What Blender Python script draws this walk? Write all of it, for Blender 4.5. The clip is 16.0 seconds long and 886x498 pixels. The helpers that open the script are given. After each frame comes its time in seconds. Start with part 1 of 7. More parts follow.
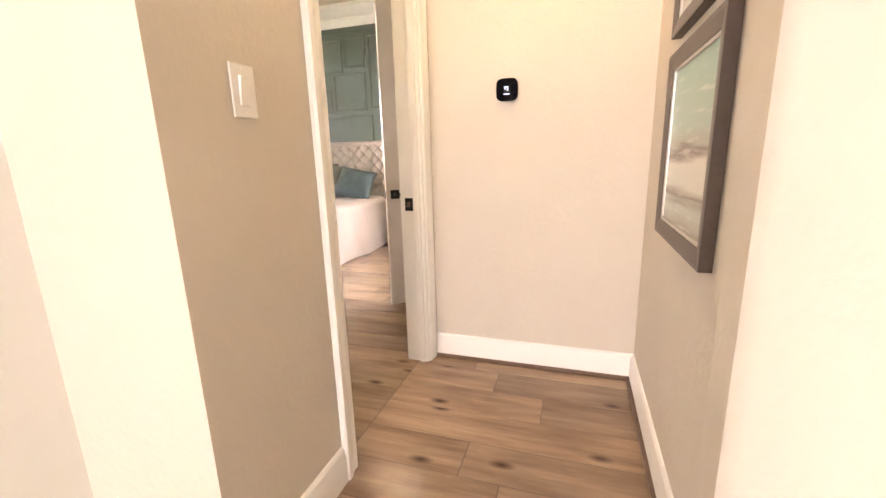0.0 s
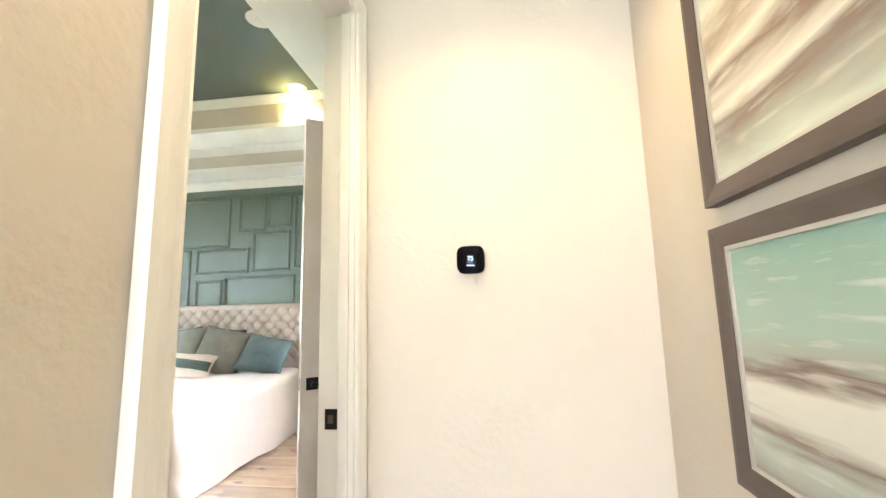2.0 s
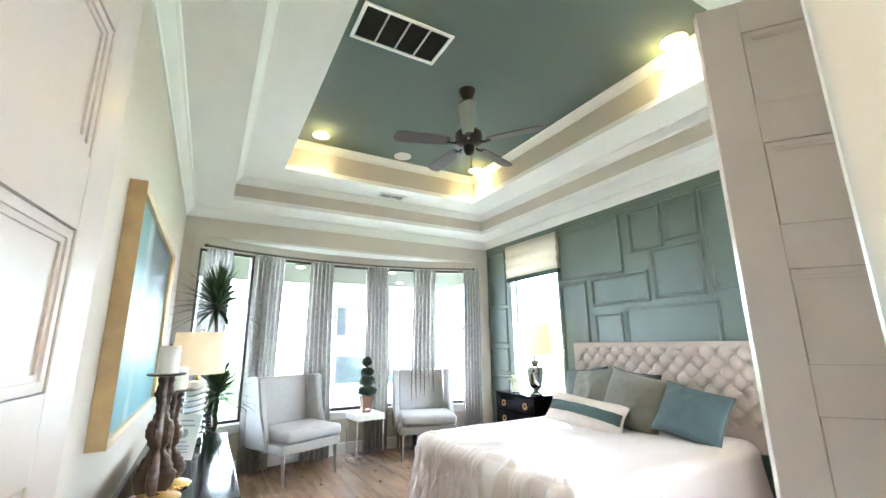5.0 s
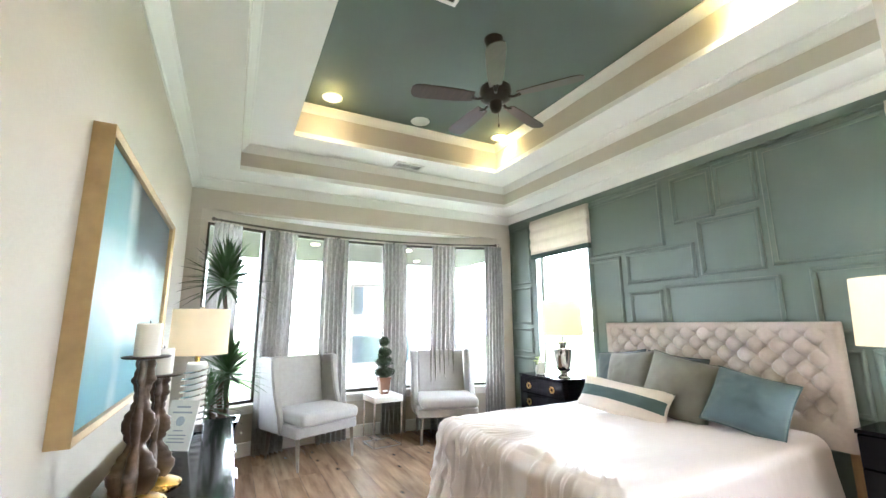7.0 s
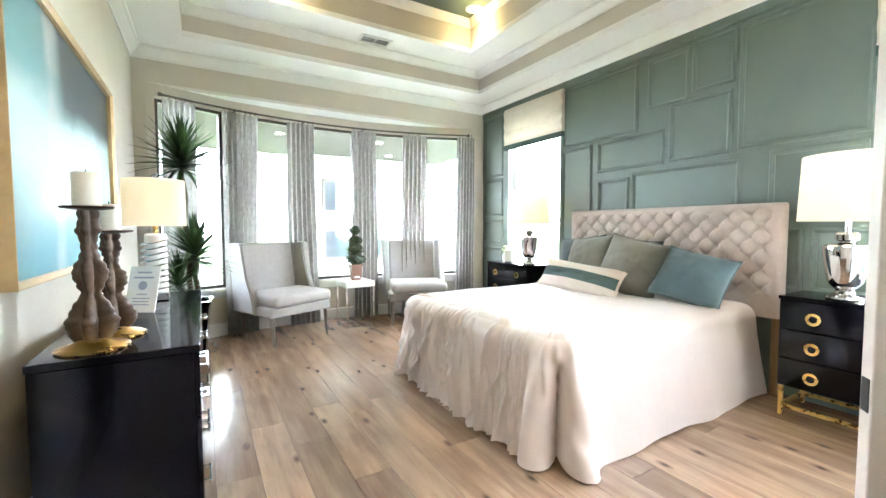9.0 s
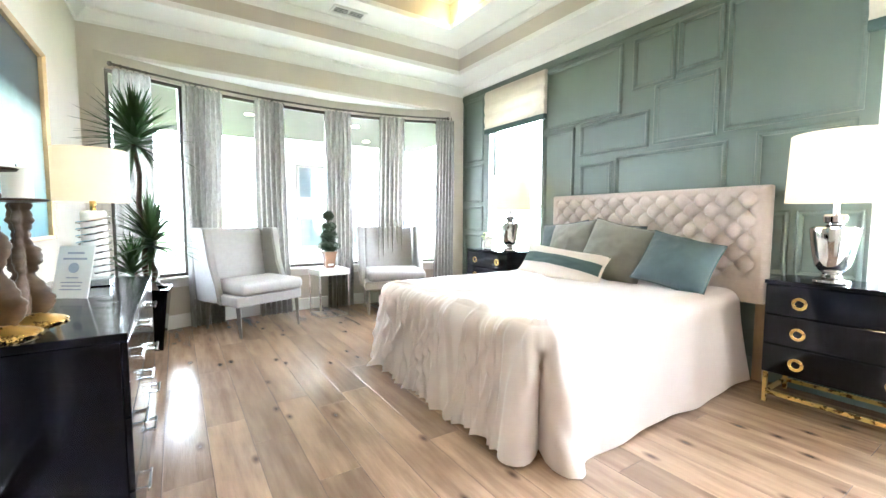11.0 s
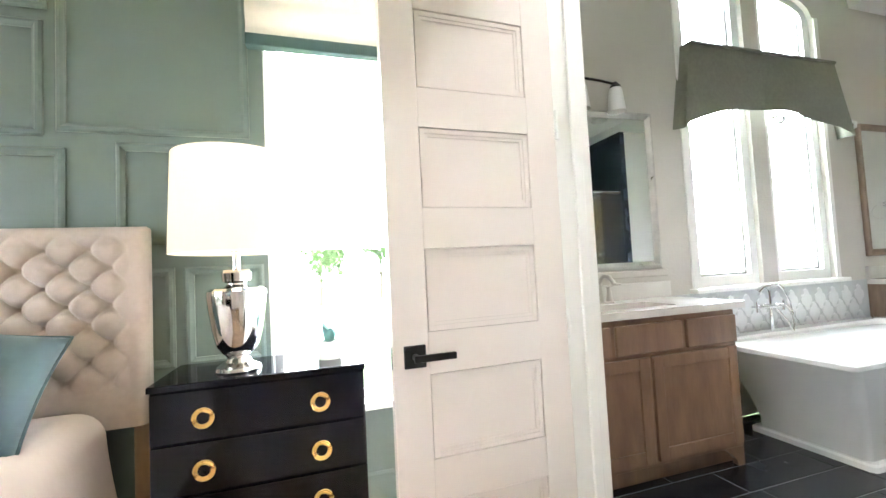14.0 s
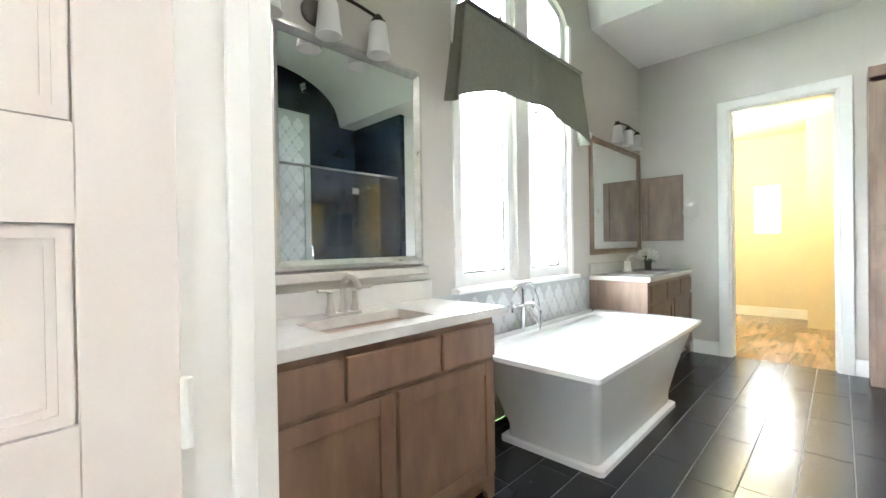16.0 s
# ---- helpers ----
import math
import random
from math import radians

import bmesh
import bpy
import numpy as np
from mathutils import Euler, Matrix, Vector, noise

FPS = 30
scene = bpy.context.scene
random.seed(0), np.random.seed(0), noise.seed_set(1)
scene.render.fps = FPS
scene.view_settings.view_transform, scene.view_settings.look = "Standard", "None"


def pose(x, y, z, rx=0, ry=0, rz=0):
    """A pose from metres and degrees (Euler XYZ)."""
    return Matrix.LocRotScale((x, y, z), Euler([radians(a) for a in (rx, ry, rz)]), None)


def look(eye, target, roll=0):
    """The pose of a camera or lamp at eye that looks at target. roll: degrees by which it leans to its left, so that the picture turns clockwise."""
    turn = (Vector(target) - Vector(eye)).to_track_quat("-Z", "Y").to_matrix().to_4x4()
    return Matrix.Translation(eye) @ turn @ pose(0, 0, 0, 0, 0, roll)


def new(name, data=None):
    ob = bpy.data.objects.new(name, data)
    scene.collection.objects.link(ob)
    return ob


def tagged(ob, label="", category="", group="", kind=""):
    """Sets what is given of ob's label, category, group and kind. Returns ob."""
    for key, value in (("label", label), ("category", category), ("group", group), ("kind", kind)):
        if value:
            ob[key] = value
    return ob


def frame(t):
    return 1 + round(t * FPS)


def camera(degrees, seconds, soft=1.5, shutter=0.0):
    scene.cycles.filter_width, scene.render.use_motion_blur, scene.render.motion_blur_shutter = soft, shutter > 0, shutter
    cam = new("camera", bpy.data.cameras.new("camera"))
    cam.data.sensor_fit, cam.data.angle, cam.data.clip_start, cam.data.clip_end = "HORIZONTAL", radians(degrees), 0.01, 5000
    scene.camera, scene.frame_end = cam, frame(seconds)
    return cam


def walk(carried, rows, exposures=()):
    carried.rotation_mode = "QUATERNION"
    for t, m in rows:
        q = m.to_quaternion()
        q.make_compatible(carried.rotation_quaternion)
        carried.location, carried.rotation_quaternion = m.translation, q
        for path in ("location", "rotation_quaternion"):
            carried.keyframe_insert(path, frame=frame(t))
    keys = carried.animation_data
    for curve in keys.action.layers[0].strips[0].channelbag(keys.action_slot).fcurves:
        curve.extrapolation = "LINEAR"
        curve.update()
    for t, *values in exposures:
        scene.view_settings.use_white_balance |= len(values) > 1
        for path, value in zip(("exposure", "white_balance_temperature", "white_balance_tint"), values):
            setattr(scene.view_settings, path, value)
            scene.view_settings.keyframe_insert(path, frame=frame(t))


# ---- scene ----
cam = camera(94.5, 16.0)
METRES, EYE, TILT, LEAN, TURN = 5.1, 1.08, 0.0, 0.0, 18.7
EXPOSURES = [(0, 0.76, 7000, 25), (0.5, 0.92, 6650, 16), (1.5, 1.0, 6000, 10), (2.5, 0.92, 5800, 10), (3.0, 0.82, 5600, 10), (4.5, 0.86, 5500, 10), (7, 0.68, 5750, 12), (9, 0.9, 5750, 10), (11.5, 1.1, 5750, 11), (12.0, 0.86, 5800, 11), (12.5, 0.80, 5900, 11), (13.5, 1.02, 6000, 12), (15, 0.74, 6000, 12), (16, 0.98, 5900, 11)]
PATH = [
    (0, (-0.431, 1.384, 1.139), (-1.039, 3.237, 0.697), -1.6),
    (0.5, (-0.581, 1.48, 1.159), (-0.807, 3.426, 0.756), -2.2),
    (1, (-0.622, 1.615, 1.192), (-0.66, 3.601, 0.954), -1.7),
    (1.5, (-0.612, 1.794, 1.235), (-0.714, 3.79, 1.295), -1.0),
    (2, (-0.673, 1.955, 1.268), (-0.93, 3.918, 1.552), -1.5),
    (2.5, (-0.744, 2.146, 1.308), (-1.234, 4.036, 1.742), -2.8),
    (3, (-0.769, 2.364, 1.308), (-1.667, 4.077, 1.817), -3.8),
    (3.5, (-0.804, 2.554, 1.322), (-2.095, 3.985, 1.857), -3.5),
    (4, (-0.999, 2.665, 1.39), (-2.488, 3.893, 1.914), -2.9),
    (4.5, (-1.099, 2.78, 1.38), (-2.743, 3.801, 1.883), -1.5),
    (7, (-1.52, 2.982, 1.373), (-3.271, 3.878, 1.73), -0.4),
    (7.5, (-1.522, 3.024, 1.345), (-3.259, 3.988, 1.574), -0.1),
    (8, (-1.514, 3.063, 1.272), (-3.243, 4.061, 1.391), -0.1),
    (8.5, (-1.508, 3.069, 1.239), (-3.23, 4.085, 1.235), 0.0),
    (9, (-1.521, 3.06, 1.197), (-3.244, 4.069, 1.091), -0.1),
    (11.5, (-1.782, 3.277, 1.121), (-3.404, 4.434, 0.945), 0.5),
    (12, (-1.978, 3.458, 1.108), (-3.266, 4.983, 0.99), -0.4),
    (12.5, (-2.053, 3.733, 1.094), (-3.005, 5.49, 1.02), -0.7),
    (13, (-2.107, 3.975, 1.078), (-2.593, 5.915, 1.07), -0.5),
    (13.5, (-2.181, 4.299, 1.11), (-1.976, 6.287, 1.174), -1.8),
    (14, (-2.088, 4.522, 1.126), (-1.5, 6.431, 1.22), -2.9),
    (14.5, (-1.967, 4.762, 1.139), (-0.988, 6.504, 1.214), -2.3),
    (15, (-1.792, 4.949, 1.126), (-0.497, 6.472, 1.169), -2.1),
    (15.5, (-1.609, 5.016, 1.142), (-0.168, 6.403, 1.149), -1.4),
    (16, (-1.446, 5.056, 1.153), (-0.011, 6.448, 1.139), -0.9),
]
walk(cam, [(t, look(eye, target, roll)) for t, eye, target, roll in PATH], EXPOSURES)

# ---- world and large lights ----
world = bpy.data.worlds.new("world")
scene.world = world
world.use_nodes = True
wn = world.node_tree.nodes
sky = wn.new("ShaderNodeTexSky")
sky.sky_type, sky.sun_disc = "NISHITA", False
sky.sun_elevation, sky.sun_rotation = radians(60), radians(150)
wn["Background"].inputs[1].default_value = 0.15
world.node_tree.links.new(sky.outputs[0], wn["Background"].inputs[0])


def sun_lamp(elev, rot, power):
    d = bpy.data.lights.new("sun", "SUN")
    d.energy, d.angle, d.color = power, radians(0.6), (1.0, 0.95, 0.87)
    way = Vector((math.sin(rot) * math.cos(elev), math.cos(rot) * math.cos(elev), math.sin(elev)))
    new("sun", d).matrix_world = look(way * 30, (0, 0, 0))


sun_lamp(radians(60), radians(150), 4.0)


def area(name, eye, target, sx, sy, power, col=(1, 1, 1)):
    d = bpy.data.lights.new(name, "AREA")
    d.shape, d.size, d.size_y, d.energy, d.color = "RECTANGLE", sx, sy, power, col
    new(name, d).matrix_world = look(eye, target)


def spot(name, eye, target, power, deg, col, size=0.05, blend=0.5):
    d = bpy.data.lights.new(name, "SPOT")
    d.energy, d.spot_size, d.color, d.shadow_soft_size, d.spot_blend = power, radians(deg), col, size, blend
    new(name, d).matrix_world = look(eye, target)


def bulb(name, eye, power, col, size=0.05):
    d = bpy.data.lights.new(name, "POINT")
    d.energy, d.color, d.shadow_soft_size = power, col, size
    new(name, d).matrix_world = pose(*eye)


WARM, AMBER = (1.0, 0.78, 0.52), (1.0, 0.72, 0.36)
# light of the large room behind
area("great_room_daylight", (-1.1, -2.9, 1.6), (-0.5, 3, 1.2), 1.0, 2.0, 150, (1.0, 0.97, 0.94))
# lamps that the place has
for lx in (-5.24, -2.61):
    for ly in (3.695, 5.635):
        bulb("recessed_bulb", (lx + (0.08 if lx < -4 else -0.08), ly, 3.42), 3.0, (1.0, 0.70, 0.20), 0.04)
        spot("recessed_spot", (lx, ly, 3.49), (lx, ly, 0), 20 if lx > -4 else 12, 120, (1.0, 0.80, 0.58) if lx > -4 else (1.0, 0.76, 0.36))
spot("hall_spot", (-0.66, 2.80, 2.70), (-0.66, 2.9, 0), 32, 130, AMBER, 0.05, 0.7)
bulb("shade_bulb", (-2.40, 6.34, 1.44), 1.4, WARM, 0.06)
bulb("shade_bulb", (-5.17, 6.38, 1.44), 1.1, WARM, 0.06)
bulb("shade_bulb", (-4.32, 2.83, 1.34), 0.7, WARM, 0.06)
for bx, by in ((-0.55, 5.1), (2.75, 5.0)):
    spot("bath_spot", (bx, by, 3.08), (bx, by, 0), 90 if bx < 0 else 5, 130, (1.0, 0.94, 0.87), 0.06, 0.7)
bulb("closet_bulb", (5.0, 6.0, 2.45), 85, (1.0, 0.82, 0.42), 0.15)

# ---- materials ----


def mat(name, col, rough=0.5, metal=0.0, vary=0.0, scale=8.0, bump=0.0, bscale=60.0, stretch=(1, 1, 1), col2=None, coat=0.0, sheen=0.0, rnd=0.0, alpha=1.0, trans=0.0, emit=None, power=0.0, translucent=0.0):
    m = bpy.data.materials.new(name)
    m.use_nodes = True
    nt = m.node_tree
    N, L = nt.nodes, nt.links
    b = N["Principled BSDF"]
    b.inputs["Roughness"].default_value, b.inputs["Metallic"].default_value = rough, metal
    b.inputs["Coat Weight"].default_value, b.inputs["Sheen Weight"].default_value = coat, sheen
    b.inputs["Alpha"].default_value, b.inputs["Transmission Weight"].default_value = alpha, trans
    b.inputs["Base Color"].default_value = (*col, 1)
    tc = N.new("ShaderNodeTexCoord")
    mp = N.new("ShaderNodeMapping")
    mp.inputs["Scale"].default_value = stretch
    L.new(tc.outputs["Object"], mp.inputs[0])
    if emit:
        b.inputs["Emission Color"].default_value, b.inputs["Emission Strength"].default_value = (*emit, 1), power
    if vary or col2:
        n1 = N.new("ShaderNodeTexNoise")
        n1.inputs["Scale"].default_value, n1.inputs["Detail"].default_value, n1.inputs["Roughness"].default_value = scale, 5, 0.6
        L.new(mp.outputs[0], n1.inputs["Vector"])
        ramp = N.new("ShaderNodeValToRGB")
        c2 = col2 or tuple(c * (1 - vary) for c in col)
        ramp.color_ramp.elements[0].position, ramp.color_ramp.elements[1].position = 0.32, 0.68
        ramp.color_ramp.elements[0].color, ramp.color_ramp.elements[1].color = (*c2, 1), (*col, 1)
        L.new(n1.outputs["Fac"], ramp.inputs[0])
        src = ramp.outputs[0]
        if rnd:
            oi = N.new("ShaderNodeObjectInfo")
            hs = N.new("ShaderNodeHueSaturation")
            mr = N.new("ShaderNodeMapRange")
            mr.inputs[3].default_value, mr.inputs[4].default_value = 1 - rnd, 1 + rnd
            L.new(oi.outputs["Random"], mr.inputs[0])
            L.new(mr.outputs[0], hs.inputs["Value"])
            L.new(src, hs.inputs["Color"])
            add = N.new("ShaderNodeVectorMath")
            mul = N.new("ShaderNodeMath")
            mul.operation = "MULTIPLY"
            mul.inputs[1].default_value = 37.0
            L.new(oi.outputs["Random"], mul.inputs[0])
            L.new(tc.outputs["Object"], add.inputs[0])
            L.new(mul.outputs[0], add.inputs[1])
            L.new(add.outputs[0], mp.inputs[0])
            src = hs.outputs[0]
        L.new(src, b.inputs["Base Color"])
        rr = N.new("ShaderNodeMapRange")
        rr.inputs[3].default_value, rr.inputs[4].default_value = max(0.02, rough - 0.06), min(1, rough + 0.06)
        L.new(n1.outputs["Fac"], rr.inputs[0])
        L.new(rr.outputs[0], b.inputs["Roughness"])
    if bump:
        n2 = N.new("ShaderNodeTexNoise")
        n2.inputs["Scale"].default_value, n2.inputs["Detail"].default_value = bscale, 4
        L.new(mp.outputs[0], n2.inputs["Vector"])
        bp = N.new("ShaderNodeBump")
        bp.inputs["Strength"].default_value, bp.inputs["Distance"].default_value = bump, 0.01
        L.new(n2.outputs["Fac"], bp.inputs["Height"])
        L.new(bp.outputs[0], b.inputs["Normal"])
    if translucent:
        t = N.new("ShaderNodeBsdfTranslucent")
        t.inputs[0].default_value = (*col, 1)
        mx = N.new("ShaderNodeMixShader")
        mx.inputs[0].default_value = translucent
        L.new(b.outputs[0], mx.inputs[1])
        L.new(t.outputs[0], mx.inputs[2])
        L.new(mx.outputs[0], N["Material Output"].inputs[0])
    return m


WALL = mat("beige_wall_paint", (0.60, 0.545, 0.47), 0.75, vary=0.05, scale=2.5, bump=0.22, bscale=45)
BATHWALL = mat("greige_wall_paint", (0.55, 0.52, 0.47), 0.75, vary=0.05, scale=2.5, bump=0.18, bscale=45)
CLOSETWALL = mat("cream_wall_paint", (0.72, 0.64, 0.45), 0.75, vary=0.05, scale=2.5, bump=0.18, bscale=45)
GREEN = mat("sage_green_paint", (0.135, 0.172, 0.152), 0.42, vary=0.06, scale=3, bump=0.08, bscale=70)
CEILGREEN = mat("dark_green_ceiling_paint", (0.115, 0.145, 0.13), 0.8, vary=0.05, scale=3, bump=0.15, bscale=50)
WHITE = mat("white_trim_paint", (0.82, 0.81, 0.78), 0.32, vary=0.03, scale=4)
CEIL = mat("white_ceiling_paint", (0.86, 0.85, 0.82), 0.8, vary=0.03, scale=3, bump=0.12, bscale=60)
DOORW = mat("white_door_paint", (0.74, 0.675, 0.63), 0.22, vary=0.03, scale=4)
SUBFLOOR = mat("dark_joint", (0.05, 0.035, 0.025), 0.8)
GROUT = mat("grey_grout", (0.24, 0.24, 0.23), 0.9)
BLACK = mat("matt_black_metal", (0.012, 0.012, 0.013), 0.4, metal=0.6)
BRONZE = mat("bronze_window_frame", (0.10, 0.085, 0.07), 0.45, metal=0.3, vary=0.1)


def wood_plank(name, light, dark, knot, rough, rnd):
    m = mat(name, light, rough, vary=0.3, scale=3.2, bump=0.10, bscale=22, stretch=(0.55, 4.5, 4.5), col2=dark, rnd=rnd)
    nt = m.node_tree
    N, L = nt.nodes, nt.links
    b = N["Principled BSDF"]
    mp = [n for n in N if n.type == "MAPPING"][0]
    n3 = N.new("ShaderNodeTexNoise")
    n3.inputs["Scale"].default_value, n3.inputs["Detail"].default_value = 1.9, 3
    mp2 = N.new("ShaderNodeMapping")
    mp2.inputs["Scale"].default_value = (1.0, 2.2, 2.2)
    L.new(mp.inputs[0].links[0].from_socket, mp2.inputs[0])
    L.new(mp2.outputs[0], n3.inputs["Vector"])
    vo = N.new("ShaderNodeTexVoronoi")
    vo.voronoi_dimensions = "2D"
    vo.inputs["Scale"].default_value = 1.5
    L.new(mp2.outputs[0], vo.inputs["Vector"])
    r1 = N.new("ShaderNodeValToRGB")
    r1.color_ramp.elements[0].position, r1.color_ramp.elements[1].position = 0.015, 0.085
    r1.color_ramp.elements[0].color, r1.color_ramp.elements[1].color = (1, 1, 1, 1), (0, 0, 0, 1)
    L.new(vo.outputs["Distance"], r1.inputs[0])
    r2 = N.new("ShaderNodeValToRGB")
    r2.color_ramp.elements[0].position, r2.color_ramp.elements[1].position = 0.52, 0.74
    r2.color_ramp.elements[1].color = (0.32, 0.32, 0.32, 1)
    L.new(n3.outputs["Fac"], r2.inputs[0])
    mx = N.new("ShaderNodeMath")
    mx.operation = "MAXIMUM"
    L.new(r1.outputs[0], mx.inputs[0])
    L.new(r2.outputs[0], mx.inputs[1])
    mix = N.new("ShaderNodeMixRGB")
    mix.inputs[2].default_value = (*knot, 1)
    src = b.inputs["Base Color"].links[0].from_socket
    L.new(mx.outputs[0], mix.inputs[0])
    L.new(src, mix.inputs[1])
    L.new(mix.outputs[0], b.inputs["Base Color"])
    return m


PLANK = wood_plank("hickory_floor_plank", (0.35, 0.242, 0.16), (0.185, 0.118, 0.074), (0.06, 0.036, 0.022), 0.18, 0.24)
TILE = mat("charcoal_floor_tile", (0.014, 0.016, 0.020), 0.25, vary=0.2, scale=3, bump=0.05, bscale=30, rnd=0.15)

# ---- builders ----


def part(name, bm, material, parent=None, label="", smooth=False):
    me = bpy.data.meshes.new(name)
    bm.normal_update()
    bm.to_mesh(me)
    bm.free()
    me.materials.append(material)
    if smooth:
        me.shade_smooth()
        me.set_sharp_from_angle(angle=radians(smooth if smooth > 1 else 40))
    ob = new(name, me)
    if parent:
        ob.parent = parent
    if label:
        ob["label"] = label
    return ob


def thing(name, at, label, category, group="", kind="", turn=0):
    e = new(name)
    e.matrix_world = pose(*at, 0, 0, turn)
    e.empty_display_size = 0.1
    return tagged(e, label, category, group, kind)


def add_box(bm, x0, x1, y0, y1, z0, z1, bevel=0.0, seg=2):
    m = Matrix.LocRotScale(((x0 + x1) / 2, (y0 + y1) / 2, (z0 + z1) / 2), None, (abs(x1 - x0), abs(y1 - y0), abs(z1 - z0)))
    r = bmesh.ops.create_cube(bm, size=1, matrix=m)
    if bevel:
        edges = list({e for v in r["verts"] for e in v.link_edges})
        bmesh.ops.bevel(bm, geom=edges, offset=bevel, segments=seg, affect="EDGES", profile=0.5)


def box(x0, x1, y0, y1, z0, z1, bevel=0.0, seg=2):
    bm = bmesh.new()
    add_box(bm, x0, x1, y0, y1, z0, z1, bevel, seg)
    return bm


def turned(profile, n=32, at=(0, 0, 0)):
    """A surface of revolution from (radius, height) pairs."""
    bm = bmesh.new()
    rings = []
    for r, z in profile:
        if r < 1e-5:
            rings.append([bm.verts.new((at[0], at[1], at[2] + z))])
        else:
            rings.append([bm.verts.new((at[0] + r * math.cos(2 * math.pi * i / n), at[1] + r * math.sin(2 * math.pi * i / n), at[2] + z)) for i in range(n)])
    for a, b in zip(rings, rings[1:]):
        for i in range(n):
            j = (i + 1) % n
            q = [a[i % len(a)], a[j % len(a)], b[j % len(b)], b[i % len(b)]]
            q = list(dict.fromkeys(q))
            if len(q) > 2:
                bm.faces.new(q)
    bmesh.ops.recalc_face_normals(bm, faces=bm.faces)
    return bm


def add_tube(bm, pts, r, n=10, cap=True):
    pts = [Vector(p) for p in pts]
    rings = []
    for i, p in enumerate(pts):
        d = (pts[min(i + 1, len(pts) - 1)] - pts[max(i - 1, 0)]).normalized()
        up = Vector((0, 0, 1)) if abs(d.z) < 0.9 else Vector((1, 0, 0))
        a = d.cross(up).normalized()
        b = d.cross(a)
        rr = r[i] if isinstance(r, (list, tuple)) else r
        rings.append([bm.verts.new(p + rr * (math.cos(2 * math.pi * k / n) * a + math.sin(2 * math.pi * k / n) * b)) for k in range(n)])
    for a, b in zip(rings, rings[1:]):
        for k in range(n):
            bm.faces.new((a[k], a[(k + 1) % n], b[(k + 1) % n], b[k]))
    if cap:
        bm.faces.new(rings[0])
        bm.faces.new(rings[-1])


def tube(pts, r, n=10):
    bm = bmesh.new()
    add_tube(bm, pts, r, n)
    bmesh.ops.recalc_face_normals(bm, faces=bm.faces)
    return bm


def moved(bm, m):
    bmesh.ops.transform(bm, matrix=m, verts=bm.verts)
    return bm


def grid(nu, nv, fn):
    bm = bmesh.new()
    vs = [[bm.verts.new(fn(i / nu, j / nv)) for j in range(nv + 1)] for i in range(nu + 1)]
    for i in range(nu):
        for j in range(nv):
            bm.faces.new((vs[i][j], vs[i + 1][j], vs[i + 1][j + 1], vs[i][j + 1]))
    return bm


def add_wall(bm, axis, c0, c1, u0, u1, z0, z1, holes=()):
    """A wall as blocks round its holes (u0, u1, z0, z1); axis is the way the wall runs."""
    us = sorted({u0, u1, *[h[0] for h in holes], *[h[1] for h in holes]})
    for a, b in zip(us, us[1:]):
        mid = (a + b) / 2
        spans, z = [], z0
        for h in sorted((h for h in holes if h[0] <= mid <= h[1]), key=lambda h: h[2]):
            if h[2] > z:
                spans.append((z, h[2]))
            z = h[3]
        if z < z1:
            spans.append((z, z1))
        for s, t in spans:
            if axis == "x":
                add_box(bm, a, b, c0, c1, s, t)
            else:
                add_box(bm, c0, c1, a, b, s, t)


def wall(name, material, label, *blocks):
    bm = bmesh.new()
    for b in blocks:
        add_wall(bm, *b)
    return tagged(part(name, bm, material), label, "wall", kind="structure")


def sweep(profile, path, closed=False):
    """A moulding: a profile of (out, up) pairs along a path in plan; out is to the left of the way."""
    bm = bmesh.new()
    P = [Vector((p[0], p[1], 0)) for p in path]
    n = len(P)
    rings = []
    for i, p in enumerate(P):
        d0 = (p - P[i - 1]).normalized() if (i or closed) else None
        d1 = (P[(i + 1) % n] - p).normalized() if (i < n - 1 or closed) else None
        d0, d1 = d0 or d1, d1 or d0
        l0, l1 = Vector((-d0.y, d0.x, 0)), Vector((-d1.y, d1.x, 0))
        mit = (l0 + l1).normalized()
        mit /= max(0.3, mit.dot(l0))
        rings.append([bm.verts.new(p + mit * o + Vector((0, 0, u))) for o, u in profile])
    for i in range(n if closed else n - 1):
        a, b = rings[i], rings[(i + 1) % n]
        for k in range(len(profile)):
            j = (k + 1) % len(profile)
            bm.faces.new((a[k], a[j], b[j], b[k]))
    if not closed:
        bm.faces.new(rings[0])
        bm.faces.new(rings[-1])
    bmesh.ops.recalc_face_normals(bm, faces=bm.faces)
    return bm


# ---- the large structure ----
X0, X1, Y0, Y1 = -6.43, -1.31, 2.51, 6.62      # bedroom
HZ = 2.92                                       # its lower ceiling
# bay: a shallow bow of five facets
BAY_N, BAY_A, BAY_B, BAY_SAG = 5, 2.62, 6.40, 0.42
_half = (BAY_B - BAY_A) / 2
BAY_R = (_half ** 2 + BAY_SAG ** 2) / (2 * BAY_SAG)
_ang = math.asin(_half / BAY_R)


def bay_point(k, off=0.0):
    a = -_ang + 2 * _ang * k / BAY_N
    return (X0 - BAY_SAG + BAY_R - (BAY_R + off) * math.cos(a), (BAY_A + BAY_B) / 2 + (BAY_R + off) * math.sin(a))


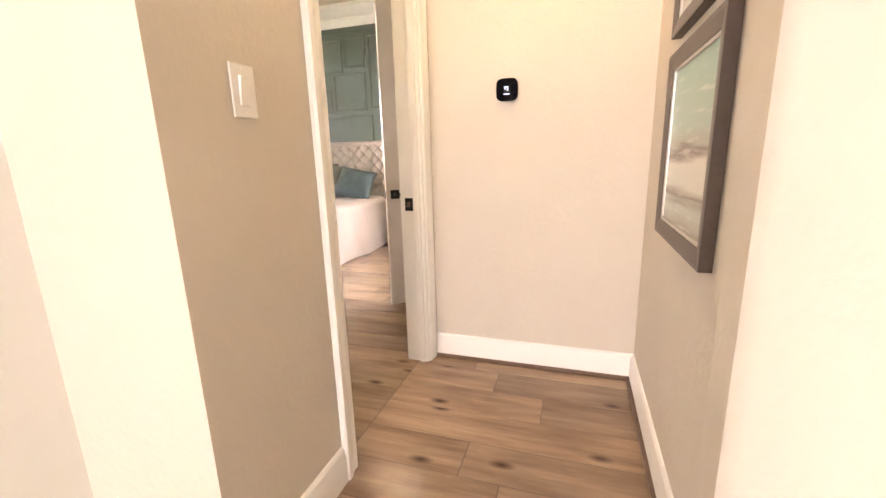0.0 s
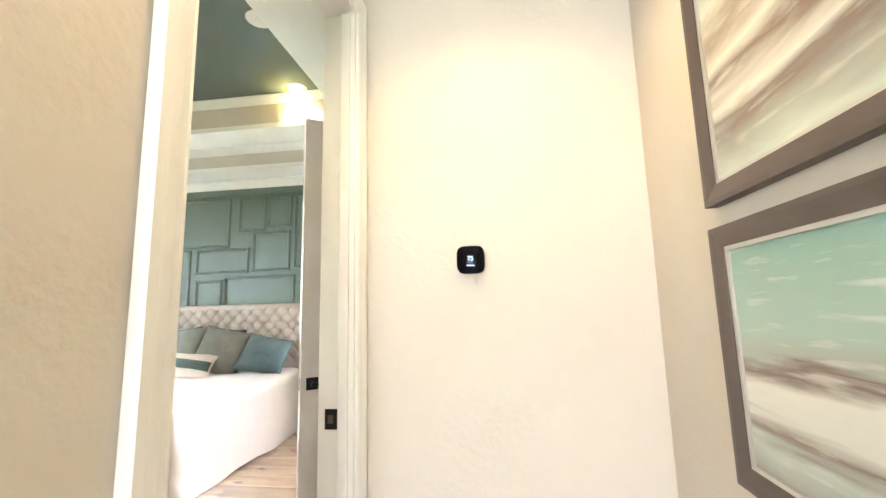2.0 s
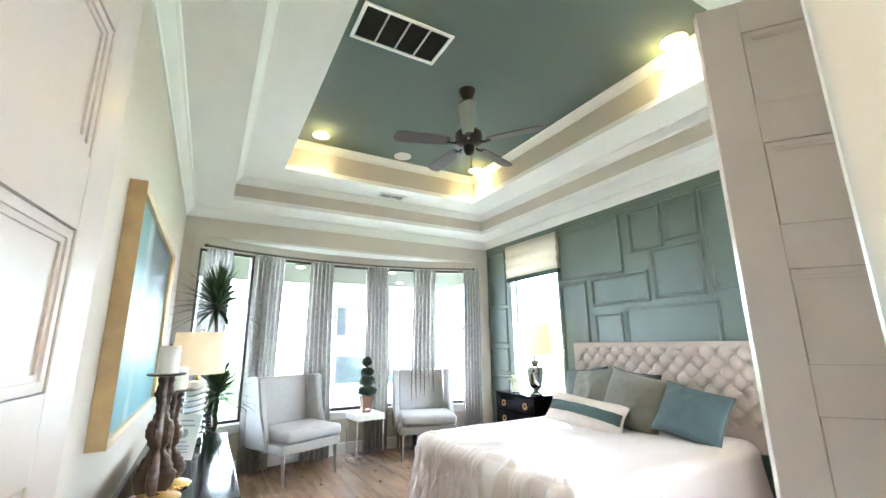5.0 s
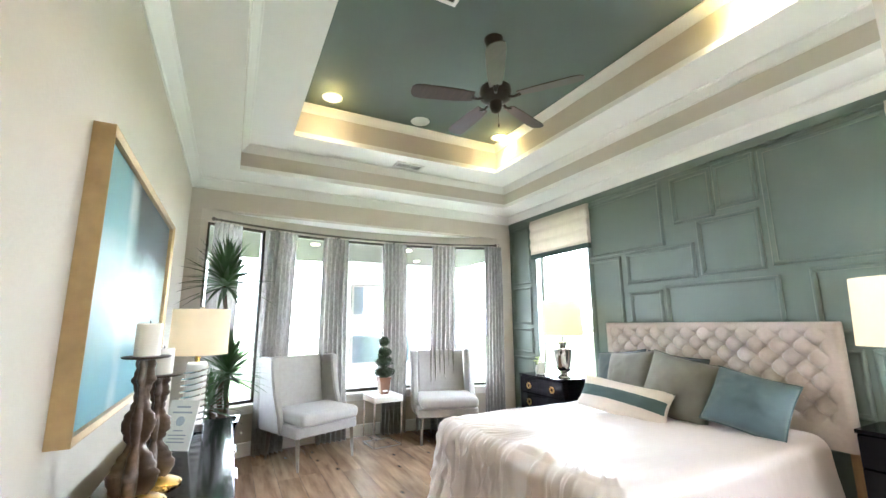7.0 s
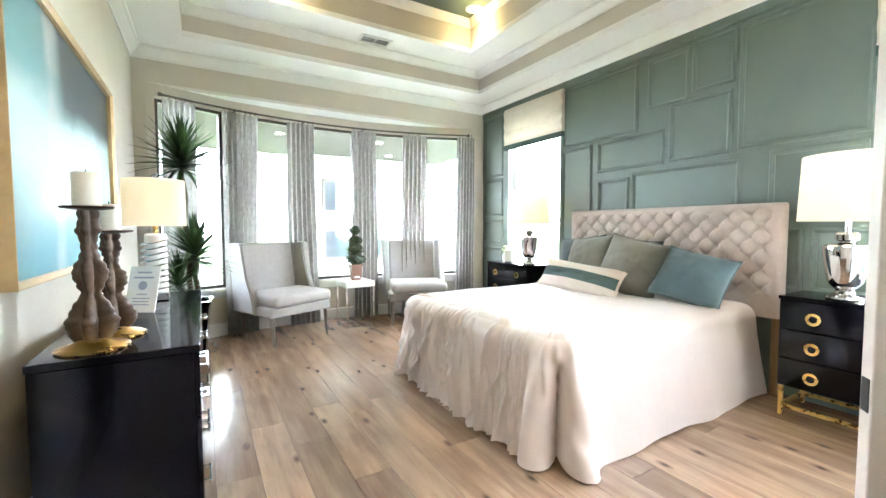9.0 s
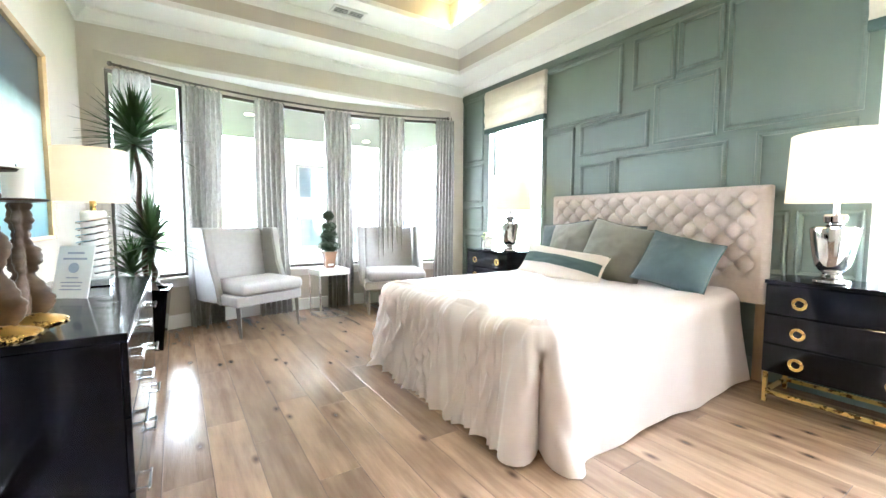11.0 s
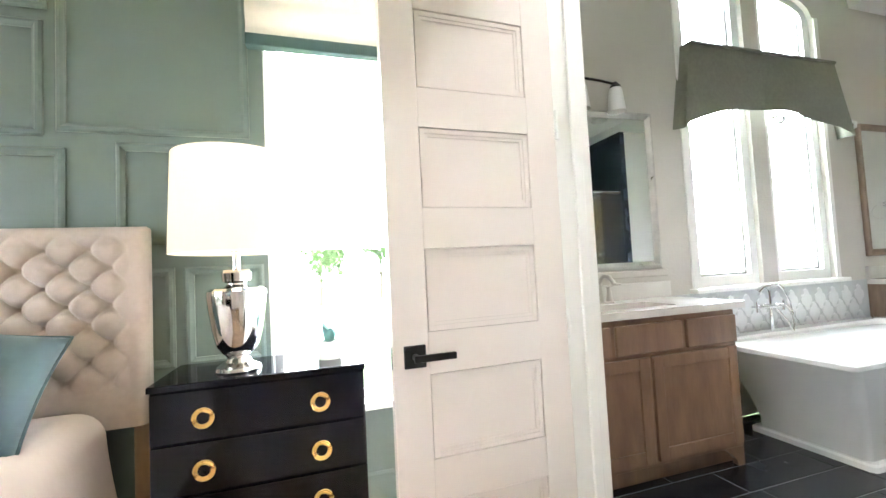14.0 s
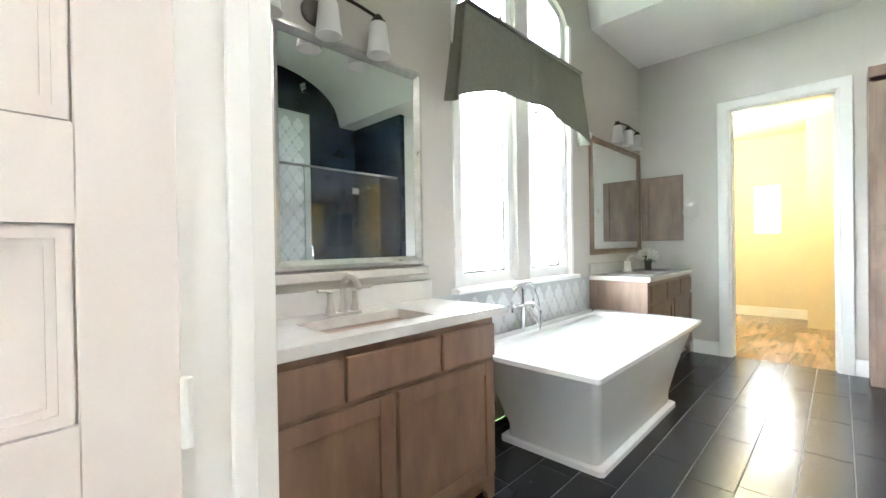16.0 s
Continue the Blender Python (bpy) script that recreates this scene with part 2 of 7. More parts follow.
BAY_SILL, BAY_TOP, BAY_HEAD = 0.53, 2.47, 2.60
wall("wall_picture_side", WALL, "beige painted textured bedroom wall with a large painting", ("x", Y0 - 0.12, Y0, X0 - 0.12, X1, 0, HZ + 0.1))
wall("wall_accent", GREEN, "sage green accent wall behind the bed", ("x", Y1, Y1 + 0.16, X0 - 0.12, X1 + 0.12, 0, HZ + 0.1, ((-5.86, -4.93, 0.48, 2.66), (-2.31, -1.40, 0.48, 2.66))))
wall("wall_bay_header", WALL, "beige painted wall round the bay window", ("y", X0 - 0.12, X0, BAY_B, Y1, 0, HZ + 0.1), ("y", X0 - 0.12, X0, Y0, BAY_A, 0, HZ + 0.1), ("y", X0 - 0.12, X0, BAY_A, BAY_B, BAY_HEAD, HZ + 0.1))
HALL_DOOR, BATH_DOOR, DOOR_H = (2.545, 3.402), (4.535, 5.765), 2.455
wall("wall_doors", WALL, "beige painted wall with the hall and bath doorways", ("y", X1, X1 + 0.12, 1.985, 6.62, 0, HZ + 0.1, ((*HALL_DOOR, 0, DOOR_H), (*BATH_DOOR, 0, DOOR_H))))
wall("wall_thermostat", WALL, "beige painted wall at the end of the hall", ("x", 3.48, 3.60, -1.19, -0.12, 0, 2.75))
wall("wall_hall_pictures", WALL, "pale beige hall wall hung with two pictures", ("y", -0.12, 0.0, 1.80, 3.60, 0, 2.75))
wall("wall_great_room", WALL, "beige textured wall of the bright room behind", ("x", 1.985, 2.105, -1.66, X1, 0, 2.75), ("x", 1.80, 1.92, 0.0, 2.2, 0, 2.75)  , ("y", 2.2, 2.32, -4, 1.92, 0, 2.75), ("x", -4.12, -4.0, -1.78, 2.32, 0, 2.75, ((-1.2, 1.4, 0.5, 2.4),)))
# White colour gives this wall the brightness of daylight falling on it.
wall("wall_great_room_side", WHITE, "side wall of the bright room, coloured white as if window-lit", ("y", -1.78, -1.66, -4, 2.105, 0, 2.75))
# bay facets with their openings
bm = bmesh.new()
for k in range(BAY_N):
    p, q = Vector((*bay_point(k), 0)), Vector((*bay_point(k + 1), 0))
    w = (q - p).length
    turn = math.atan2(q.y - p.y, q.x - p.x)
    f = bmesh.new()
    add_wall(f, "x", 0.0, 0.10, 0, w, 0, BAY_HEAD, ((0.07, w - 0.07, BAY_SILL, BAY_TOP),))
    moved(f, Matrix.Translation(p) @ Matrix.Rotation(turn, 4, "Z"))
    me = bpy.data.meshes.new("facet")
    f.to_mesh(me)
    f.free()
    bm.from_mesh(me)
    bpy.data.meshes.remove(me)
tagged(part("wall_bay", bm, WALL), "beige painted bay of five window facets", "wall", kind="structure")
bm = bmesh.new()
top = [bm.verts.new((*bay_point(k, 0.1), BAY_HEAD)) for k in range(BAY_N + 1)]
bm.faces.new(top + [bm.verts.new((X0 - 0.121, BAY_B, BAY_HEAD)), bm.verts.new((X0 - 0.121, BAY_A, BAY_HEAD))])
r = bmesh.ops.extrude_face_region(bm, geom=bm.faces[:])
bmesh.ops.translate(bm, vec=(0, 0, 0.08), verts=[v for v in r["geom"] if isinstance(v, bmesh.types.BMVert)])
bmesh.ops.recalc_face_normals(bm, faces=bm.faces)
tagged(part("ceiling_bay", bm, CEIL), "white soffit over the bay window", "ceiling", kind="structure")

# stepped tray ceiling of the bedroom
T1 = (-5.965, -1.74, 2.95, 6.21)
T2 = (-5.50, -2.15, 3.39, 5.76)
Z1, Z2 = 3.19, 3.53


def ring_slab(bm, o, i, z0, z1):
    ox0, ox1, oy0, oy1 = o
    ix0, ix1, iy0, iy1 = i
    add_box(bm, ox0, ix0, oy0, oy1, z0, z1)
    add_box(bm, ix1, ox1, oy0, oy1, z0, z1)
    add_box(bm, ix0, ix1, oy0, iy0, z0, z1)
    add_box(bm, ix0, ix1, iy1, oy1, z0, z1)


bm = bmesh.new()
ring_slab(bm, (X0, X1, Y0, Y1), T1, HZ, HZ + 0.05)
tagged(part("ceiling_border", bm, CEIL), "white border of the stepped tray ceiling", "ceiling", kind="structure")
bm = bmesh.new()
ring_slab(bm, (T1[0] - 0.1, T1[1] + 0.1, T1[2] - 0.1, T1[3] + 0.1), T1, HZ + 0.05, Z1 + 0.05)
ring_slab(bm, (T2[0] - 0.1, T2[1] + 0.1, T2[2] - 0.1, T2[3] + 0.1), T2, Z1 + 0.05, Z2)
tagged(part("ceiling_tray_sides", bm, WALL), "beige upright sides of the tray ceiling", "ceiling", kind="structure")
bm = bmesh.new()
ring_slab(bm, T1, T2, Z1, Z1 + 0.05)
tagged(part("ceiling_step", bm, CEIL), "white step of the tray ceiling", "ceiling", kind="structure")
tagged(part("ceiling_tray", box(T2[0] - 0.1, T2[1] + 0.1, T2[2] - 0.1, T2[3] + 0.1, Z2, Z2 + 0.08), CEILGREEN), "dark green painted top of the tray ceiling", "ceiling", kind="structure")
CROWN = [(0, 0), (0, -0.105), (0.012, -0.105), (0.018, -0.085), (0.045, -0.055), (0.07, -0.025), (0.085, -0.018), (0.09, 0)]


def crown(name, rect, z, prof, label):
    x0, x1, y0, y1 = rect
    bm = sweep([(o, z + u) for o, u in prof], [(x0, y0), (x1, y0), (x1, y1), (x0, y1)], True)
    return tagged(part(name, bm, WHITE, smooth=25), label, "moulding", kind="structure")


crown("trim_crown_wall", (X0, X1, Y0, Y1), HZ, CROWN, "white crown moulding at the wall top")
crown("trim_crown_tray", T1, Z1, [(o * 0.75, u * 0.75) for o, u in CROWN], "white crown moulding in the tray")
crown("trim_crown_top", T2, Z2, [(o * 0.7, u * 0.75) for o, u in CROWN], "white crown moulding below the green ceiling")
tagged(part("ceiling_hall", box(-1.19, -0.12, 1.99, 3.48, 2.75, 2.83), CEIL), "white hall ceiling", "ceiling", kind="structure")

tagged(part("ceiling_great_room", box(-1.78, 2.32, -4.12, 1.985, 2.752, 2.83), CEIL), "white ceiling of the bright room behind", "ceiling", kind="structure")
bm = bmesh.new()
vs = [[bm.verts.new((x, y, z)) for x, y in ((-0.121, 2.38), (-0.14, 2.20), (-0.185, 2.01), (-0.235, 1.91), (-0.256, 1.88), (-0.245, 1.855), (-0.119, 1.778))] for z in (0, 2.75)]
for i in range(7):
    j = (i + 1) % 7
    bm.faces.new((vs[0][i], vs[0][j], vs[1][j], vs[1][i]))
bmesh.ops.recalc_face_normals(bm, faces=bm.faces)
tagged(part("wall_hall_corner", bm, WALL, smooth=50), "beige rounded wall end at the hall mouth", "wall", kind="structure")

# bath and closet shell
BY, BX = 6.69, 3.47
BZ = 3.13
AX, AR = 1.075, 1.17                               # vault over the arched window
bm = bmesh.new()
WSILL, WSPRING = 0.90, 2.98
ARCH_W, ARCH_H, PIER = 0.70, 0.22, 0.075
add_wall(bm, "x", BY, BY + 0.16, X1 + 0.12, BX + 0.12, 0, WSPRING, ((AX - ARCH_W, AX - PIER, WSILL, WSPRING), (AX + PIER, AX + ARCH_W, WSILL, WSPRING)))
# the arched head of the windows, filled up to the roof
for side in (-1, 1):
    prev = None
    for s in range(13):
        x = PIER + (ARCH_W - PIER) * s / 12
        z = WSPRING + ARCH_H * math.sqrt(max(0.0, 1 - (x / ARCH_W) ** 2))
        if prev:
            x0, z0 = prev
            vs = []
            for yy in (BY, BY + 0.16):
                vs.append([bm.verts.new((AX + side * a, yy, c)) for a, c in ((x0, max(z0, WSPRING)), (x, max(z, WSPRING)), (x, 4.5), (x0, 4.5))])
            bm.faces.new(vs[0])
            bm.faces.new(vs[1][::-1])
            bm.faces.new((vs[0][0], vs[1][0], vs[1][1], vs[0][1]))
        prev = (x, z)
add_box(bm, AX - PIER, AX + PIER, BY, BY + 0.16, WSPRING, 4.5)
add_box(bm, X1 + 0.12, AX - ARCH_W, BY, BY + 0.16, WSPRING, 4.5)
add_box(bm, AX + ARCH_W, BX + 0.12, BY, BY + 0.16, WSPRING, 4.5)
bmesh.ops.recalc_face_normals(bm, faces=bm.faces)
tagged(part("wall_bath_window", bm, BATHWALL), "greige bath wall with a pair of arched windows", "wall", kind="structure")
CL_DOOR = (5.06, 5.85)
wall("wall_bath_end", BATHWALL, "greige bath wall with the closet doorway", ("y", BX, BX + 0.12, 2.0, BY + 0.1, 0, 4.5, ((*CL_DOOR, 0, DOOR_H),)))
wall("wall_bath_inner", BATHWALL, "greige bath wall beside the double doors", ("y", X1 + 0.12, X1 + 0.16, 3.60, 4.533, 0, 3.2), ("y", X1 + 0.12, X1 + 0.16, 5.767, BY, 0, 3.2), ("y", X1 + 0.12, X1 + 0.16, 4.533, 5.767, 2.457, 3.2), ("y", X1, X1 + 0.12, 1.91, BY, HZ + 0.1, 4.5), ("x", 3.60, 3.61, -1.18, 0.3, 0, 3.2))
# vaulted ceiling: flat soffits with a barrel towards the windows
bm = bmesh.new()


def vault_z(x, y):
    d = abs(x - AX)
    return BZ + (math.sqrt(max(0.0, AR ** 2 - d * d)) * 0.62 if d < AR else 0.0)


xs = [X1 + 0.12] + [AX - AR + 2 * AR * i / 28 for i in range(29)] + [BX]
ys = [1.9, 4.0, 5.4, BY]
rows_v = [[bm.verts.new((x, y, vault_z(x, y))) for y in ys] for x in xs]
for a, b in zip(rows_v, rows_v[1:]):
    for j in range(3):
        bm.faces.new((a[j], a[j + 1], b[j + 1], b[j]))
tagged(part("ceiling_bath", bm, CEIL, smooth=50), "white vaulted bath ceiling", "ceiling", kind="structure")
tagged(part("ceiling_bath_cap", box(X1 + 0.12, BX + 0.1, 1.9, BY + 0.16, 4.5, 4.55), CEIL), "white roof boarding over the bath vault", "ceiling", kind="structure")
wall("wall_closet", CLOSETWALL, "cream painted closet walls", ("y", 6.5, 6.62, 3.6, 7.2, 0, 2.75, ((5.68, 6.02, 1.26, 2.01),)), ("x", 7.0, 7.12, BX + 0.12, 6.62, 0, 2.75), ("x", 3.6, 3.72, BX + 0.12, 6.62, 0, 2.75), ("y", BX + 0.12, BX + 0.125, 3.72, CL_DOOR[0], 0, 2.75), ("y", BX + 0.12, BX + 0.125, CL_DOOR[1], 7.0, 0, 2.75), ("y", BX + 0.12, BX + 0.125, *CL_DOOR, DOOR_H, 2.75))
tagged(part("ceiling_closet", box(BX + 0.12, 6.62, 3.6, 7.12, 2.75, 2.8), CEIL), "white closet ceiling", "ceiling", kind="structure")

# ---- trim, doors, windows ----
GLASS = mat("clear_glass", (1, 1, 1), 0.0, trans=1.0)
GLASS.node_tree.nodes["Principled BSDF"].inputs["IOR"].default_value = 1.02
CHROME = mat("polished_chrome", (0.75, 0.75, 0.76), 0.08, metal=1.0)
NICKEL = mat("brushed_nickel", (0.55, 0.52, 0.48), 0.28, metal=1.0)
GOLD = mat("brushed_gold", (0.66, 0.43, 0.14), 0.28, metal=1.0, vary=0.2, scale=20)
SHEER = mat("sheer_grey_curtain", (0.40, 0.385, 0.36), 0.8, vary=0.42, scale=34, bump=0.25, bscale=140, stretch=(1, 1, 0.55), translucent=0.24)
LINEN = mat("pale_linen", (0.66, 0.60, 0.52), 0.85, vary=0.10, scale=14, bump=0.15, bscale=260, sheen=0.2, translucent=0.25)
BAND = mat("dark_green_band", (0.05, 0.085, 0.08), 0.8, vary=0.1, bump=0.1, bscale=260)


def casing(name, face, out, u0, u1, top, label, wide=0.09):
    """A moulded door casing round three sides of an opening in a wall along y; out is +1 or -1 along x."""
    t = thing(name, (0, 0, 0), label, "casing", kind="structure")
    prof = [(-0.005, 0.001), (-0.005, 0.011), (0.004, 0.016), (0.014, 0.012), (wide * 0.5, 0.017), (wide * 0.66, 0.022), (wide * 0.93, 0.023), (wide, 0.015), (wide, 0.001)]
    bm = sweep(prof, [(u0, 0), (u0, top), (u1, top), (u1, 0)])
    bmesh.ops.transform(bm, matrix=Matrix(((0, 0, out, face), (1, 0, 0, 0), (0, 1, 0, 0), (0, 0, 0, 1))), verts=bm.verts)
    bmesh.ops.recalc_face_normals(bm, faces=bm.faces)
    part("moulding", bm, WHITE, t, smooth=20)
    return t


def jamb(name, x0, x1, u0, u1, top, label):
    t = thing(name, (0, 0, 0), label, "door jamb", kind="structure")
    part("jamb_side", box(x0, x1, u0, u0 + 0.02, 0, top - 0.02), WHITE, t)
    part("jamb_side", box(x0, x1, u1 - 0.02, u1, 0, top - 0.02), WHITE, t)
    part("jamb_head", box(x0, x1, u0, u1, top - 0.02, top), WHITE, t)
    m = (x0 + x1) / 2 + 0.02
    part("door_stop", box(m - 0.012, m + 0.025, u0 + 0.02, u0 + 0.032, 0, top - 0.02, 0.003), WHITE, t)
    part("door_stop", box(m - 0.012, m + 0.025, u1 - 0.032, u1 - 0.02, 0, top - 0.02, 0.003), WHITE, t)
    return t


jamb("door_frame_1", X1 - 0.002, X1 + 0.122, *HALL_DOOR, DOOR_H, "white painted jamb of the hall doorway")
jamb("door_frame_2", X1 - 0.002, X1 + 0.164, *BATH_DOOR, DOOR_H, "white painted jamb of the bath doorway")
jamb("door_frame_3", BX - 0.002, BX + 0.122, *CL_DOOR, DOOR_H, "white painted jamb of the closet doorway")
casing("trim_casing_hall", X1 + 0.12, 1, *HALL_DOOR, DOOR_H, "white moulded casing round the hall side doorway", 0.072)
casing("trim_casing_bedroom", X1, -1, *HALL_DOOR, DOOR_H, "white moulded casing on the bedroom side")
casing("trim_casing_bath", X1, -1, *BATH_DOOR, DOOR_H, "white moulded casing round the double doorway")
casing("trim_casing_closet", BX, -1, *CL_DOOR, DOOR_H, "white moulded casing round the closet doorway")
strike = thing("strike_plate", (-1.268, 3.3818, 0.895), "black metal strike plate on the white door jamb", "strike plate")
part("plate", box(-0.022, 0.025, -0.003, 0.0, -0.034, 0.034, 0.001), BLACK, strike)
part("lip", box(0.025, 0.036, -0.006, 0.0, -0.018, 0.018, 0.002), BLACK, strike)
part("hole", box(-0.011, 0.009, -0.004, -0.0032, -0.014, 0.014), mat("brown_mortise", (0.10, 0.06, 0.04), 0.8), strike)


def panel_door(name, width, label, height=2.42, thick=0.036, lever_side=-1):
    """A leaf hinged at its own x = 0, running to +x, with six recessed panels on both faces."""
    t = thing(name, (0, 0, 0), label, "door", kind="structure")
    st = 0.11
    tops = [2.31 - 0.374 * i for i in range(6)]
    ph = 0.25
    bm = bmesh.new()
    add_box(bm, 0, st, -thick / 2, thick / 2, 0.012, height, 0.002, 1)
    add_box(bm, width - st, width, -thick / 2, thick / 2, 0.012, height, 0.002, 1)
    z = height
    for tp in tops:
        add_box(bm, st, width - st, -thick / 2, thick / 2, tp, z)
        z = tp - ph
    add_box(bm, st, width - st, -thick / 2, thick / 2, 0.012, z)
    part("leaf_frame", bm, DOORW, t)
    for tp in tops:
        bm = bmesh.new()
        add_box(bm, st, width - st, -0.007, 0.007, tp - ph, tp)
        for s in (-1, 1):
            y0, y1 = s * 0.007, s * (thick / 2 - 0.001)
            for k, (ins, hgt) in enumerate(((0.003, 0.05), (0.018, 0.80), (0.028, 0.40))):
                if k == 0:
                    continue
                a, b = sorted((y0, y0 + (y1 - y0) * hgt))
                gap = 0.003 if k == 1 else 0.018
                ins -= gap
                x0, x1, z0, z1 = st + gap, width - st - gap, tp - ph + gap, tp - gap
                add_box(bm, x0, x0 + ins, a, b, z0, z1)
                add_box(bm, x1 - ins, x1, a, b, z0, z1)
                add_box(bm, x0 + ins, x1 - ins, a, b, z0, z0 + ins)
                add_box(bm, x0 + ins, x1 - ins, a, b, z1 - ins, z1)
        part("panel", bm, DOORW, t)
    for hz in (0.25, 0.92, 1.60, 2.20):
        bm = bmesh.new()
        add_tube(bm, [(-0.006, 0.02, hz - 0.05), (-0.006, 0.02, hz + 0.05)], 0.008, 10)
        add_box(bm, -0.003, -0.0005, -0.016, 0.018, hz - 0.05, hz + 0.05)
        part("hinge", bm, WHITE, t, "white painted hinge")
    hx = width - 0.065
    for s in (-1, 1):
        h = part("lever_handle", box(hx - 0.033, hx + 0.033, *sorted((s * thick / 2, s * (thick / 2 + 0.009))), 0.838, 0.904, 0.002, 1), BLACK, t, "matt black square lever handle")
        bm = bmesh.new()
        add_tube(bm, [(hx, s * (thick / 2 + 0.006), 0.871), (hx, s * (thick / 2 + 0.045), 0.871)], 0.010, 12)
        add_box(bm, hx - 0.115, hx + 0.012, *sorted((s * (thick / 2 + 0.036), s * (thick / 2 + 0.050))), 0.861, 0.881, 0.003)
        part("lever", bm, BLACK, h)
    part("latch_plate", box(width, width + 0.0015, -0.012, 0.012, 0.838, 0.904), BLACK, t)
    return t


leaf = panel_door("door_1", 0.83, "white six-panel hall door standing open against the wall")
leaf.matrix_world = pose(X1 - 0.006, 2.575, 0, 0, 0, 174.5)
leaf = panel_door("door_2", 0.60, "white six-panel bath door leaf standing open with a black lever")
leaf.matrix_world = pose(-1.29, 5.752, 0, 0, 0, 182.0)
leaf2 = panel_door("door_3", 0.63, "white six-panel bath door leaf standing open near the hall door")
leaf2.matrix_world = pose(-1.29, 4.56, 0, 0, 0, 219)

# baseboards
BASE = [(0, 0), (0.017, 0), (0.017, 0.105), (0.013, 0.118), (0.013, 0.128), (0.006, 0.138), (0, 0.14)]


def base(name, path, label, material=WHITE, high=1.0):
    return tagged(part(name, sweep([(o, u * high) for o, u in BASE], path), material, smooth=25), label, "baseboard", kind="structure")


base("baseboard_hall", [(-0.12, 1.86), (-0.12, 3.48), (-1.165, 3.48)], "tall white moulded baseboard in the hall")
base("baseboard_switch", [(-1.19, 2.471), (-1.19, 1.99)], "tall white moulded baseboard below the switch")
base("baseboard_accent", [(X1 - 0.02, Y1), (X0, Y1), (X0, BAY_B)], "green painted baseboard of the accent wall", GREEN)
base("baseboard_bay", [bay_point(k) for k in range(BAY_N, -1, -1)] + [(X0, BAY_A), (X0, Y0), (X1, Y0)], "white baseboard below the bay windows")
base("baseboard_door_side", [(X1, 3.462), (X1, 4.443)], "white baseboard between the doorways")
base("baseboard_bath", [(BX, 4.4), (BX, 4.968)], "white bath baseboard", WHITE)
base("baseboard_bath_corner", [(BX, 5.942), (BX, 6.17)], "white bath baseboard in the corner", WHITE)
base("baseboard_closet", [(6.5, 3.72), (6.5, 7.0), (BX + 0.13, 7.0)], "white closet baseboard", WHITE)
tagged(part("trim_shoe_hall", sweep([(0.017, 0), (0.030, 0), (0.030, 0.010), (0.024, 0.018), (0.017, 0.020)], [(-0.12, 1.86), (-0.12, 3.48), (-1.165, 3.48)]), mat("brown_shoe_moulding", (0.11, 0.06, 0.035), 0.4)), "dark brown shoe moulding along the hall floor", "moulding", kind="structure")

# mouldings on the accent wall
accent = bpy.data.objects["wall_accent"]
MOULD = [(0, 0), (0.0, 0.010), (-0.008, 0.019), (-0.019, 0.021), (-0.026, 0.014), (-0.036, 0.010), (-0.036, 0)]
SWING = Matrix(((1, 0, 0, 0), (0, 0, -1, Y1 - 0.0005), (0, 1, 0, 0), (0, 0, 0, 1)))
PANELS = [(-4.90, -3.97, 2.085, 2.715), (-3.865, -3.495, 2.265, 2.705), (-3.475, -3.15, 2.31, 2.715), (-3.66, -3.165, 1.765, 2.26), (-3.12, -2.375, 1.785, 2.715),
          (-4.42, -3.70, 1.755, 2.07), (-4.90, -4.485, 0.95, 2.06), (-4.41, -4.045, 0.95, 1.675), (-4.015, -3.09, 0.95, 1.715), (-2.91, -2.39, 1.29, 1.745),
          (-2.82, -2.695, 0.75, 1.19), (-2.655, -2.33, 0.75, 1.19), (-2.82, -2.33, 0.20, 0.68), (-6.39, -5.97, 1.90, 2.715), (-6.39, -5.97, 1.35, 1.86), (-6.39, -5.97, 0.97, 1.30), (-6.39, -5.97, 0.20, 0.92)]
for x0, x1, z0, z1 in PANELS:
    bm = sweep(MOULD, [(x0, z0), (x0, z1), (x1, z1), (x1, z0)], True)
    part("panel_moulding", moved(bm, SWING), GREEN, accent, smooth=25)
tagged(part("trim_accent_rail", box(X0, X1, Y1 - 0.014, Y1 - 0.0005, 2.75, 2.83), GREEN), "green flat rail below the crown", "moulding", kind="structure")


# bay windows
def pane(bm_glass, parent):
    g = part("pane", bm_glass, GLASS, parent)
    g.visible_shadow = False
    return g


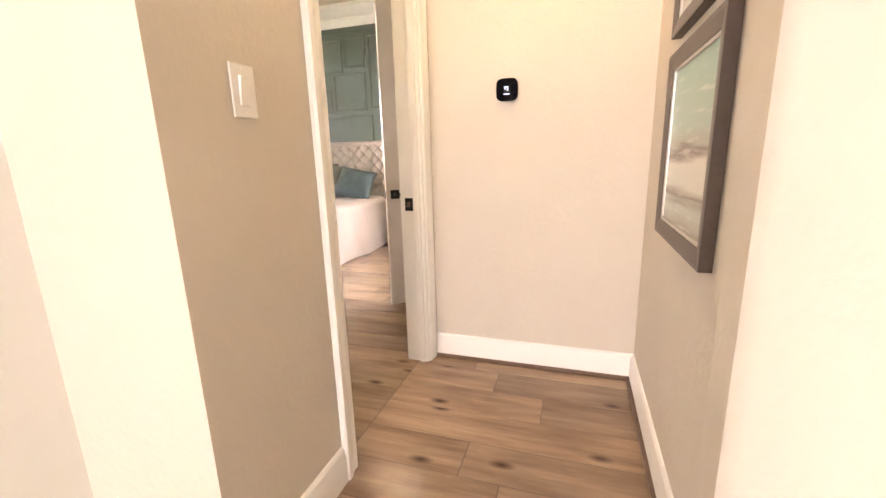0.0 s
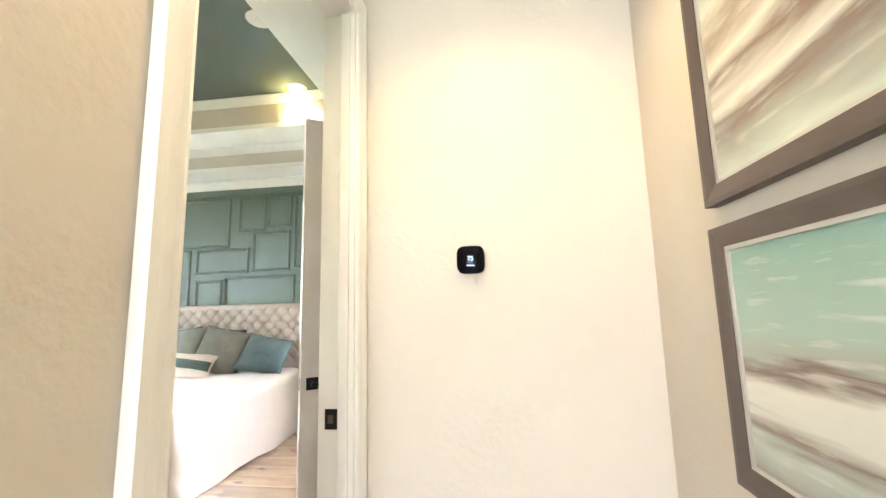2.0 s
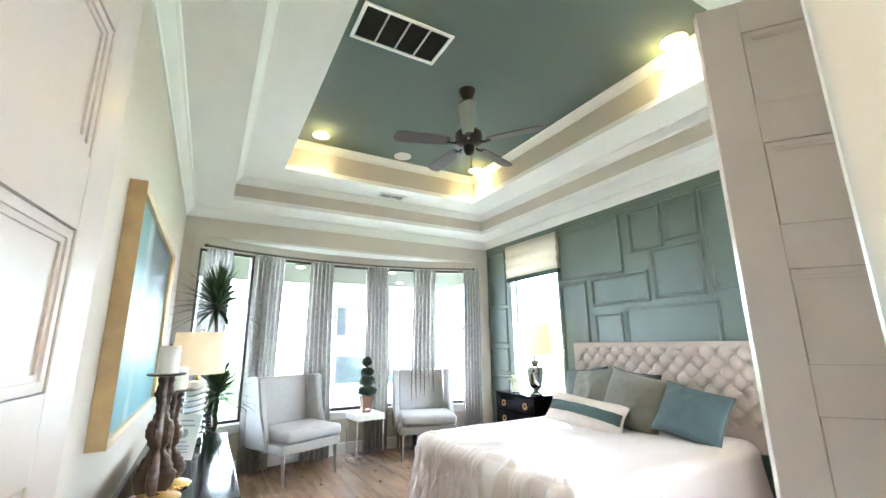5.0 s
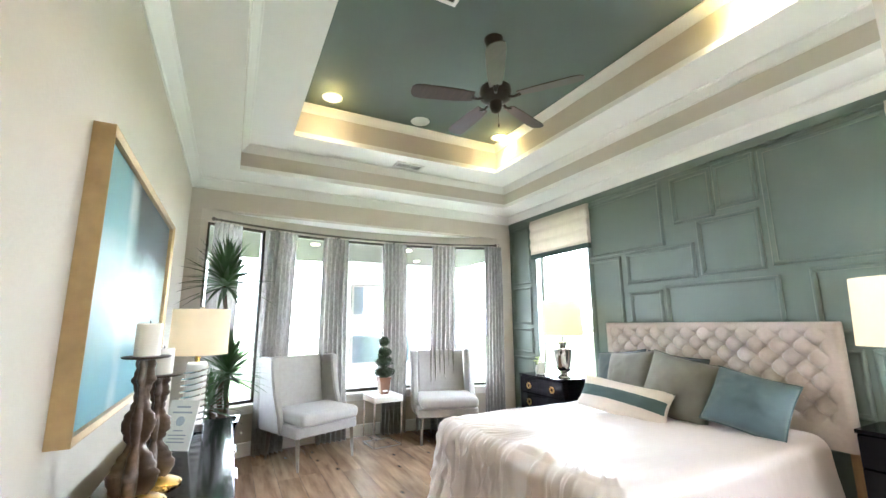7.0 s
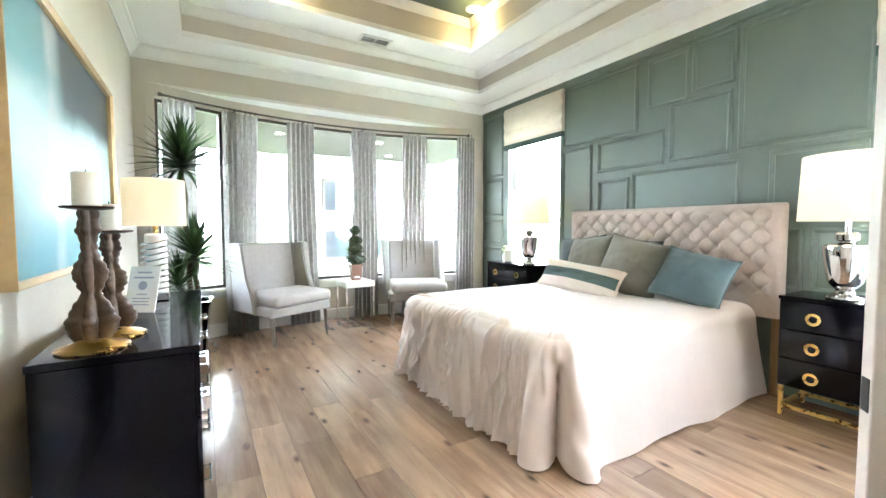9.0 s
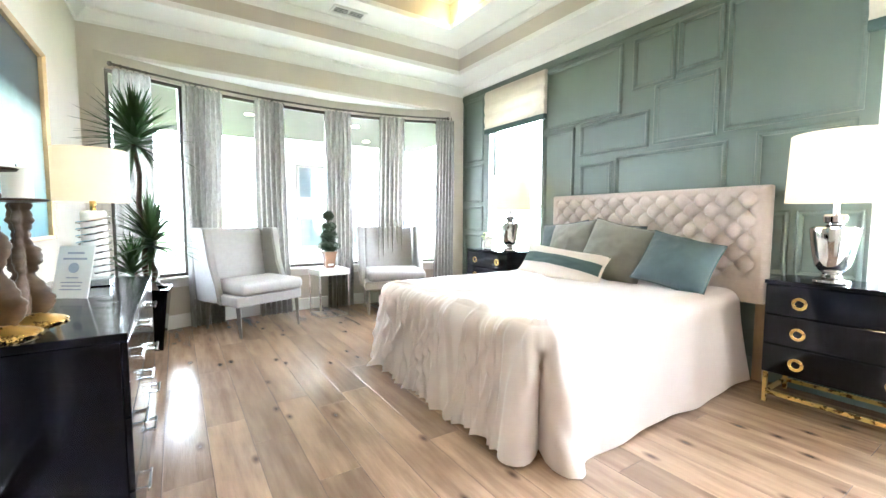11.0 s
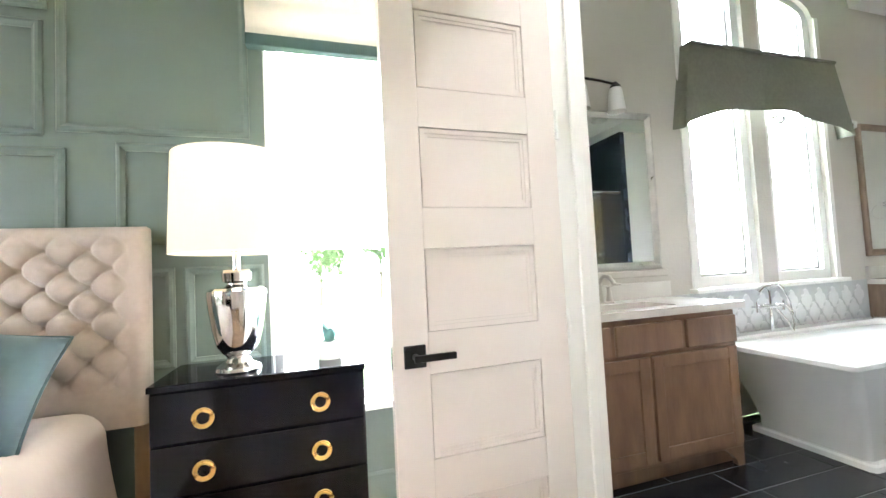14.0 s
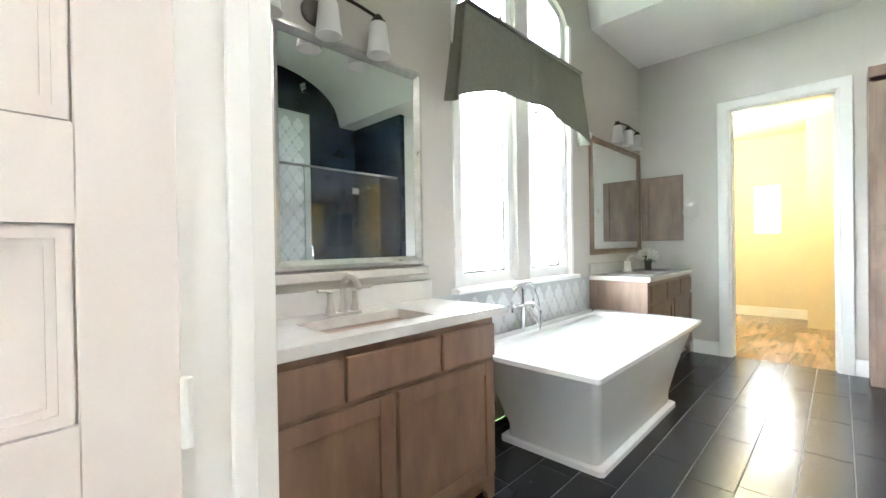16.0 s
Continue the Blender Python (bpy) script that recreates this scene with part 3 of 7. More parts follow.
for k in range(BAY_N):
    p, q = Vector((*bay_point(k), 0)), Vector((*bay_point(k + 1), 0))
    w = (q - p).length
    t = thing("window_%d" % (k + 1), (p.x, p.y, 0), "tall fixed bay window with a slim bronze frame and white sill", "window", kind="structure")
    t.matrix_world = Matrix.Translation(p) @ Matrix.Rotation(math.atan2(q.y - p.y, q.x - p.x), 4, "Z")
    a, b, c, d = 0.072, w - 0.072, BAY_SILL + 0.002, BAY_TOP - 0.002
    fw = 0.034
    bm = bmesh.new()
    add_box(bm, a, a + fw, 0.03, 0.085, c, d, 0.004, 1)
    add_box(bm, b - fw, b, 0.03, 0.085, c, d, 0.004, 1)
    add_box(bm, a + fw, b - fw, 0.03, 0.085, c, c + fw, 0.004, 1)
    add_box(bm, a + fw, b - fw, 0.03, 0.085, d - fw, d, 0.004, 1)
    part("window_frame", bm, BRONZE, t)
    pane(box(a + fw, b - fw, 0.055, 0.061, c + fw, d - fw), t)
    part("window_sill", box(0.02, w - 0.02, -0.075, 0.03, BAY_SILL - 0.028, BAY_SILL + 0.001, 0.006), WHITE, t)
    part("apron", box(0.035, w - 0.035, -0.016, -0.001, BAY_SILL - 0.105, BAY_SILL - 0.029, 0.004), WHITE, t)

for k, (x0, x1) in enumerate(((-5.86, -4.93), (-2.31, -1.40))):
    t = thing("window_%d" % (k + 6), (0, Y1, 0), "white single-hung window in the green wall", "window", kind="structure")
    bm = bmesh.new()
    z0, z1, f = 0.482, 2.658, 0.05
    for yy0, yy1, za, zb in ((0.07, 0.11, z0, 1.30), (0.10, 0.14, 1.26, z1)):
        add_box(bm, x0 + 0.002, x0 + f, yy0, yy1, za, zb, 0.003, 1)
        add_box(bm, x1 - f, x1 - 0.002, yy0, yy1, za, zb, 0.003, 1)
        add_box(bm, x0 + f, x1 - f, yy0, yy1, za, za + 0.045, 0.003, 1)
        add_box(bm, x0 + f, x1 - f, yy0, yy1, zb - 0.045, zb, 0.003, 1)
    part("window_frame", bm, WHITE, t)
    pane(box(x0 + f, x1 - f, 0.088, 0.092, z0 + 0.045, 1.255), t)
    pane(box(x0 + f, x1 - f, 0.118, 0.122, 1.305, z1 - 0.045), t)
    part("window_sill", box(x0 - 0.02, x1 + 0.02, -0.045, 0.07, z0 - 0.03, z0 + 0.004, 0.005), WHITE, t)
    # Added white lining: its colour stands in for bloom over the green reveals.
    bm = bmesh.new()
    for a in (x0 + 0.001, x1 - 0.011):
        add_box(bm, a, a + 0.010, -0.002, 0.07, z0 + 0.005, z1)
    add_box(bm, x0 + 0.011, x1 - 0.011, -0.002, 0.07, z1 - 0.010, z1)
    part("reveal_lining", bm, WHITE, t)

# arched bath windows
t = thing("window_8", (0, BY, 0), "pair of tall white arched bath windows with a bronze line", "window", kind="structure")
for x0, x1, side in ((AX - ARCH_W, AX - PIER, -1), (AX + PIER, AX + ARCH_W, 1)):
    def arch_z(x, off=0.0):
        return WSPRING + (ARCH_H - 0.9 * off) * math.sqrt(max(0.0, 1 - ((x - AX) / (ARCH_W - off)) ** 2))
    steps = 14
    rails = []
    for inset in (0.004, 0.075):
        xa, xb = x0 + inset, x1 - inset
        pts = [(xa, WSILL + inset), (xb, WSILL + inset)]
        xs = [xb + (xa - xb) * i / steps for i in range(steps + 1)]
        pts += [(x, arch_z(x, inset)) for x in xs]
        rails.append(pts)
    bm = bmesh.new()
    o, i = rails
    F = [[bm.verts.new((x, yy, z)) for x, z in pts] for pts in (o, i) for yy in (0.03, 0.11)]
    n = len(o)
    for j in range(n):
        m = (j + 1) % n
        bm.faces.new((F[0][j], F[0][m], F[2][m], F[2][j]))
        bm.faces.new((F[2][j], F[2][m], F[3][m], F[3][j]))
        bm.faces.new((F[1][j], F[1][m], F[3][m], F[3][j]))
    bmesh.ops.recalc_face_normals(bm, faces=bm.faces)
    part("window_frame", bm, WHITE, t)
    bm = bmesh.new()
    bm.faces.new([bm.verts.new((x, 0.085, z)) for x, z in i])
    pane(bm, t)
    bm = bmesh.new()
    bx = x1 - 0.082
    add_box(bm, bx - 0.012, bx, 0.06, 0.08, WSILL + 0.08, WSPRING)
    add_box(bm, x0 + 0.08, x1 - 0.08, 0.06, 0.08, WSILL + 0.076, WSILL + 0.090)
    part("glazing_bead", bm, BRONZE, t)
    part("casing", box(x0 - 0.045, x0, -0.012, 0.0, WSILL, WSPRING, 0.003), WHITE, t) if side < 0 else part("casing", box(x1, x1 + 0.045, -0.012, 0.0, WSILL, WSPRING, 0.003), WHITE, t)
part("window_sill", box(AX - 0.77, AX + 0.77, -0.06, 0.03, WSILL - 0.03, WSILL + 0.001, 0.006), WHITE, t)
t = thing("window_9", (6.5, 0, 0), "small bright closet window", "window", kind="structure")
bm = bmesh.new()
for a in ((5.68, 5.71, 1.26, 2.01), (5.99, 6.02, 1.26, 2.01), (5.71, 5.99, 1.26, 1.29), (5.71, 5.99, 1.98, 2.01)):
    add_box(bm, 0.02, 0.06, a[0], a[1], a[2], a[3])
part("window_frame", bm, WHITE, t)
pane(box(0.038, 0.042, 5.71, 5.99, 1.29, 1.98), t)

# curtain rod and curtains
def rod_at(k):
    return bay_point(k, -0.16)


rodc = thing("curtain_rod", (0, 0, 0), "dark bronze curtain rod bowed along the bay", "curtain rod")
pts = [(*rod_at(0.08 + (BAY_N - 0.16) * i / 40), 2.465) for i in range(41)]
part("rod", tube(pts, 0.011, 8), BRONZE, rodc, smooth=True)
for p in (pts[0], pts[-1]):
    part("finial", turned([(0, -0.022), (0.015, -0.016), (0.021, 0), (0.015, 0.016), (0, 0.022)], 16, p), BRONZE, rodc, smooth=True)
for k in (1, 2, 3, 4):
    a, b = rod_at(k), bay_point(k, -0.004)
    part("bracket", tube([(*a, 2.453), (*b, 2.453)], 0.007, 8), BRONZE, rodc)


def curtain(k, width, seed):
    rng = random.Random(seed)
    cx, cy = rod_at(k)
    a = rod_at(max(0.05, k - 0.2))
    b = rod_at(min(BAY_N - 0.05, k + 0.2))
    turn = math.degrees(math.atan2(b[1] - a[1], b[0] - a[0]))
    t = thing("curtain", (cx, cy, 0), "sheer pale grey patterned curtain gathered between the bay windows", "curtain", "bay window curtains", turn=turn)
    ph = [rng.uniform(0, 6) for _ in range(4)]
    folds = rng.choice((6, 7))

    def fn(u, v):
        z = 2.437 - v * 2.42
        spread = 1.0 + 0.16 * v * math.sin(ph[3])
        x = (u - 0.5) * width * spread + 0.012 * math.sin(3 * v + ph[0])
        y = (0.020 + 0.022 * v ** 0.5) * math.sin(folds * 2 * math.pi * u + ph[1] + 0.7 * math.sin(2.2 * v + ph[2])) + 0.008 * math.sin(17 * u + 4 * v)
        return (x, y, z)
    part("drape", grid(72, 26, fn), SHEER, t, smooth=80)
    for i in range(folds):
        xx = (i + 0.5) / folds - 0.5
        part("ring", tube([(xx * width, 0.016 * math.cos(s * math.pi / 6), 2.461 + 0.019 * math.sin(s * math.pi / 6)) for s in range(13)], 0.0025, 6), BRONZE, t)


for i, (k, w) in enumerate(((0.28, 0.29), (1.07, 0.37), (1.975, 0.32), (3.0, 0.31), (3.92, 0.33), (4.85, 0.24))):
    curtain(k, w, 40 + i)


def roman_shade(x0, x1):
    t = thing("roman_shade", ((x0 + x1) / 2, Y1 - 0.003, 2.745), "folded cream roman shade with a dark green hem", "roman shade", "roman shades over the bed")
    w = (x1 - x0) / 2

    def fn(u, v):
        return ((u - 0.5) * 2 * w, -0.045 - 0.016 * abs(math.sin(v * 3.3 * math.pi)) ** 1.5 - 0.004 * math.sin(5 * u + 3 * v), -0.470 * v)
    bm = grid(30, 48, fn)
    r = bmesh.ops.extrude_face_region(bm, geom=bm.faces[:])
    for v in r["geom"]:
        if isinstance(v, bmesh.types.BMVert):
            v.co.y = -0.004
    bmesh.ops.recalc_face_normals(bm, faces=bm.faces)
    part("folds", bm, LINEN, t, smooth=50)
    part("hem", box(-w - 0.002, w + 0.002, -0.060, -0.006, -0.527, -0.468, 0.006), BAND, t, "dark green hem band")


roman_shade(-5.885, -4.865)
roman_shade(-2.375, -1.35)

# ---- bedroom things ----
SILK = mat("pale_champagne_satin", (0.70, 0.61, 0.575), 0.36, vary=0.06, scale=5, bump=0.35, bscale=11, sheen=0.35, stretch=(1.6, 1, 0.7))
TUFT = mat("taupe_linen_upholstery", (0.50, 0.42, 0.37), 0.85, vary=0.10, scale=30, bump=0.12, bscale=350, sheen=0.25)
SAGE = mat("sage_velvet", (0.15, 0.145, 0.115), 0.85, vary=0.18, scale=10, bump=0.10, bscale=300, sheen=0.2)
TEAL = mat("teal_velvet", (0.06, 0.10, 0.108), 0.75, vary=0.25, scale=7, bump=0.10, bscale=300, sheen=0.2)
DARKTEAL = mat("deep_green_velvet", (0.04, 0.062, 0.066), 0.8, vary=0.2, scale=7, sheen=0.2)
CREAM = mat("cream_cotton", (0.68, 0.60, 0.53), 0.85, vary=0.06, scale=12, bump=0.10, bscale=300)
LACQUER = mat("black_lacquer", (0.003, 0.003, 0.005), 0.10)
LACQUER.node_tree.nodes["Principled BSDF"].inputs["Specular IOR Level"].default_value = 0.16
WOODLEG = mat("honey_wood", (0.30, 0.18, 0.09), 0.4, vary=0.3, scale=8, stretch=(4, 4, 0.6))
GREYWOOD = mat("grey_washed_wood", (0.24, 0.21, 0.19), 0.5, vary=0.3, scale=8, stretch=(4, 4, 0.6))
CHAIRCLOTH = mat("dove_grey_linen", (0.40, 0.385, 0.375), 0.85, vary=0.10, scale=22, bump=0.14, bscale=300, sheen=0.2)
MERCURY = mat("mercury_glass", (0.62, 0.60, 0.58), 0.10, metal=1.0, vary=0.35, scale=5, stretch=(3, 3, 0.7))
SHADE = mat("lit_lamp_shade", (0.80, 0.72, 0.58), 0.9, vary=0.04, scale=30, bump=0.05, bscale=300, emit=(1.0, 0.80, 0.50), power=0.20, translucent=0.4)
CANDLEWAX = mat("ivory_wax", (0.78, 0.74, 0.66), 0.5, vary=0.04)
CARVED = mat("aged_brown_gilt_wood", (0.075, 0.040, 0.018), 0.42, metal=0.25, vary=0.55, scale=14, bump=0.5, bscale=26)
SOIL = mat("dark_soil", (0.03, 0.022, 0.016), 0.95, vary=0.4, scale=40, bump=0.5, bscale=80)
LEAF = mat("dracaena_leaf", (0.045, 0.10, 0.028), 0.45, vary=0.5, scale=6)
BARK = mat("palm_bark", (0.10, 0.075, 0.05), 0.9, vary=0.4, scale=18, bump=0.6, bscale=50, stretch=(1, 1, 3))
TOPIARY = mat("boxwood_leaf", (0.028, 0.055, 0.022), 0.7, vary=0.5, scale=40)
TERRACOTTA = mat("brown_planter", (0.20, 0.10, 0.055), 0.6, vary=0.25, scale=9)
PAPER = mat("white_paper", (0.80, 0.79, 0.76), 0.7, vary=0.03)
BULBGLOW = mat("lamp_lens", (0.9, 0.85, 0.75), 0.5, emit=(1.0, 0.82, 0.55), power=14)
PLASTIC = mat("white_plastic", (0.78, 0.77, 0.74), 0.35, vary=0.03)
DUCTSHADE = mat("painted_duct_shade", (0.03, 0.03, 0.03), 0.9)
FANBROWN = mat("dark_bronze_fan", (0.022, 0.017, 0.015), 0.38, metal=0.5)
FANBLADE = mat("dark_walnut_blade", (0.055, 0.036, 0.028), 0.4, vary=0.4, scale=6, stretch=(1, 8, 1))

# bed
BX0, BX1, BFY, BHY, BTOP = -4.70, -2.90, 4.50, 6.48, 0.63
bed = thing("bed", ((BX0 + BX1) / 2, 5.5, 0), "king bed with a tufted taupe headboard and pale satin cover", "bed")
BCX = (BX0 + BX1) / 2


def tuft_height(u, v, px, pz):
    a, b = u / px + v / pz, u / px - v / pz
    ra, rb = a - round(a), b - round(b)
    d2 = ((ra + rb) / 2 * px) ** 2 + ((ra - rb) / 2 * pz) ** 2
    crease = 1 - 0.42 * math.exp(-min(abs(ra), abs(rb)) / 0.07)
    puff = 0.75 + 0.25 * (4 * abs(ra) * abs(rb)) ** 0.5
    return crease * puff * (1 - 0.9 * math.exp(-d2 / 0.022 ** 2))


HW, HB, HT, PX, PZ = 0.947, 0.55, 1.367, 0.149, 0.152


def headboard_fn(u, v):
    x, z = (u - 0.5) * 2 * HW, HB + v * (HT - HB)
    edge = min(1.0, (HW - abs(x)) / 0.035, (HT - z) / 0.035)
    edge = math.sqrt(max(0.0, 1 - (1 - max(0.0, edge)) ** 2))
    fade = min(1.0, max(0.0, (HW - 0.055 - abs(x)) / 0.05), max(0.0, (z - 0.70) / 0.06), max(0.0, (HT - 0.03 - z) / 0.05))
    h = 0.036 * (1 - fade) + fade * (0.004 + 0.050 * tuft_height(x, z - 0.665, PX, PZ))
    return (x + (-3.722 - BCX), 6.545 - 5.5 - h * edge, z)


part("headboard_cushion", grid(340, 150, headboard_fn), TUFT, bed, "diamond tufted taupe upholstery", smooth=60)
part("headboard_back", box(-3.722 - BCX - HW, -3.722 - BCX + HW, 6.542 - 5.5, 6.605 - 5.5, HB, HT, 0.012), TUFT, bed)
btn = None
for i in range(-14, 15):
    for j in range(0, 12):
        if (i + j) % 2:
            continue
        x, z = i * PX / 2, 0.665 + j * PZ / 2
        if abs(x) > HW - 0.10 or z < 0.73 or z > HT - 0.06:
            continue
        if btn is None:
            btn = part("button", turned([(0, -0.006), (0.008, -0.004), (0.010, 0), (0, 0.003)], 10), TUFT, bed, smooth=True)
            o = btn
        else:
            o = new("button", btn.data)
            o.parent = bed
        o.matrix_basis = pose(x + (-3.722 - BCX), 6.545 - 5.5 - 0.008, z, 90, 0, 0)
for sx in (-1, 1):
    part("leg", box(-3.722 - BCX + sx * 0.917 - 0.03, -3.722 - BCX + sx * 0.917 + 0.03, 6.55 - 5.5, 6.60 - 5.5, 0, HB, 0.004), WOODLEG, bed, "honey coloured wooden leg")
part("base", box(BX0 + 0.10 - BCX, BX1 - 0.10 - BCX, BFY + 0.12 - 5.5, BHY - 5.5, 0.04, 0.50, 0.03), CREAM, bed)
part("mattress", box(BX0 + 0.06 - BCX, BX1 - 0.06 - BCX, BFY + 0.07 - 5.5, BHY - 5.5, 0.40, 0.60, 0.06, 4), CREAM, bed)

# the cover: a sheet from the middle over the edge and down to the floor
W2, LN = (BX1 - BX0) / 2, BHY - BFY
RC = 0.16
per = []
n_side, n_foot, n_c = 90, 260, 18
for i in range(n_side):
    per.append((-W2, LN - (LN - RC) * i / n_side, -1, 0))
for i in range(n_c):
    a = math.pi + 0.5 * math.pi * i / n_c
    per.append((-W2 + RC + RC * math.cos(a), RC + RC * math.sin(a), math.cos(a), math.sin(a)))
for i in range(n_foot):
    per.append((-W2 + RC + (2 * W2 - 2 * RC) * i / n_foot, 0, 0, -1))
for i in range(n_c):
    a = 1.5 * math.pi + 0.5 * math.pi * i / n_c
    per.append((W2 - RC + RC * math.cos(a), RC + RC * math.sin(a), math.cos(a), math.sin(a)))
for i in range(n_side + 1):
    per.append((W2, RC + (LN - RC) * i / n_side, 1, 0))
arc, acc = [0.0], 0.0
for a, b in zip(per, per[1:]):
    acc += math.hypot(b[0] - a[0], b[1] - a[1])
    arc.append(acc)
FOOT0, FOOT1 = arc[n_side], arc[n_side + 2 * n_c + n_foot]
rng = random.Random(12)
FOLDS = [(rng.uniform(FOOT0, FOOT1), rng.uniform(0.008, 0.024), rng.uniform(0.35, 1.1), rng.uniform(-0.2, 0.2)) for _ in range(58)]


def fold(s, d):
    """How far the hanging cloth swells out at arc s and drop d (0 to 1)."""
    inside = min(1.0, max(0.0, (s - FOOT0 + 0.25) / 0.3)) * min(1.0, max(0.0, (FOOT1 + 0.10 - s) / 0.2))
    f = 0.0
    for c, w, a, lean in FOLDS:
        f += a * math.exp(-((s - c - lean * d) / w) ** 2)
    side = 0.30 * math.sin(9.0 * s + 1.3) + 0.22 * math.sin(17.0 * s + 0.4 * d)
    return inside * 0.046 * (f - 0.55) * (0.55 + 0.20 * d) + (1 - inside) * 0.022 * side * d


ROWS_TOP, ROWS_R, ROWS_D = 26, 8, 26
bm = bmesh.new()
sheet = []
for j in range(ROWS_TOP + ROWS_R + ROWS_D + 1):
    line = []
    for i, (x, y, nx, ny) in enumerate(per):
        s = arc[i]
        spine_y = min(max(y, W2 * 0.9), LN)
        rr = 0.10
        if j <= ROWS_TOP:
            f = j / ROWS_TOP
            px, py = (x - nx * rr) * f, spine_y + (y - ny * rr - spine_y) * f
            near_foot = max(0.0, 1 - py / 0.95)
            wr = 0.016 * noise.noise(Vector((px * 5, py * 3.0, 1.7))) + 0.010 * noise.noise(Vector((px * 12, py * 5, 4.0)))
            z = BTOP + 0.012 * math.sin(px * 2 + 1) + (0.45 + 1.2 * near_foot) * wr + near_foot ** 1.2 * f ** 3 * 0.42 * fold(s, 0.0)
        elif j <= ROWS_TOP + ROWS_R:
            a = 0.5 * math.pi * (j - ROWS_TOP) / ROWS_R
            o = rr * math.sin(a) - rr + fold(s, 0.0) * math.sin(a)
            px, py, z = x + nx * o, y + ny * o, BTOP - rr + rr * math.cos(a) + 0.010 * noise.noise(Vector((x * 6, y * 4, 2.0))) * math.cos(a)
        else:
            d = (j - ROWS_TOP - ROWS_R) / ROWS_D
            o = fold(s, d) + 0.075 * d ** 1.3
            drop = BTOP - rr - 0.012 - 0.012 * math.sin(6 * s)
            px, py, z = x + nx * o, y + ny * o, BTOP - rr - drop * d
            # the overlap where the two drops meet at one foot corner
            c = abs(s - (arc[n_side + n_c + n_foot] + 0.13))
            if c < 0.26:
                k = min(1.0, d * 2.5)
                swell = (0.07 * math.exp(-((c - 0.10) / 0.06) ** 2) - 0.17 * math.exp(-(c / 0.026) ** 2)) * k
                px, py = px + nx * swell, py + ny * swell
        line.append(bm.verts.new((px, py + BFY - 5.5, z)))
    sheet.append(line)
for a, b in zip(sheet, sheet[1:]):
    for i in range(len(per) - 1):
        bm.faces.new((a[i], a[i + 1], b[i + 1], b[i]))
bmesh.ops.remove_doubles(bm, verts=bm.verts, dist=0.0004)
bmesh.ops.recalc_face_normals(bm, faces=bm.faces)
cover = tagged(part("bed_cover", bm, SILK, smooth=80), "pale champagne satin bed cover hanging in folds to the floor", "bedspread")
cover.location = (BCX, 5.5, 0)


def cushion_bm(w, h, t, seed, n=26):
    rng = random.Random(seed)
    o = [rng.uniform(0, 9) for _ in range(3)]

    def fn(s):
        def g(u, v):
            a, b = 2 * u - 1, 2 * v - 1
            hh = (max(0.0, (1 - a * a) * (1 - b * b))) ** 0.5
            wr = (0.016 * noise.noise(Vector((a * 2.5 + o[0], b * 2.5, o[1]))) + 0.008 * noise.noise(Vector((a * 6 + o[0], b * 6, o[2])))) * hh
            return (w / 2 * a * (1 - 0.07 * (1 - b * b)), s * (t / 2 * hh + wr), h / 2 * b * (1 - 0.07 * (1 - a * a)))
        return g
    bm = grid(n, n, fn(1))
    me = bpy.data.meshes.new("c")
    b2 = grid(n, n, fn(-1))
    b2.to_mesh(me)
    b2.free()
    bm.from_mesh(me)
    bpy.data.meshes.remove(me)
    bmesh.ops.remove_doubles(bm, verts=bm.verts, dist=0.0005)
    bmesh.ops.recalc_face_normals(bm, faces=bm.faces)
    return bm


def cushion(at, w, h, t, rot, material, label, seed, group="cushions on the bed", stripe=None):
    e = thing("cushion", at, label, "cushion", group)
    e.matrix_world = pose(*at, *rot)
    part("filling", cushion_bm(w, h, t, seed), material, e, smooth=80)
    pts = []
    for i in range(80):
        q = i / 20
        k, f = int(q), q - int(q)
        a, b = ((2 * f - 1, -1), (1, 2 * f - 1), (1 - 2 * f, 1), (-1, 1 - 2 * f))[k]
        pts.append((w / 2 * a * (1 - 0.07 * (1 - b * b)), 0, h / 2 * b * (1 - 0.07 * (1 - a * a))))
    part("piping", tube(pts + pts[:1], 0.006, 6), material, e, smooth=True)
    if stripe:
        bm = bmesh.new()
        for s in (-1, 1):
            r2 = random.Random(seed)
            o = [r2.uniform(0, 9) for _ in range(3)]

            def band(u, v):
                a, b = (2 * u - 1) * 0.985, 0.70 * (v - 0.5)
                hh = max(0.0, (1 - a * a) * (1 - b * b)) ** 0.5
                wr = (0.016 * noise.noise(Vector((a * 2.5 + o[0], b * 2.5, o[1]))) + 0.008 * noise.noise(Vector((a * 6 + o[0], b * 6, o[2])))) * hh
                return (w / 2 * a * (1 - 0.07 * (1 - b * b)), s * (t / 2 * hh + wr + 0.003), h / 2 * b * (1 - 0.07 * (1 - a * a)))
            g = grid(40, 10, band)
            me = bpy.data.meshes.new("c")
            g.to_mesh(me)
            g.free()
            bm.from_mesh(me)
            bpy.data.meshes.remove(me)
        part("stripe", bm, stripe, e, "dark green stripe", smooth=80)
    return e


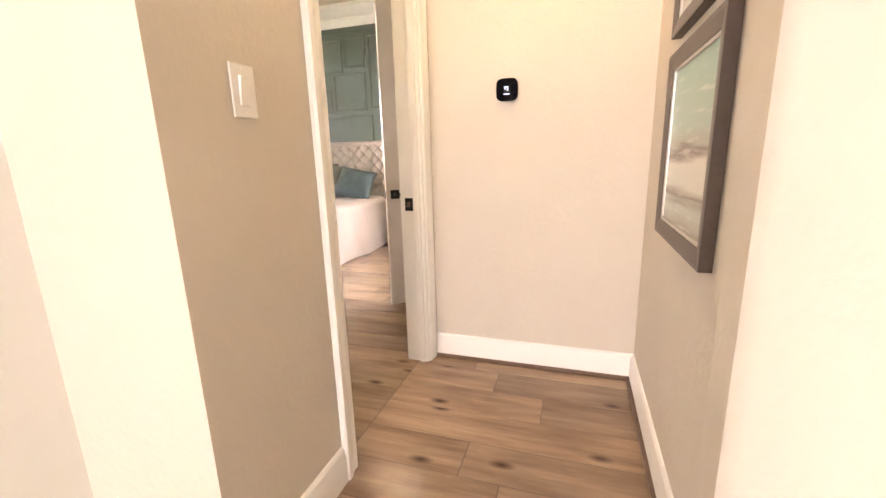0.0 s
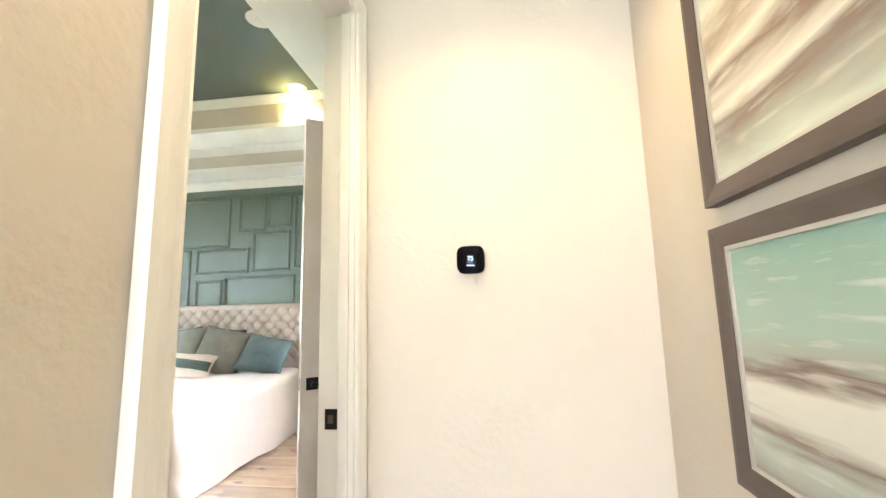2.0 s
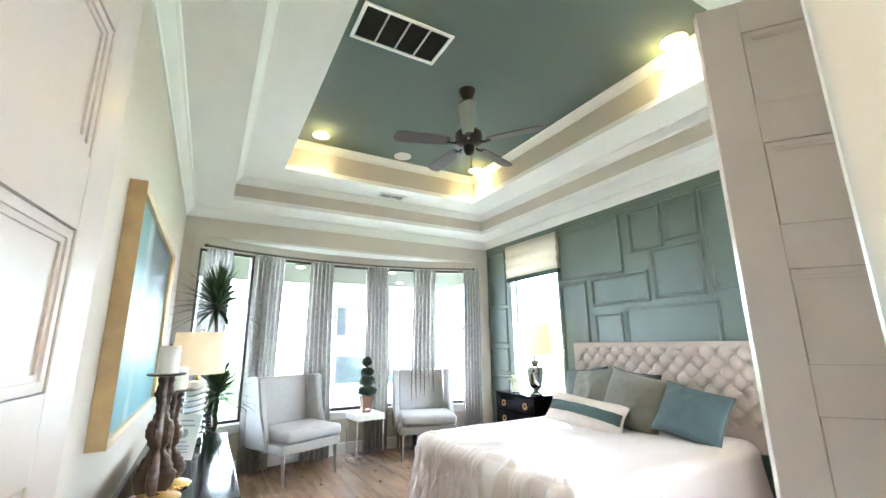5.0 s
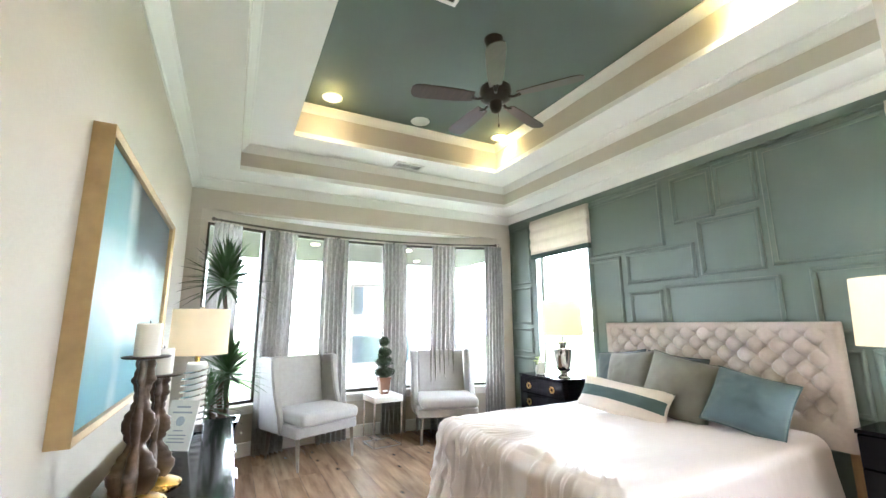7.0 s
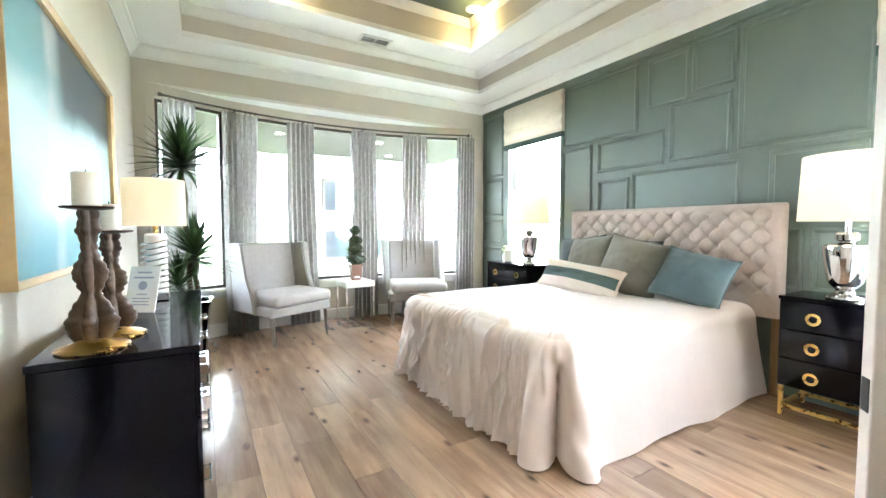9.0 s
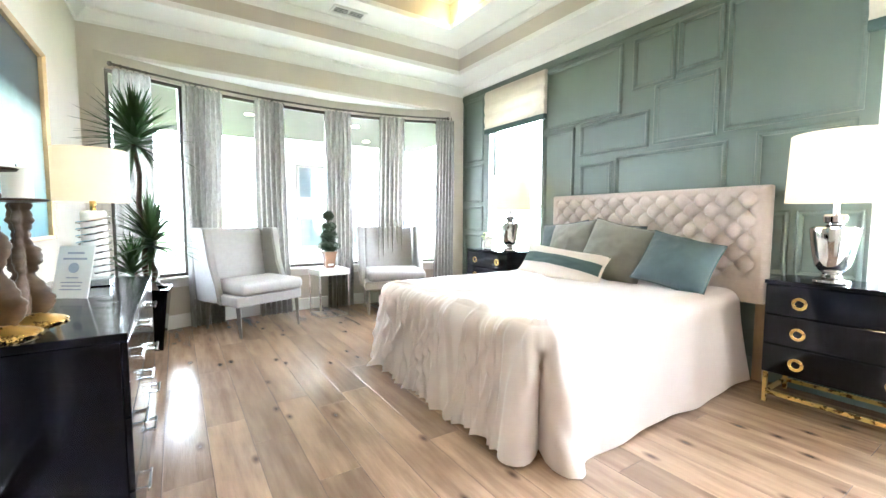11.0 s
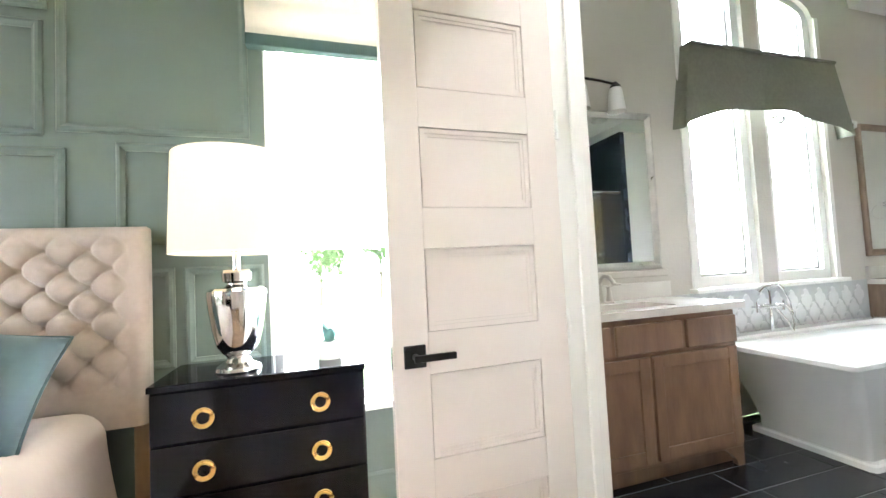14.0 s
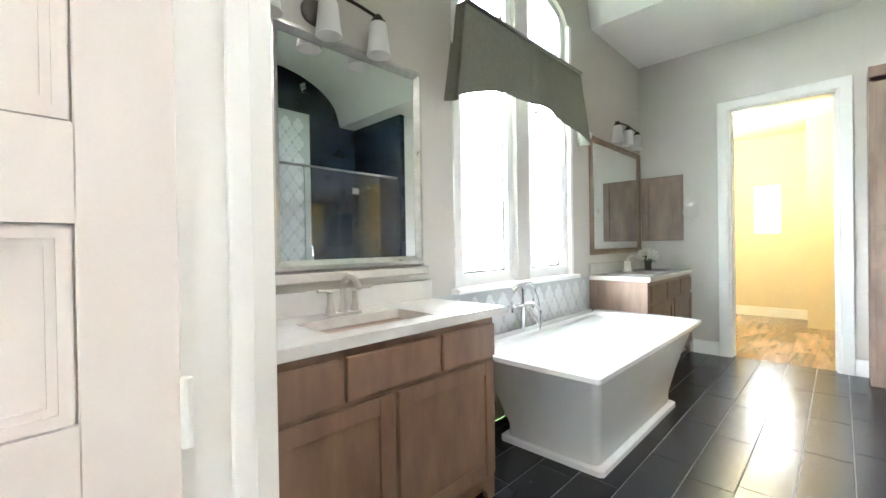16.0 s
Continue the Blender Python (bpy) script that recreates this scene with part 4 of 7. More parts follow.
cushion((-4.40, 6.37, 0.855), 0.54, 0.50, 0.20, (-16, -6, 3), DARKTEAL, "deep green velvet cushion leaning on the headboard", 1)
cushion((-3.88, 6.39, 0.85), 0.55, 0.50, 0.20, (-14, 5, 0), DARKTEAL, "deep green velvet cushion behind the sage ones", 2)
cushion((-4.17, 6.22, 0.87), 0.52, 0.50, 0.26, (-20, -6, -4), SAGE, "sage grey velvet cushion with piped edges", 3)
cushion((-3.66, 6.13, 0.865), 0.52, 0.50, 0.27, (-24, 12, 10), SAGE, "sage grey velvet cushion tilted on the bed", 4)
cushion((-3.20, 6.19, 0.82), 0.49, 0.43, 0.25, (-34, 12, 10), TEAL, "teal velvet cushion slumped against the headboard", 5)
cushion((-3.99, 5.88, 0.75), 0.80, 0.28, 0.19, (-30, 5, 6), CREAM, "long cream lumbar cushion with a dark green stripe", 6, stripe=BAND)


# nightstands
def ring_pull(at, parent):
    r = part("ring_pull", turned([(0.021, -0.003), (0.036, -0.003), (0.037, 0.002), (0.035, 0.005), (0.031, 0.0035), (0.029, 0.006), (0.024, 0.006), (0.021, 0.003), (0.021, -0.003)], 32), GOLD, parent, "brushed gold ring pull", smooth=35)
    r.matrix_basis = pose(*at, 90, 0, 0)
    b = part("backplate", turned([(0, -0.002), (0.021, -0.002), (0.021, 0.001), (0, 0.001)], 24), LACQUER, r)
    return r


def nightstand(x0, label):
    w, d = 0.745, 0.38
    t = thing("nightstand", (x0 + w / 2, 6.20, 0), label, "nightstand", "nightstands beside the bed")
    h = w / 2
    part("top", box(-h - 0.002, h + 0.002, -0.004, d, 0.742, 0.765, 0.003), LACQUER, t)
    part("body", box(-h + 0.002, h - 0.002, 0.018, d - 0.005, 0.19, 0.741, 0.002, 1), LACQUER, t)
    for i in range(3):
        z0 = 0.196 + 0.182 * i
        dr = part("drawer", box(-h + 0.006, h - 0.006, 0.0, 0.0175, z0, z0 + 0.176, 0.0025, 1), LACQUER, t)
        for s in (-0.20, 0.20):
            ring_pull((s, -0.004, z0 + 0.078), dr)
    for sx in (-1, 1):
        for yy in (0.012, d - 0.03):
            part("leg", box(sx * (h - 0.022) - 0.011, sx * (h - 0.022) + 0.011, yy, yy + 0.022, 0, 0.189, 0.0015, 1), GOLD, t, "square gold metal leg")
    for yy in (0.012, d - 0.03):
        part("rail", box(-h + 0.033, h - 0.033, yy, yy + 0.022, 0.052, 0.074, 0.0015, 1), GOLD, t)
    for sx in (-1, 1):
        part("side_rail", box(sx * (h - 0.022) - 0.010, sx * (h - 0.022) + 0.010, 0.034, d - 0.03, 0.052, 0.074, 0.0015, 1), GOLD, t)
    return t


nightstand(-2.668, "glossy black three-drawer nightstand on a gold metal base")
nightstand(-5.76, "glossy black three-drawer nightstand with gold ring pulls")


def table_lamp(at, label):
    t = thing("table_lamp", at, label, "table lamp", "lamps on the nightstands")
    part("foot", turned([(0, 0), (0.082, 0), (0.084, 0.006), (0.080, 0.018), (0.064, 0.028), (0.048, 0.036), (0.040, 0.050), (0.046, 0.062), (0, 0.062)], 40), MERCURY, t, smooth=30)
    part("urn", turned([(0.044, 0.060), (0.058, 0.072), (0.078, 0.10), (0.092, 0.16), (0.104, 0.24), (0.110, 0.30), (0.108, 0.315), (0.095, 0.325), (0.048, 0.330), (0.036, 0.338), (0.036, 0.345), (0.052, 0.352), (0.055, 0.385), (0.048, 0.397), (0.022, 0.400), (0, 0.400)], 48), MERCURY, t, "mottled silver mercury glass urn", smooth=30)
    part("neck", turned([(0.014, 0.398), (0.014, 0.47), (0.018, 0.472), (0.018, 0.49), (0, 0.49)], 20), CHROME, t, smooth=30)
    part("shade", turned([(0.232, 0.465), (0.218, 0.85), (0.215, 0.85), (0.229, 0.465), (0.232, 0.465)], 56), SHADE, t, "lit pale cream drum shade", smooth=40)
    for zz, r in ((0.83, 0.214),):
        bm = bmesh.new()
        for k in range(3):
            a = k * 2.094
            add_tube(bm, [(0, 0, zz), (r * math.cos(a), r * math.sin(a), zz)], 0.003, 6)
        part("spider", bm, CHROME, t)
    part("harp", tube([(0, 0, 0.49), (0.06, 0, 0.60), (0.05, 0, 0.76), (0, 0, 0.83)], 0.0025, 6), CHROME, t)
    part("finial", turned([(0, 0.83), (0.010, 0.835), (0.006, 0.855), (0.012, 0.866), (0, 0.88)], 16), CHROME, t, smooth=True)
    return t


table_lamp((-2.40, 6.34, 0.765), "mercury glass urn lamp with a lit drum shade")
table_lamp((-5.17, 6.38, 0.765), "silver urn lamp with a drum shade by the window")

pot = thing("succulent_pot", (-2.05, 6.38, 0.765), "small white pot with a blue-green succulent", "potted plant")
part("pot", turned([(0, 0), (0.046, 0), (0.048, 0.004), (0.052, 0.075), (0.048, 0.075), (0.045, 0.06), (0, 0.06)], 28), PLASTIC, pot, smooth=30)
SUCC = mat("succulent_leaf", (0.10, 0.24, 0.22), 0.5, vary=0.3, scale=20)
rng = random.Random(5)


def blade_bm(length, width, droop, n=6, cup=0.2):
    def fn(u, v):
        w = width * math.sin(math.pi * (0.08 + 0.92 * u) ** 0.6) * (1 - u * 0.25)
        return (length * u, (v - 0.5) * w, length * (0.12 * u - droop * u * u) + cup * abs(v - 0.5) * w)
    return grid(n, 2, fn)


for i in range(9):
    b = blade_bm(rng.uniform(0.10, 0.14), 0.045, 0.25)
    moved(b, pose(0, 0, 0.068, 0, -rng.uniform(10, 60), i * 40 + rng.uniform(-9, 9)))
    part("leaf", b, SUCC, pot)
fr = thing("photo_frame", (-5.47, 6.30, 0.765), "small silver photo frame on the nightstand", "photo frame", turn=20)
part("frame", moved(box(-0.055, 0.055, -0.008, 0.008, 0, 0.15, 0.003), pose(0, 0, 0, -10)), CHROME, fr)
part("print", moved(box(-0.043, 0.043, -0.0095, -0.0085, 0.014, 0.136), pose(0, 0, 0, -10)), PAPER, fr)
fl = thing("flower_vase", (-5.60, 6.36, 0.765), "small vase of pale green flowers", "vase")
part("vase", turned([(0, 0), (0.03, 0), (0.036, 0.05), (0.026, 0.10), (0.023, 0.10), (0.03, 0.05), (0, 0.01)], 24), PLASTIC, fl, smooth=True)
PETAL = mat("pale_green_petal", (0.50, 0.58, 0.30), 0.8, vary=0.3, scale=30)
bm = bmesh.new()
for i in range(26):
    a, b = rng.uniform(0, 6.28), rng.uniform(-0.4, 1.4)
    c = Vector((math.cos(a) * math.cos(b), math.sin(a) * math.cos(b), math.sin(b))) * 0.05
    bmesh.ops.create_icosphere(bm, subdivisions=1, radius=rng.uniform(0.010, 0.018), matrix=Matrix.Translation(c + Vector((0, 0, 0.14))))
part("blooms", bm, PETAL, fl)


# wing chairs
def wing_chair(at, turn, label):
    """Faces its own +x; the origin is below the middle of the seat."""
    t = thing("wing_chair", at, label, "armchair", "wing chairs by the bay window", turn=turn)
    hw = 0.36
    part("seat_frame", box(-0.30, 0.32, -hw, hw, 0.29, 0.39, 0.018, 3), CHAIRCLOTH, t)
    part("seat_cushion", box(-0.24, 0.36, -hw + 0.03, hw + 0.0, 0.392, 0.515, 0.05, 5), CHAIRCLOTH, t, smooth=60)
    part("backrest", moved(box(-0.05, 0.05, -hw + 0.05, hw - 0.05, 0.0, 0.66, 0.03, 4), pose(-0.27, 0, 0.37, 0, -7, 0)), CHAIRCLOTH, t, smooth=60)
    for s in (-1, 1):
        bm = bmesh.new()
        prof = [(-0.34, 0.30), (0.06, 0.30), (0.03, 0.46), (-0.06, 0.66), (-0.11, 0.86), (-0.14, 1.03), (-0.40, 1.03)]
        lo = [bm.verts.new((x, s * (hw - 0.035), z)) for x, z in prof]
        f = bm.faces.new(lo)
        r = bmesh.ops.extrude_face_region(bm, geom=[f])
        for v in r["geom"]:
            if isinstance(v, bmesh.types.BMVert):
                v.co.y = s * (hw + 0.03 + 0.03 * max(0.0, (v.co.z - 0.4)))
        bmesh.ops.recalc_face_normals(bm, faces=bm.faces)
        bmesh.ops.bevel(bm, geom=bm.edges[:], offset=0.014, segments=3, affect="EDGES")
        w = part("wing", bm, CHAIRCLOTH, t, smooth=50)
        nail = bmesh.new()
        for i in range(38):
            f = i / 37
            z = 0.32 + 0.70 * f
            bmesh.ops.create_icosphere(nail, subdivisions=1, radius=0.006, matrix=Matrix.Translation((-0.385 + 0.02 * (1 - f), s * (hw + 0.034 + 0.03 * max(0, z - 0.4)), z)))
        tagged(part("nailheads", nail, NICKEL, w), kind="stuff")
    for x, y in ((0.28, -hw + 0.04), (0.28, hw - 0.04), (-0.27, -hw + 0.05), (-0.27, hw - 0.05)):
        k = 0.03 if x > 0 else -0.05
        part("leg", tube([(x, y, 0.292), (x + k * 0.4, y, 0.15), (x + k, y, 0.0)], [0.026, 0.021, 0.014], 4), GREYWOOD, t, "grey washed tapered leg")
    return t


wing_chair((-6.265, 3.817, 0), 23.5, "dove grey linen wing chair with nailhead trim")
wing_chair((-6.29, 5.43, 0), -18, "dove grey linen wing chair beside the side table")

tbl = thing("side_table", (-6.37, 4.65, 0), "small square side table with white top and chrome legs", "side table", turn=4)
part("tabletop", box(-0.18, 0.18, -0.18, 0.18, 0.485, 0.555, 0.004), PLASTIC, tbl, "white slab top")
for sx in (-1, 1):
    for sy in (-1, 1):
        part("leg", box(sx * 0.168 - 0.008, sx * 0.168 + 0.008, sy * 0.168 - 0.008, sy * 0.168 + 0.008, 0, 0.485, 0.001, 1), CHROME, tbl)
    part("foot_rail", box(sx * 0.168 - 0.008, sx * 0.168 + 0.008, -0.159, 0.159, 0.0, 0.016, 0.001, 1), CHROME, tbl)
    part("foot_rail", box(-0.159, 0.159, sx * 0.168 - 0.008, sx * 0.168 + 0.008, 0.0, 0.016, 0.001, 1), CHROME, tbl)

top = thing("topiary", (-6.38, 4.66, 0.555), "four-tier clipped topiary in a square brown planter", "topiary")
part("planter", moved(turned([(0, 0), (0.066, 0), (0.095, 0.17), (0.105, 0.17), (0.105, 0.19), (0.088, 0.19), (0.08, 0.16), (0, 0.16)], 4), pose(0, 0, 0, 0, 0, 45)), TERRACOTTA, top)
part("label_plate", box(0.058, 0.062, -0.03, 0.03, 0.03, 0.05), PAPER, top)
part("stem", tube([(0, 0, 0.15), (0, 0, 0.66)], 0.008, 8), BARK, top)
rng = random.Random(8)
for z, r, h in ((0.25, 0.125, 0.07), (0.37, 0.105, 0.065), (0.48, 0.085, 0.055), (0.605, 0.062, 0.055)):
    bm = bmesh.new()
    for i in range(420):
        a, b = rng.uniform(0, 6.283), math.asin(rng.uniform(-1, 1))
        n = Vector((math.cos(a) * math.cos(b) * r, math.sin(a) * math.cos(b) * r, math.sin(b) * h)) * rng.uniform(0.75, 1.06)
        m = Matrix.Translation(Vector((0, 0, z)) + n) @ Euler((rng.uniform(0, 6), rng.uniform(0, 6), rng.uniform(0, 6))).to_matrix().to_4x4()
        q = [bm.verts.new(m @ Vector(c)) for c in ((-0.012, 0, 0), (0, -0.007, 0.003), (0.012, 0, 0), (0, 0.007, 0.003))]
        bm.faces.new(q)
    bmesh.ops.create_icosphere(bm, subdivisions=2, radius=1, matrix=Matrix.LocRotScale((0, 0, z), None, (r * 0.82, r * 0.82, h * 0.82)))
    part("tier", bm, TOPIARY, top)

# dracaena behind the dresser
pl = thing("dracaena_plant", (-5.93, 2.96, 0), "tall dracaena with spiky heads in a black tapered pot", "potted plant")
part("pot", moved(turned([(0, 0), (0.13, 0), (0.205, 0.50), (0.22, 0.50), (0.22, 0.53), (0.195, 0.53), (0.18, 0.47), (0, 0.47)], 4), pose(0, 0, 0, 0, 0, 40)), LACQUER, pl, "glossy black square planter")
part("soil", moved(turned([(0, 0.475), (0.17, 0.475)], 4), pose(0, 0, 0, 0, 0, 40)), SOIL, pl)
rng = random.Random(21)
for base_p, tip, cnt, ln in (((0.02, 0.0, 0.47), (-0.02, -0.05, 1.82), 150, 0.50), ((-0.03, 0.04, 0.47), (0.05, 0.03, 0.98), 110, 0.46), ((0.05, -0.03, 0.47), (0.12, -0.10, 0.72), 50, 0.36)):
    a, b = Vector(base_p), Vector(tip)
    pts = [a.lerp(b, i / 12) + Vector((0.012 * math.sin(i * 1.1), 0.012 * math.cos(i * 1.4), 0)) for i in range(13)]
    part("trunk", tube(pts, [0.024 - 0.0006 * i for i in range(13)], 9), BARK, pl, smooth=True)
    bm = bmesh.new()
    for i in range(cnt):
        f = i / cnt
        L = ln * rng.uniform(0.75, 1.08) * (0.75 + 0.25 * (1 - f))
        elev = -22 + 105 * f ** 0.75 + rng.uniform(-10, 10)
        blade = blade_bm(L, 0.046, rng.uniform(0.12, 0.38) * (1 - 0.6 * f), 7, 0.3)
        moved(blade, Matrix.Translation(b + Vector((0, 0, -0.10 + 0.14 * f))) @ pose(0, 0, 0, 0, -elev, i * 137.5))
        me = bpy.data.meshes.new("c")
        blade.to_mesh(me)
        blade.free()
        bm.from_mesh(me)
        bpy.data.meshes.remove(me)
    part("crown", bm, LEAF, pl)

# dresser and what stands on it
dr = thing("dresser", (-3.89, 2.815, 0), "long glossy black lacquer dresser with chrome pulls", "dresser")
DW, DD, DH = 0.725, 0.225, 0.79
part("body", box(-DW + 0.004, DW - 0.004, -DD + 0.004, DD - 0.02, 0.06, DH - 0.026, 0.002, 1), LACQUER, dr)
part("top", box(-DW, DW, -DD, DD, DH - 0.025, DH, 0.003), LACQUER, dr)
part("plinth", box(-DW + 0.03, DW - 0.03, -DD + 0.02, DD - 0.05, 0, 0.058), LACQUER, dr)
for c in range(3):
    for r in range(3):
        x0 = -DW + 0.008 + c * (2 * DW - 0.016) / 3
        z0 = 0.066 + r * 0.233
        d = part("drawer", box(x0 + 0.003, x0 + (2 * DW - 0.016) / 3 - 0.003, DD - 0.019, DD - 0.002, z0, z0 + 0.227, 0.002, 1), LACQUER, dr)
        xm = x0 + (2 * DW - 0.016) / 6
        bm = bmesh.new()
        add_box(bm, xm - 0.07, xm + 0.07, DD + 0.016, DD + 0.026, z0 + 0.12, z0 + 0.135, 0.002, 1)
        for s in (-0.055, 0.055):
            add_box(bm, xm + s - 0.005, xm + s + 0.005, DD - 0.002, DD + 0.017, z0 + 0.122, z0 + 0.133)
        part("pull", bm, CHROME, d, "chrome bar pull")


STEM = (0.050, 0.066, 0.072, 0.058, 0.046, 0.024, 0.036, 0.048, 0.044, 0.026, 0.020, 0.024, 0.034, 0.026, 0.030)


def pillar_candle(at, h, r, ch, label, seed):
    t = thing("candlestick", at, label, "candlestick", "candlesticks on the dresser")
    part("foot", turned([(0, 0), (0.098, 0), (0.102, 0.006), (0.092, 0.012), (0.06, 0.020), (0.04, 0.034), (0, 0.034)], 36), GOLD, t, smooth=30)
    rng = random.Random(seed)
    bm = bmesh.new()
    rows = []
    m = 64
    for j in range(m + 1):
        f = j / m
        z = 0.03 + (h - 0.04) * f
        ring = []
        for k in range(40):
            a = 2 * math.pi * k / 40
            flute = abs(math.cos(2 * a + 0.5 * f)) ** 1.5
            q = min(len(STEM) - 1.001, f * (len(STEM) - 1))
            lobe = STEM[int(q)] + (STEM[int(q) + 1] - STEM[int(q)]) * (0.5 - 0.5 * math.cos(math.pi * (q - int(q))))
            body = 0.013 + (lobe - 0.013) * (0.22 + 0.78 * flute) + 0.004 * abs(math.sin(16 * math.pi * f)) * flute
            body += 0.005 * noise.noise(Vector((math.cos(a) * 2, math.sin(a) * 2, z * 40 + seed)))
            ring.append(bm.verts.new((body * math.cos(a), body * math.sin(a), z)))
        rows.append(ring)
    for a, b in zip(rows, rows[1:]):
        for k in range(40):
            bm.faces.new((a[k], a[(k + 1) % 40], b[(k + 1) % 40], b[k]))
    part("carved_stem", bm, CARVED, t, "carved brown and gilt stem", smooth=60)
    part("drip_plate", turned([(0, h - 0.012), (0.02, h - 0.010), (0.068, h - 0.004), (0.073, h + 0.002), (0.066, h + 0.004), (0, h + 0.004)], 32), CARVED, t, smooth=30)
    c = part("candle", turned([(0, h + 0.004), (r, h + 0.004), (r, h + ch - 0.004), (r - 0.004, h + ch), (0, h + ch - 0.004)], 32), CANDLEWAX, t, "ivory pillar candle", smooth=30)
    part("wick", tube([(0, 0, h + ch - 0.005), (0.001, 0, h + ch + 0.010)], 0.0015, 6), BLACK, c)


pillar_candle((-3.30, 2.73, 0.79), 0.475, 0.039, 0.115, "tall carved candlestick with an ivory pillar candle", 1)
pillar_candle((-3.47, 2.76, 0.79), 0.395, 0.036, 0.10, "shorter carved candlestick with an ivory pillar candle", 2)

lp = thing("coil_lamp", (-4.32, 2.83, 0.79), "column lamp wound with chrome coil and lit white shade", "table lamp")
part("foot", box(-0.062, 0.062, -0.062, 0.062, 0.0, 0.05, 0.006), CHROME, lp, "polished silver base block")
part("column", turned([(0.052, 0.048), (0.052, 0.365), (0.046, 0.374), (0, 0.374)], 36), PLASTIC, lp, "white ceramic column", smooth=30)
coil = []
for i in range(321):
    turn_at = 2 * math.pi * 8.5 * i / 320
    rr = 0.058 + 0.010 * (0.5 + 0.5 * math.sin(turn_at * 1.07 + 0.6))
    coil.append((rr * math.cos(turn_at), rr * math.sin(turn_at), 0.062 + 0.285 * i / 320 + 0.008 * math.sin(turn_at * 0.97 + 1.0)))
part("coil", tube(coil, 0.0055, 7), CHROME, lp, "chrome wire coil", smooth=True)
part("neck", turned([(0.013, 0.37), (0.013, 0.45), (0, 0.45)], 16), GOLD, lp, smooth=30)
part("shade", turned([(0.150, 0.417), (0.147, 0.672), (0.144, 0.672), (0.147, 0.417), (0.150, 0.417)], 56), SHADE, lp, "lit white drum shade", smooth=40)
part("finial", turned([(0, 0.672), (0.012, 0.674), (0.016, 0.684), (0.008, 0.694), (0, 0.695)], 16), CHROME, lp, smooth=True)
part("spider", tube([(-0.145, 0, 0.668), (0.145, 0, 0.668)], 0.003, 6), CHROME, lp)

card = thing("framed_card", (-3.94, 2.785, 0.79), "leaning white printed card in a clear stand", "card", turn=58)
part("card", moved(box(-0.075, 0.075, -0.003, 0.003, 0, 0.225, 0.001), pose(0, 0, 0, -15)), PAPER, card)
for i, (w, z) in enumerate(((0.07, 0.19), (0.10, 0.165), (0.05, 0.085), (0.09, 0.065), (0.08, 0.05), (0.09, 0.035))):
    part("print_line", moved(box(-w / 2, w / 2, -0.0042, -0.0032, z, z + (0.008 if i < 2 else 0.005)), pose(0, 0, 0, -15)), mat("grey_ink", (0.35, 0.38, 0.45), 0.7) if i == 0 else bpy.data.materials["grey_ink"], card)
part("print_badge", moved(turned([(0, -0.0008), (0.022, -0.0008), (0.022, 0.0008), (0, 0.0008)], 20), pose(0, 0, 0, -15) @ pose(0, -0.0036, 0.130, 90)), bpy.data.materials["grey_ink"], card)


# paintings
def painting_material(name, stops, scale, strokes, dark, light):
    m = bpy.data.materials.new(name)
    m.use_nodes = True
    N, L = m.node_tree.nodes, m.node_tree.links
    b = N["Principled BSDF"]
    b.inputs["Roughness"].default_value = 0.35
    tc = N.new("ShaderNodeTexCoord")
    sp = N.new("ShaderNodeSeparateXYZ")
    L.new(tc.outputs["Generated"], sp.inputs[0])
    mp = N.new("ShaderNodeMapping")
    mp.inputs["Scale"].default_value = scale
    L.new(tc.outputs["Generated"], mp.inputs[0])
    n1 = N.new("ShaderNodeTexNoise")
    n1.inputs["Scale"].default_value, n1.inputs["Detail"].default_value, n1.inputs["Distortion"].default_value = 1.0, 7, 0.6
    L.new(mp.outputs[0], n1.inputs["Vector"])
    ad = N.new("ShaderNodeMath")
    ad.operation = "MULTIPLY_ADD"
    ad.inputs[1].default_value, ad.inputs[2].default_value = strokes, -strokes / 2
    L.new(n1.outputs["Fac"], ad.inputs[0])
    su = N.new("ShaderNodeMath")
    su.operation = "ADD"
    L.new(sp.outputs["Z"], su.inputs[0])
    L.new(ad.outputs[0], su.inputs[1])
    ra = N.new("ShaderNodeValToRGB")
    el = ra.color_ramp.elements
    el[0].position, el[0].color = stops[0][0], (*stops[0][1], 1)
    el[1].position, el[1].color = stops[-1][0], (*stops[-1][1], 1)
    for p, c in stops[1:-1]:
        e = el.new(p)
        e.color = (*c, 1)
    L.new(su.outputs[0], ra.inputs[0])
    n2 = N.new("ShaderNodeTexNoise")
    n2.inputs["Scale"].default_value, n2.inputs["Detail"].default_value = 3.0, 8
    L.new(mp.outputs[0], n2.inputs["Vector"])
    r2 = N.new("ShaderNodeValToRGB")
    r2.color_ramp.elements[0].position, r2.color_ramp.elements[1].position = 0.56, 0.70
    L.new(n2.outputs["Fac"], r2.inputs[0])
    mx = N.new("ShaderNodeMixRGB")
    mx.inputs[2].default_value = (*light, 1)
    mm = N.new("ShaderNodeMath")
    mm.operation = "MULTIPLY"
    mm.inputs[1].default_value = dark
    L.new(r2.outputs[0], mm.inputs[0])
    L.new(mm.outputs[0], mx.inputs[0])
    L.new(ra.outputs[0], mx.inputs[1])
    L.new(mx.outputs[0], b.inputs["Base Color"])
    return m


